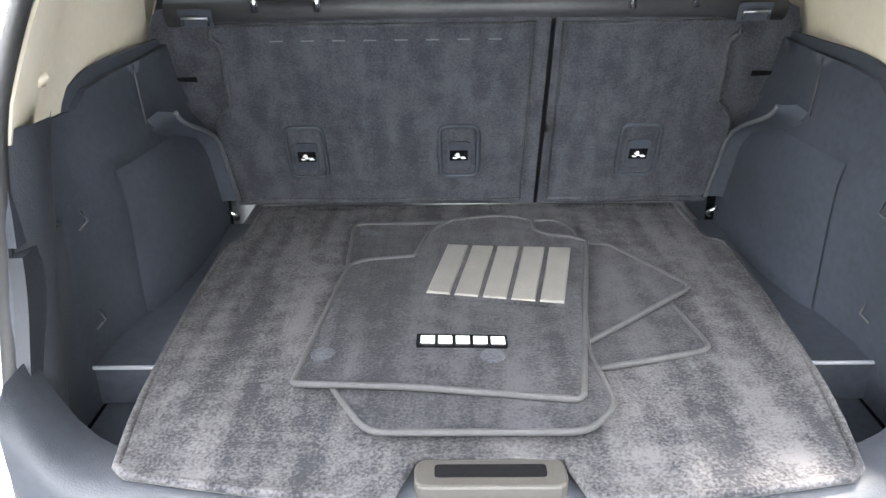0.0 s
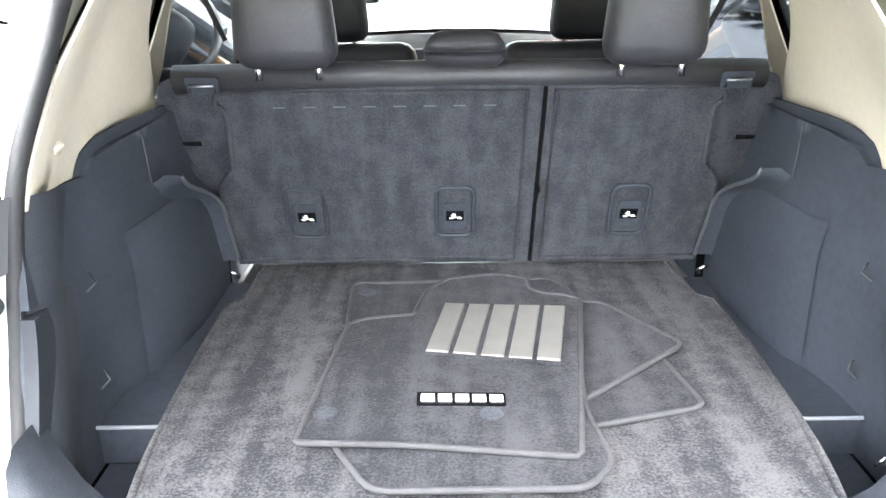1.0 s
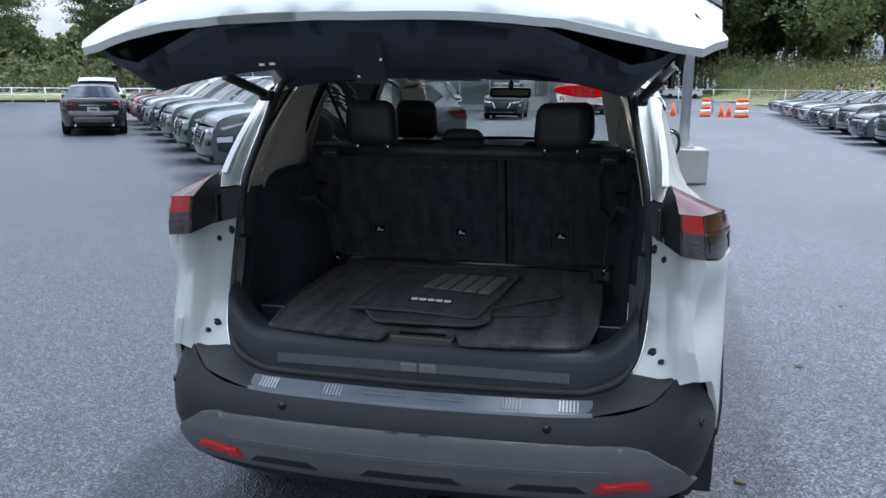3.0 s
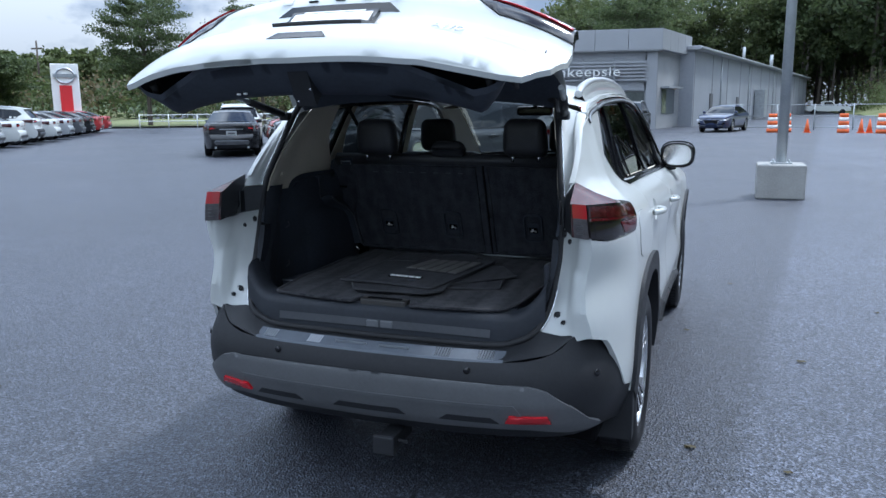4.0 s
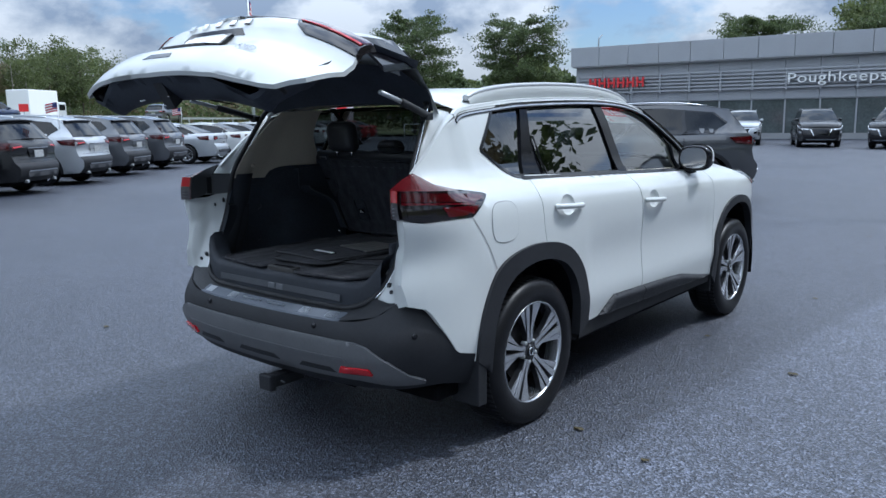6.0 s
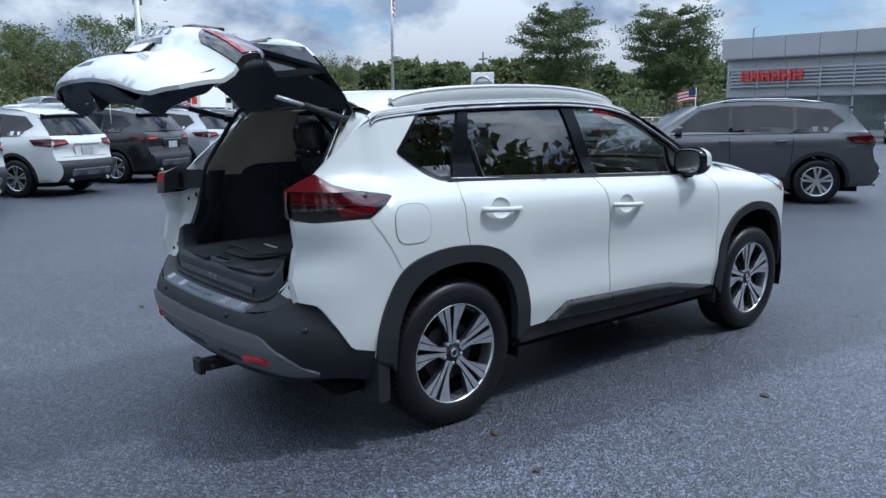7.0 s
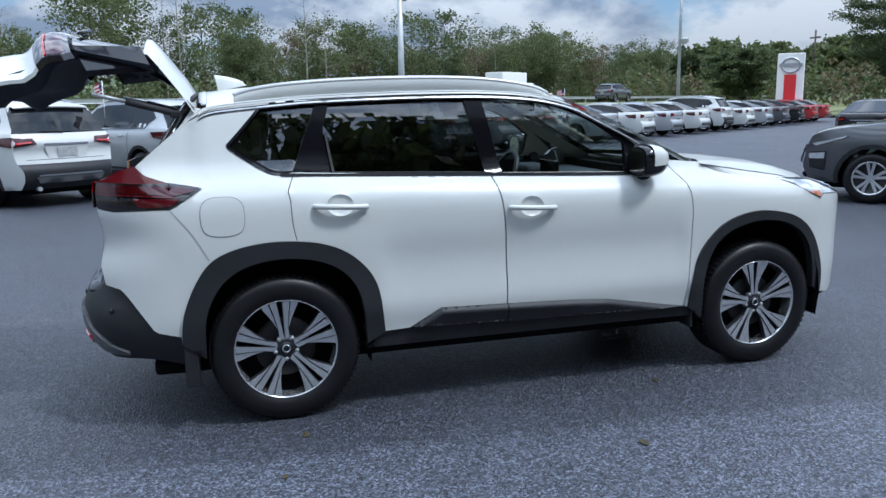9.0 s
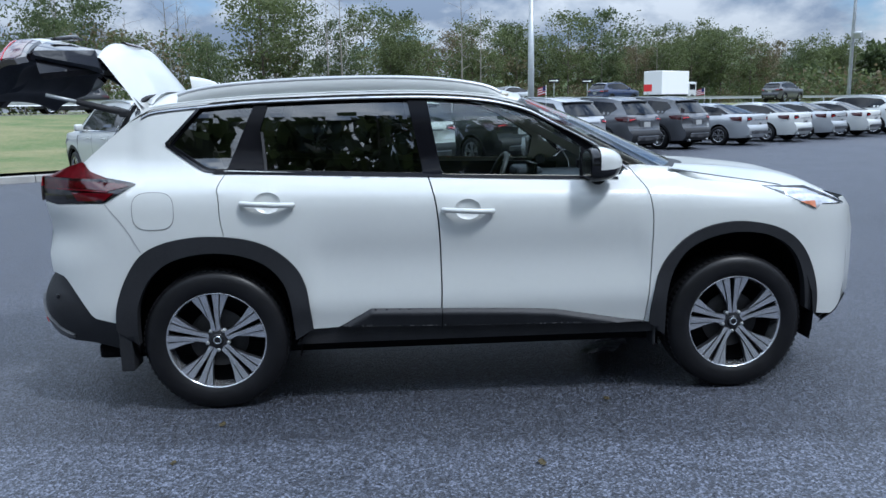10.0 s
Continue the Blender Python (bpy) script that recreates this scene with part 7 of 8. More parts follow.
# ---- lamp posts, flag pole, signs ----
def lamp_post(x, y, h, r, heads, label, base=None, z0=0.0):
    t = thing("street_lamp", label, "street lamp", "lot lamp posts", m=Matrix.Translation((x, y, z0)))
    tube("post", [(0, 0, 0), (0, 0, h * .5), (0, 0, h)], [r, r * .9, r * .7], GALV, t, n=10)
    for a, dz in heads:
        d = Vector((math.cos(a), math.sin(a), 0))
        tube("lamp_arm", [(0, 0, h + dz - .05), d * .45 + Vector((0, 0, h + dz))], .035, GALV, t, n=6)
        part("lamp_head", box_bm((-.2, -.14, -.06), (.2, .14, .06), .02, 2), GALV, t).matrix_local = Matrix.Translation(d * .65 + Vector((0, 0, h + dz - .02))) @ pose(0, 0, 0, 0, 18, math.degrees(a))
    return t


lp1 = lamp_post(2.0, 10.62, 8.2, .085, [(0.3, 0), (3.4, 0)], "galvanised lamp post on a square concrete footing")
part("footing", box_bm((-.37, -.37, 0), (.37, .37, .56), .025, 2), CONCRETE, lp1, "stained square concrete footing")
box("base_plate", (-.16, -.16, .56), (.16, .16, .585), GALV, lp1)
for dx in (-.12, .12):
    for dy in (-.12, .12):
        tube("anchor_bolt", [(dx, dy, .57), (dx, dy, .63)], .014, GALV, lp1, n=6)
lamp_post(-20.2, 5.6, 5.0, .11, [(1.2, 0), (4.4, 0), (2.8, -.05)], "grey lamp post with two flood lamps behind parked cars")
fp = thing("flag_pole", "pale flag pole with a flag and two flood lamps", "flag pole", m=Matrix.Translation((-34.5, 24.9, 0)))
tube("pole", [(0, 0, 0), (0, 0, 6), (0, 0, 8.5)], [.11, .08, .05], GALV, fp, n=10)
for a in (.4, 2.2):
    part("flood_lamp", box_bm((-.2, -.12, -.15), (.2, .12, .15), .04, 2), GALV, fp).matrix_local = Matrix.Translation((.3 * math.cos(a), .3 * math.sin(a), 4.75)) @ pose(0, 0, 0, 20, 0, math.degrees(a))
BLUE_CLOTH = material("blue_cloth", (.03, .04, .14), rough=.9, spread=.1, scale=8)
RED_CLOTH = material("red_cloth", (.45, .04, .05), rough=.9, spread=.1, scale=8)
WHITE_CLOTH = material("white_cloth", (.75, .74, .72), rough=.9, spread=.05, scale=8)


def flag(parent, m, w, h, droop=.35):
    """A striped flag with a dark canton, waving."""
    at = lambda u, v: m @ Vector((u * w, .06 * w * math.sin(u * 7 + v), v * h - droop * u * u * h))
    for k in range(7):
        rows = [[at(u, k / 7), at(u, (k + 1) / 7)] for u in np.linspace(0, 1, 7)]
        loft("flag_stripe", rows, RED_CLOTH if k % 2 == 0 else WHITE_CLOTH, parent)
    loft("flag_canton", [[at(u, .46) + m.to_3x3() @ Vector((0, o, 0)), at(u, 1.0) + m.to_3x3() @ Vector((0, o, 0))] for u in np.linspace(0, .4, 4) for o in (.012,)], BLUE_CLOTH, parent)
    loft("flag_canton", [[at(u, .46) + m.to_3x3() @ Vector((0, -.012, 0)), at(u, 1.0) + m.to_3x3() @ Vector((0, -.012, 0))] for u in np.linspace(0, .4, 4)], BLUE_CLOTH, parent)


flag(fp, Matrix.Translation((0, 0, 7.3)) @ pose(0, 0, 0, 0, 0, 130), .95, .95, .6)
for x, y, z in ((-4.25, 9.8, 1.56), (-12.6, 2.4, 1.62), (-15.0, 5.0, 1.62), (-9.6, -2.0, 1.62), (-20.0, 11.2, 1.6), (9.2, 20.6, 1.4), (9.9, 26.5, 1.4), (10.6, 32.4, 1.4)):
    f = thing("car_flag", "small striped flag clipped to a car window", "flag", "window flags", m=Matrix.Translation((x, y, z - .25)))
    tube("flag_stick", [(0, 0, 0), (0, 0, .62)], .008, WHITE_PLAIN, f, n=5)
    flag(f, Matrix.Translation((0, 0, .40)) @ pose(0, 0, 0, 0, 0, 210), .30, .2, .25)

# maker's pylon: white slab with a red panel and a plain ring
py = thing("pylon_sign", "white dealer pylon sign with a red panel", "sign", m=Matrix.Translation((-40.4, 37.3, .1)) @ pose(0, 0, 0, 0, 0, 46))
box("slab", (-.84, -.2, 0), (.84, .2, 4.4), WHITE_PLAIN, py, bevel=.04)
box("red_panel", (-.37, -.25, .9), (.37, -.21, 3.0), RED_PLAIN, py)
tube("emblem_ring", [(.55 * math.cos(a), -.25, 3.62 + .48 * math.sin(a)) for a in (2 * math.pi * i / 28 for i in range(28))], .065, STEEL, py, n=6, closed=True)
box("emblem_bar", (-.72, -.29, 3.52), (.72, -.23, 3.74), STEEL, py)


def road_sign(x, y, z, h, w, sh, face, label, arrow=False):
    t = thing("road_sign", label, "road sign", "road signs", m=Matrix.Translation((x, y, z)) @ pose(0, 0, 0, 0, 0, 60))
    tube("sign_post", [(0, 0, 0), (0, 0, h)], .035, GALV, t, n=6)
    box("sign_face", (-w / 2, -.06, h - sh), (w / 2, -.04, h), face, t)
    if arrow:
        prism("sign_arrow", [(-w * .42, h - sh * .62), (w * .2, h - sh * .62), (w * .2, h - sh * .8), (w * .44, h - sh * .5), (w * .2, h - sh * .2), (w * .2, h - sh * .38), (-w * .42, h - sh * .38)], lambda u, v, q: (u, -.06 - q, v), .002, .008, WHITE_PLAIN, t)
    return t


a = lot(38.0, 44.5, 0)
road_sign(a[0], a[1], 1.3, 2.2, .9, .32, CLAD, "black one-way arrow sign on a post", True)
a = lot(38.0, 48.5, 0)
road_sign(a[0], a[1], 1.3, 2.2, .9, .32, CLAD, "black one-way arrow sign on a post", True)
a = lot(37.5, 56, 0)
road_sign(a[0], a[1], 1.2, 1.9, .7, .6, RED_PLAIN, "red road sign on a post")
up = thing("utility_pole", "wooden utility pole behind the road", "utility pole", m=Matrix.Translation((-110, 100, 0)))
tube("pole", [(0, 0, 0), (0, 0, 13)], [.22, .14], BARK, up)
box("crossarm", (-1.2, -.1, 11.6), (1.2, .1, 11.85), BARK, up)

# ---- showroom and workshop ----
SB = Matrix.Translation((-3.1, 47.3, 0)) @ pose(0, 0, 0, 0, 0, math.degrees(math.atan2(2.5, 22.2)))
# reflections of sky and interior are put into this paler, mottled base colour
SHOP_GLASS = material("shop_glass", (0.085, 0.10, 0.10), rough=0.06, spread=0.35, scale=0.5, spec=0.6)
sh = thing("showroom", "grey metal-panelled car showroom with glass front", "building", m=SB)
box("wall", (-22.2, .75, 0), (-.4, 16, 4.9), PANEL_DARK, sh)
box("roof", (-22.3, .3, 5.9), (-.1, 16, 6.0), PANEL_DARK, sh)
fas = new("fascia")
fas.parent = sh
for k in range(11):
    box("fascia_panel", (-22.4 + k * 2.036, 0, 4.86), (-22.4 + (k + 1) * 2.036 - .025, .3, 6.12), PANEL, fas, bevel=.01)
side_m = Matrix.Rotation(radians(-16.5), 4, "Z")
for k in range(4):
    p = box("fascia_panel", (-.3, k * 1.9 + .02, 4.86), (0, (k + 1) * 1.9 - .02, 6.12), PANEL, fas, bevel=.01)
    p.matrix_local = side_m
box("fascia_soffit", (-22.3, .02, 4.79), (-.05, 2.0, 4.85), PANEL_DARK, sh)
sc = new("sign_screen")
sc.parent = sh
for k in range(6):
    box("slat", (-22.0, .22, 3.02 + k * .215), (-.85, .32, 3.12 + k * .215), PANEL, sc)
for k in range(12):
    box("screen_post", (-22.0 + k * 1.91, .18, 2.92), (-21.9 + k * 1.91, .34, 4.22), PANEL, sc)
box("screen_post", (-.95, .18, 2.92), (-.85, .34, 4.22), PANEL, sc)
for k in range(11):
    box("wall_panel", (-22.2 + k * 1.93, .50, 2.42), (-22.2 + (k + 1) * 1.93 - .025, .72, 4.79), PANEL, sh)
for k in range(11):
    wd = box("shop_window", (-22.1 + k * 1.93, .60, .35), (-22.1 + (k + 1) * 1.93 - .09, .66, 2.36), SHOP_GLASS, sh)
    box("window_frame", (-22.1 + (k + 1) * 1.93 - .09, .54, .3), (-22.1 + (k + 1) * 1.93, .68, 2.41), PANEL, wd)
    box("window_frame", (-22.1 + k * 1.93, .56, 2.36), (-22.1 + (k + 1) * 1.93 - .09, .68, 2.415), PANEL, wd)
box("plinth", (-22.2, .48, 0), (-.9, .72, .34), PANEL_DARK, sh)
box("corner_pier", (-.9, .36, 0), (-.25, .8, 4.78), PANEL, sh, bevel=.02)
words = Matrix.Translation((-5.5, .10, 3.56)) @ pose(0, 0, 0, 90, 0, 0) @ Matrix.Diagonal((1.22, 1, 1, 1))
lettering("sign_letters", "Poughkeepsie", .82, words, WHITE_PLAIN, sh, "white raised letters, Poughkeepsie", depth=.06, spacing=1.1)
for k in range(6):
    for a, b, c, d in ((0, .12, 3.38, 4.02), (.38, .50, 3.38, 4.02), (.12, .38, 3.62, 3.76)):
        box("brand_bar", (-21.05 + k * .66 + a, .02, c), (-21.05 + k * .66 + b, .14, d), RED_PLAIN, sh, "red sign bar")
tube("roof_vent", [(-20.9, 1.2, 5.9), (-20.9, 1.2, 6.75), (-20.65, 1.2, 7.0)], .05, GALV, sh, n=6)
# side of the showroom with its window, set at the workshop's angle
for nm, lo, hi, mt in (("side_wall", (-.75, .75, 0), (-.45, 7.4, 4.86), PANEL_DARK), ("side_window", (-.46, 1.9, .95), (-.41, 5.0, 2.5), SHOP_GLASS), ("side_canopy", (-.46, 1.6, 2.55), (.1, 5.3, 2.68), PANEL)):
    box(nm, lo, hi, mt, sh).matrix_local = side_m
# the long workshop behind, its eave running away from the lot
WB = Matrix.Translation((-1.5, 53.5, 0)) @ pose(0, 0, 0, 0, 0, -math.degrees(math.atan2(.168, 1)))
RIBBED = material("ribbed_metal_wall", (0.33, 0.345, 0.375), rough=0.5, metal=0.2, spread=0.09, scale=0.35)
wk = thing("workshop", "long low grey workshop with a sloping roof edge", "building", m=WB)
box("wall", (-18, 0, 0), (0, 78, 5.15), RIBBED, wk)
for k in range(13):
    box("wall_rib", (0, .2 + k * 6.1, 0), (.035, .26 + k * 6.1, 5.1), PANEL_DARK, wk)
part("roof_edge", box_bm((-18.2, -.3, 5.15), (.45, 78.3, 5.42), .03), PANEL, wk)
part("gutter", box_bm((.45, -.3, 5.22), (.58, 78.3, 5.36), .02), GALV, wk)
for y in (9.5, 23.0, 40.0):
    tube("downpipe", [(.08, y, .1), (.08, y, 5.2)], .05, GALV, wk, n=6)
for y, h in ((5.6, 2.3), (17.0, 2.1), (34.0, 2.1)):
    d = box("service_door", (.0, y, 0), (.07, y + 1.0, h), SKID, wk)
    box("door_handle", (.07, y + .85, 1.0), (.10, y + .92, 1.1), STEEL, d)
for y, h in ((13.0, 1.5), (27.0, 2.9)):
    box("vent_unit", (.05, y, .2), (1.0, y + 1.6, h), GALV, wk, bevel=.04)
tube("roof_flue", [(-1.0, 26, 5.4), (-1.0, 26, 6.9)], .14, GALV, wk, n=8)
tube("roof_flue", [(-1.6, 50, 5.4), (-1.6, 50, 7.4)], .2, GALV, wk, n=8)

# barrier: barrels, cones, a low fence
for k, (x, y) in enumerate(((3.2, 42.6), (3.9, 43.0), (6.6, 42.2), (8.3, 41.6), (8.6, 42.4))):
    b = thing("traffic_barrel", "orange and white striped traffic barrel", "traffic barrel", "road-work barrels", m=Matrix.Translation((x, y, 0)))
    for j in range(5):
        r0, r1 = .29 - .018 * j, .29 - .018 * (j + 1)
        rows = [[(r * math.cos(a), r * math.sin(a), z) for a in (2 * math.pi * i / 20 for i in range(20))] for r, z in ((r0, .20 * j), (r0 - .004, .20 * j + .195))]
        loft("barrel_band", rows, ORANGE if j % 2 == 0 else WHITE_PLAIN, b, closed=True, cap=True)
for x, y in ((4.9, 42.4), (7.4, 42.0), (7.8, 42.1)):
    c = thing("traffic_cone", "orange rubber traffic cone by the barrels", "traffic cone", "road-work cones", m=Matrix.Translation((x, y, 0)))
    loft("cone", [[(r * math.cos(a), r * math.sin(a), z) for a in (2 * math.pi * i / 16 for i in range(16))] for r, z in ((.15, .03), (.09, .35), (.03, .71))], ORANGE, c, closed=True, cap=True)
    box("cone_base", (-.19, -.19, 0), (.19, .19, .035), ORANGE, c)
pu = thing("pickup_truck", "white pickup truck parked on the drive behind the barrels", "pickup truck", m=Matrix.Translation((13.3, 117, 0)))
prism("body", [(-2.75, .55), (-2.75, 1.12), (-2.70, 1.16), (-.62, 1.16), (.95, 1.14), (1.7, 1.10), (2.55, 1.02), (2.74, .88), (2.76, .48), (2.2, .42), (-2.2, .42)], lambda u, v, h: (u, h, v), -.95, .95, WHITE, pu)
prism("cab", [(-.78, 1.14), (-.66, 1.70), (-.55, 1.78), (.28, 1.80), (.42, 1.74), (1.02, 1.14)], lambda u, v, h: (u, h, v), -.80, .80, WHITE, pu)
prism("side_window", [(-.62, 1.20), (-.54, 1.64), (.30, 1.66), (.80, 1.20)], lambda u, v, h: (u, h, v), -.812, -.804, WINDOW, pu)
prism("bed_opening", [(-2.6, -.80), (-2.6, .80), (-.85, .80), (-.85, -.80)], lambda u, v, h: (u, v, h), 1.161, 1.166, DARK, pu)
for x in (-1.75, 1.75):
    for y in (-.93, .73):
        loft("wheel", [[(x + r * math.cos(a), y + d, .38 + r * math.sin(a)) for a in (2 * math.pi * i / 20 for i in range(20))] for r, d in ((.30, -.03), (.38, .0), (.38, .2), (.30, .23))], TYRE, pu, closed=True, cap=True)
fe = thing("chain_fence", "low galvanised chain fence behind the barrels", "fence")
for k in range(16):
    x = 1.6 + k * 2.0
    tube("fence_post", [(x, 47.0 - .1 * k, 0), (x, 47.0 - .1 * k, 1.5)], .035, GALV, fe, n=6)
for z in (.15, .8, 1.45):
    tube("fence_rail", [(1.6, 47.0, z), (31.6, 45.5, z)], .02, GALV, fe, n=5)
fe2 = thing("pipe_fence", "white pipe fence at the lot's end", "fence")
for k in range(10):
    a = lot(8 - k * 2.2, 63.5, 0)
    tube("fence_post", [a, (a[0], a[1], 1.1)], .05, WHITE_PLAIN, fe2, n=6)
for z in (.55, 1.05):
    tube("fence_rail", [lot(8, 63.5, z), lot(-12, 63.5, z)], .04, WHITE_PLAIN, fe2, n=6)


# ---- trees ----
rng = np.random.default_rng(7)


def grow(h, spread, trunk, levels, seed, tiers=False):
    """Branch lines of a tree: (points, radii), and the tips that carry leaves."""
    g = np.random.default_rng(seed)
    lines, tips = [], []
    n = 9
    sway = np.cumsum(g.normal(0, .02 * h / n, (n, 2)), axis=0)
    stem = [Vector((sway[i][0], sway[i][1], h * i / (n - 1) * .93)) for i in range(n)]
    lines.append((stem, [trunk * (1 - .85 * i / (n - 1)) for i in range(n)]))
    for k in range(levels):
        f = .26 + .72 * (k / levels) ** .9
        i = min(n - 2, int(f * (n - 1)))
        b = stem[i].lerp(stem[i + 1], f * (n - 1) - i)
        a = k * 2.4 + g.uniform(-.4, .4)
        ln = spread * (math.sin(math.pi * min(1, (1 - f) * 1.15 + .12)) ** .7) * g.uniform(.75, 1.1)
        up = g.uniform(.15, .5) if tiers else g.uniform(.35, .9)
        d = Vector((math.cos(a), math.sin(a), up)).normalized()
        pts = [b + d * ln * q + Vector((0, 0, -.10 * ln * q * q)) + Vector(g.normal(0, .03 * ln, 3)) * q for q in (0, .3, .6, 1)]
        r = trunk * .42 * (1 - f * .6)
        lines.append((pts, [r, r * .7, r * .45, r * .15]))
        tips += [(pts[j].lerp(pts[j + 1], q), ln * .30) for j in (0, 1, 2) for q in ((.7,) if j == 0 else (.2, .6, 1.0))]
        for m in range(3):
            q = g.uniform(.35, .9)
            c = pts[0].lerp(pts[3], q)
            e = c + (d + Vector(g.normal(0, .55, 3))).normalized() * ln * .38
            lines.append(([c, c.lerp(e, .5), e], [r * .35, r * .22, r * .08]))
            tips += [(e, ln * .24), (c.lerp(e, .5), ln * .2)]
    tips.append((stem[-1], spread * .25))
    return lines, tips


def leaf_arrays(tips, per, size, seed, flat=.6):
    g = np.random.default_rng(seed)
    c = np.repeat(np.array([tuple(t[0]) for t in tips]), per, axis=0)
    r = np.repeat(np.array([t[1] for t in tips]), per)[:, None]
    off = g.normal(0, 1, c.shape)
    off *= (g.uniform(0, 1, (len(c), 1)) ** .4) / np.linalg.norm(off, axis=1, keepdims=True)
    off[:, 2] *= flat
    c = c + off * r * 1.25
    u = g.normal(0, 1, c.shape)
    u /= np.linalg.norm(u, axis=1, keepdims=True)
    w = np.cross(u, g.normal(0, 1, c.shape))
    w /= np.linalg.norm(w, axis=1, keepdims=True)
    s = size * g.uniform(.6, 1.4, (len(c), 1))
    v = np.stack([c - u * s, c + w * s * .55, c + u * s, c - w * s * .55], axis=1).reshape(-1, 3)
    f = np.arange(len(v)).reshape(-1, 4)
    return v, f


def limb_arrays(lines, n=6):
    vs, fs = [], []
    for pts, rad in lines:
        rows = tube_rows(pts, rad, n)
        o = len(vs)
        for r in rows:
            vs += [tuple(p) for p in r]
        for i in range(len(rows) - 1):
            for j in range(n):
                fs.append((o + i * n + j, o + i * n + (j + 1) % n, o + (i + 1) * n + (j + 1) % n, o + (i + 1) * n + j))
    return np.array(vs), np.array(fs)


def mesh_of(name, v, f, mat, parent=None):
    me = bpy.data.meshes.new(name)
    me.vertices.add(len(v))
    me.vertices.foreach_set("co", np.asarray(v, dtype=np.float32).ravel())
    me.loops.add(f.size)
    me.loops.foreach_set("vertex_index", f.astype(np.int32).ravel())
    me.polygons.add(len(f))
    me.polygons.foreach_set("loop_start", np.arange(0, f.size, f.shape[1], dtype=np.int32))
    me.update(calc_edges=True)
    me.materials.append(mat)
    ob = new(name, me)
    if parent is not None:
        ob.parent = parent
    return ob


def big_tree(x, y, h, spread, seed, leaf, label, per=62, size=.09, levels=40):
    t = thing("tree", label, "tree", "lot trees", m=Matrix.Translation((x, y, .1)) @ pose(0, 0, 0, 0, 0, seed * 37))
    lines, tips = grow(h, spread, h * .020, levels, seed, True)
    v, f = limb_arrays(lines)
    mesh_of("trunk", v, f, BARK, t)
    v, f = leaf_arrays([(p, r * .72) for p, r in tips], per, size, seed + 1, .38)
    mesh_of("crown", v, f, leaf, t)


big_tree(-45.6, 51.1, 10.9, 4.3, 3, LEAF_DARK, "broad green tree with layered limbs on the verge")
big_tree(-38.0, 56.9, 10.4, 4.2, 5, LEAF_DARK, "rounded green tree on the verge")
big_tree(-26.0, 86.0, 12.2, 5.2, 8, LEAF_DARK, "green tree showing above the showroom roof", 80, .11)
big_tree(-9.0, 84.0, 13.4, 5.5, 9, LEAF_DARK, "dark green tree behind the showroom", 80, .11)
big_tree(-56.0, 45.0, 6.0, 3.2, 12, LEAF_DARK, "small dark tree beside the pylon", 40, .13, 30)


def wood(name, spots, label, seed, h_lo, h_hi, bare_share=.12, per=9, size=.30, mats=(LEAF, LEAF_DARK, LEAF_DRY), mix=(.62, .32, .06), pale=.4):
    """Many trees as one stand: shared shapes, turned and scaled, joined by material."""
    g = np.random.default_rng(seed)
    shapes = []
    for k in range(7):
        lines, tips = grow(10, 3.2, .13, 16, seed * 10 + k)
        shapes.append((limb_arrays(lines, 3), leaf_arrays(tips, per, size, seed + k, .8)))
    bare = [limb_arrays(grow(10, 2.4, .10, 12, seed * 10 + 50 + k)[0], 3) for k in range(3)]
    out = {m.name: ([], [], 0) for m in (*mats, BARK, BARK_PALE)}
    store = {m.name: m for m in (*mats, BARK, BARK_PALE)}
    acc = {k: [[], [], 0] for k in out}

    def put(key, v, f, s, a, at):
        c, sn = math.cos(a), math.sin(a)
        q = v * s
        q = np.stack([q[:, 0] * c - q[:, 1] * sn + at[0], q[:, 0] * sn + q[:, 1] * c + at[1], q[:, 2] + at[2]], axis=1)
        acc[key][0].append(q)
        acc[key][1].append(f + acc[key][2])
        acc[key][2] += len(q)

    for at in spots:
        s, a = g.uniform(h_lo, h_hi) / 10, g.uniform(0, 6.28)
        if g.uniform() < bare_share:
            v, f = bare[g.integers(3)]
            put("pale_bark", v, f, s * 1.08, a, at)
            continue
        (lv, lf_), (fv, ff) = shapes[g.integers(7)]
        wide = np.array((g.uniform(.85, 1.25),) * 2 + (1,))
        put("pale_bark" if g.uniform() < pale else "bark", lv * wide, lf_, s, a, at)
        put(mats[g.choice(3, p=mix)].name, fv * wide, ff, s, a, at)
    root = thing(name, label, "woods", kind="stuff")
    for key, (v, f, _) in acc.items():
        if v:
            mesh_of("crowns" if "leaves" in key else "trunks", np.concatenate(v), np.concatenate(f), store[key], root)


def brush(name, spots, label, seed, size=.30, per=60, r=1.5):
    order = np.random.default_rng(seed + 90).permutation(len(spots))
    v, f = leaf_arrays([(Vector(spots[i]), r) for i in order], per, size, seed, .7)
    k = len(f) // 4 * 2
    root = thing(name, label, "bushes", kind="stuff")
    mesh_of("leaves", v[:k * 4], f[:k], LEAF, root)
    mesh_of("leaves", v[k * 4:k * 6], f[:k // 2], LEAF_DRY, root)
    mesh_of("leaves", v[k * 6 - (k % 2) * 2:][:((len(v) - k * 6) // 4) * 4], f[:(len(v) - k * 6) // 4], LEAF_DARK, root)


spots = [lot(54 + 22 * rng.uniform() ** 1.3, s + rng.uniform(-1.5, 1.5), 1.2) for s in np.arange(-75, 190, .9)]
wood("woods", spots, "mixed early-autumn woods beyond the road", 2, 5.0, 11.5, .42, per=15, size=.125)
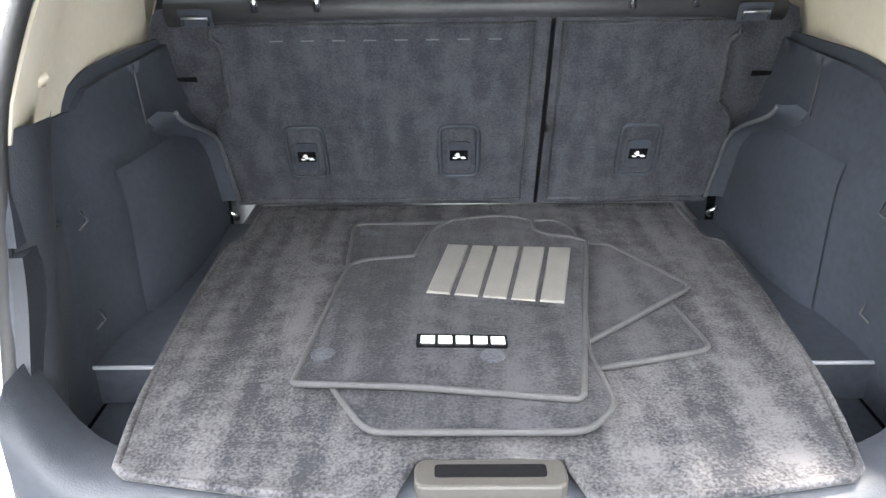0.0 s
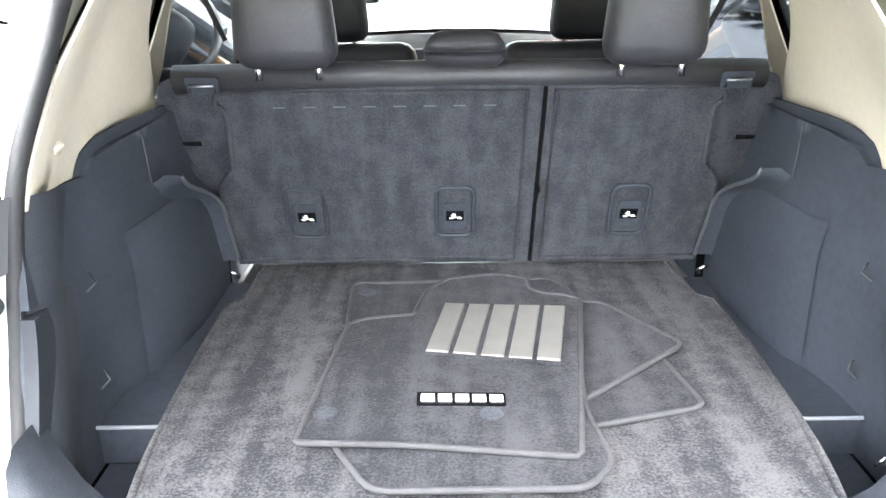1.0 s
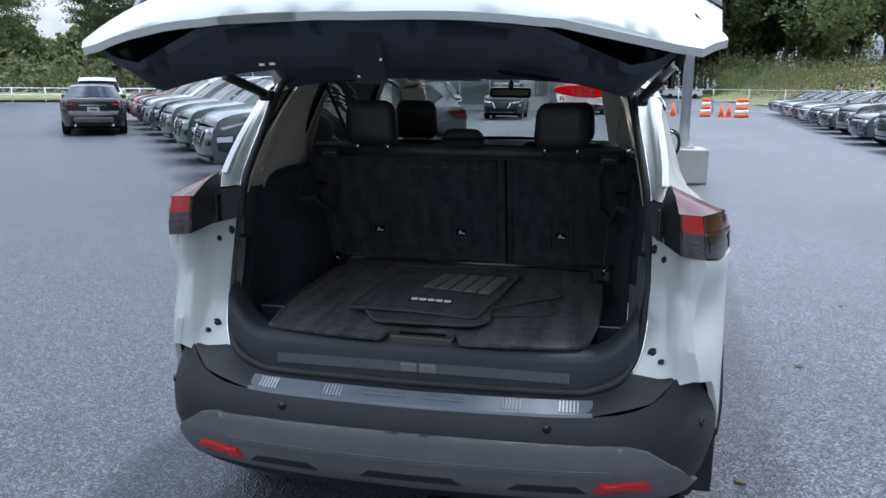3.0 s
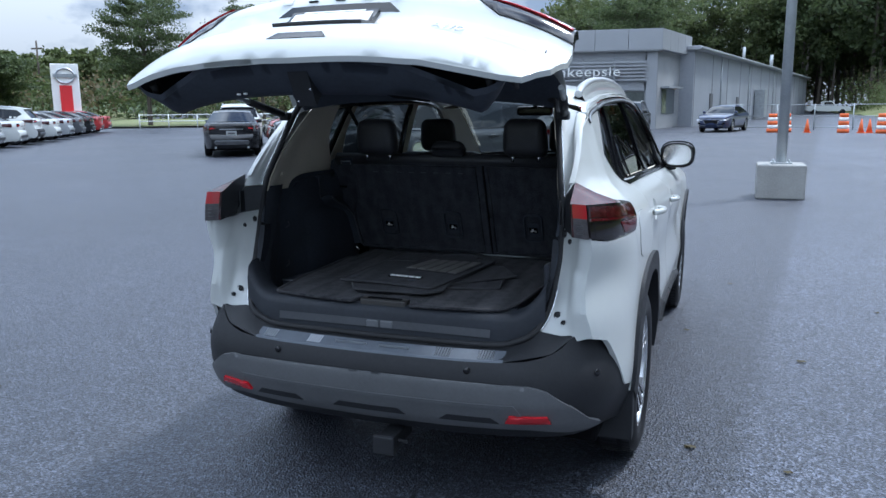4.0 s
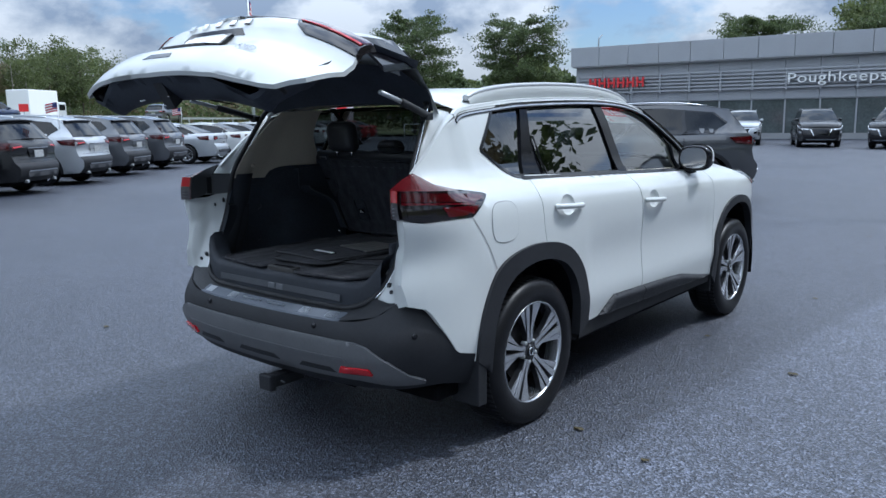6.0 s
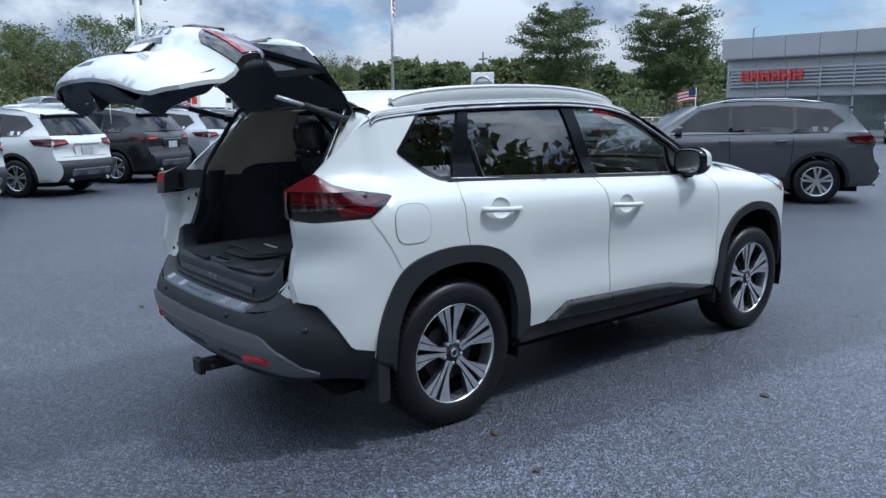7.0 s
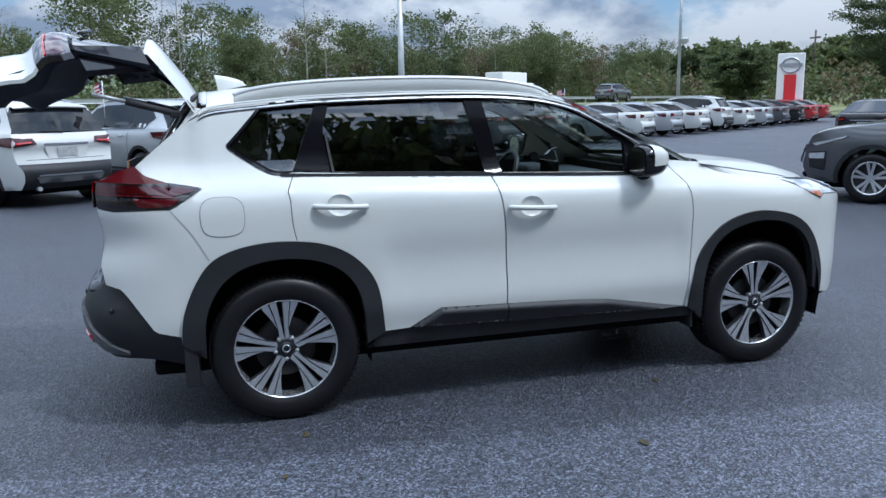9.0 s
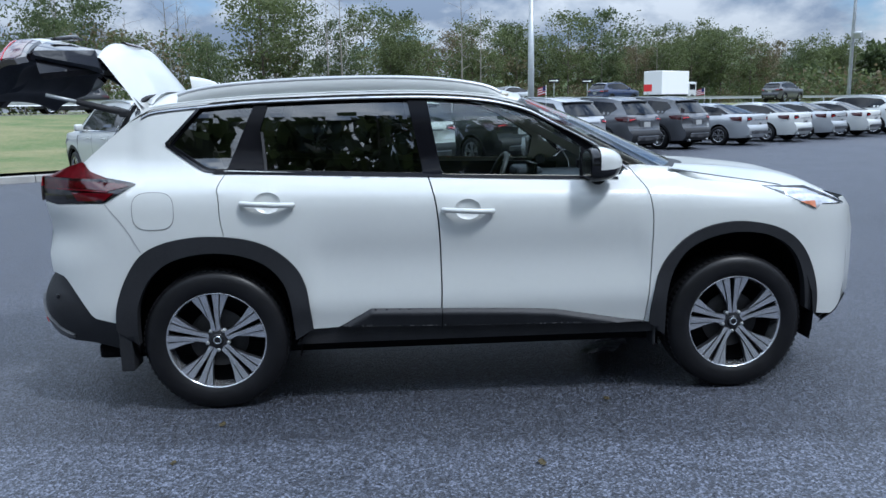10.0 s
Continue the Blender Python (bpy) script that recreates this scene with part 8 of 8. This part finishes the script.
brush("bushes", [lot(52.5 + rng.uniform(0, 6), s, 1.6 + rng.uniform(0, 1.6)) for s in np.arange(-75, 190, .8)], "low green brush below the woods", 4, .13, 170)
# far wooded ridge
rows = []
for a in np.linspace(5, 100, 60):
    d = Vector((-math.sin(radians(a)), math.cos(radians(a)), 0))
    hgt = 19 + 4 * math.sin(a * .11) + 2.5 * math.sin(a * .37 + 1) + .9 * math.sin(a * 1.7) if a < 75 else 14
    rows.append([tuple(d * r + Vector((0, 0, z))) for r, z in ((210, 0), (240, hgt * .30), (270, hgt * .62), (320, hgt * .92), (380, hgt), (420, hgt * .8))])
RIDGE = material("far_woods", (0.028, 0.05, 0.02), rough=.95, color2=(0.10, 0.13, 0.05), scale=.05, bump=2.0, bump_scale=.12)
tagged(loft("ridge", rows, RIDGE), "far wooded ridge", "hill", kind="structure")
rs = []
for a in np.arange(14, 60, .55):
    for k in range(2):
        r = rng.uniform(130, 260)
        rs.append((-r * math.sin(radians(a)) , r * math.cos(radians(a)), max(0, (r - 210) * .12)))
wood("woods", rs, "distant green woods below the ridge", 6, 8, 13, .05, per=7, size=.42, mix=(.6, .35, .05))
# tall woods on the bank to the right and behind the workshop
rs = [(rng.uniform(26, 60), rng.uniform(5, 125)) for _ in range(70)] + [(rng.uniform(19, 28), rng.uniform(-30, 28)) for _ in range(45)]
wood("woods", [(x, y, 1.2 + max(0, (x - 18) * .14)) for x, y in rs], "tall dark woods on the bank", 11, 11, 18, .12, per=5, size=.27, mix=(.25, .68, .07))
rs = [(rng.uniform(13, 48), rng.uniform(128, 160)) for _ in range(46)]
wood("woods", [(x, y, 1.2 + max(0, (x - 18) * .10)) for x, y in rs], "tall dark woods closing the drive", 12, 19, 27, 0, per=14, size=.15, mix=(.22, .76, .02), pale=0)
rs = [(rng.uniform(-34, 13), rng.uniform(136, 160)) for _ in range(40)]
wood("woods", [(x, y, 1.2) for x, y in rs], "lighter green trees behind the workshop", 13, 14, 22, 0, per=14, size=.16, mix=(.70, .20, .10), pale=.1)
rows = [[(x, y, z + .3 * math.sin(y * .4 + x)) for x, z in ((15.5, .02), (18, .5), (24, 2.2), (34, 4.0), (60, 7), (160, 12))] for y in range(-40, 150, 8)]
tagged(loft("wooded_bank", rows, GRASS), "rough grassy bank below the woods", "bank", kind="structure")
brush("bushes", [(rng.uniform(18, 28), y, 1.2 + rng.uniform(0, 2.0)) for y in np.arange(-5, 120, .8)], "rough brush on the bank", 14, .085, 420)

brush("bushes", [(rng.uniform(17, 50), rng.uniform(118, 132), 1.6 + rng.uniform(0, 3.6)) for _ in range(170)], "dense undergrowth below the tall woods", 17, .17, 120, 2.6)
brush("bushes", [(rng.uniform(6, 52), rng.uniform(160, 170), 2 + 13 * rng.uniform()) for _ in range(300)], "dark undergrowth deep in the tall woods", 23, .34, 110, 3.4)
brush("bushes", [(-r * math.sin(radians(a)), r * math.cos(radians(a)), 1 + rng.uniform(0, 4.0)) for a in np.arange(14, 62, .3) for r in (rng.uniform(118, 130),)], "undergrowth at the foot of the far woods", 19, .34, 90, 3.0)
brush("bushes", [lot(57 + rng.uniform(0, 9), s, 1.8 + 5.0 * rng.uniform()) for s in np.arange(-75, 190, .28)], "tangled undergrowth between the trunks", 21, .165, 100, 1.9)

# ---- small litter on the asphalt ----
for k, (x, y) in enumerate(((1.525, -.08), (1.27, 3.58), (1.69, 1.51), (1.0, 1.99), (1.12, .05), (2.3, 2.9), (.9, 7.4), (-2.6, -.4))):
    s = .022 + .012 * ((k * 7) % 5) / 5
    bm = bmesh.new()
    vs = [bm.verts.new((x + s * math.cos(a + k), y + s * .6 * math.sin(a + k), .004 + .008 * abs(math.sin(a * 2)))) for a in (2 * math.pi * i / 7 for i in range(7))]
    bm.faces.new(vs)
    bmesh.ops.solidify(bm, geom=bm.faces[:], thickness=.002)
    tagged(part("fallen_leaf", bm, LEAF_DRY), "small dry leaf lying on the asphalt", "leaf", "fallen leaves")

# crumpled clear film lying under the car
sc_ = np.random.default_rng(31)
film = bmesh.new()
grid = [[film.verts.new((.28 - .46 * i / 9 + sc_.normal(0, .02), 2.02 + .38 * i / 9 + .05 * j + sc_.normal(0, .02), .006 + abs(sc_.normal(0, .018)))) for j in range(5)] for i in range(10)]
for i in range(9):
    for j in range(4):
        if sc_.uniform() > .25:
            film.faces.new((grid[i][j], grid[i + 1][j], grid[i + 1][j + 1], grid[i][j + 1]))
bmesh.ops.delete(film, geom=[v for v in film.verts if not v.link_faces], context="VERTS")
tagged(part("plastic_film", film, material("grey_film", (0.42, 0.44, 0.46), rough=.15, spread=.6, scale=18)), "scrap of crumpled pale plastic film under the car", "litter")
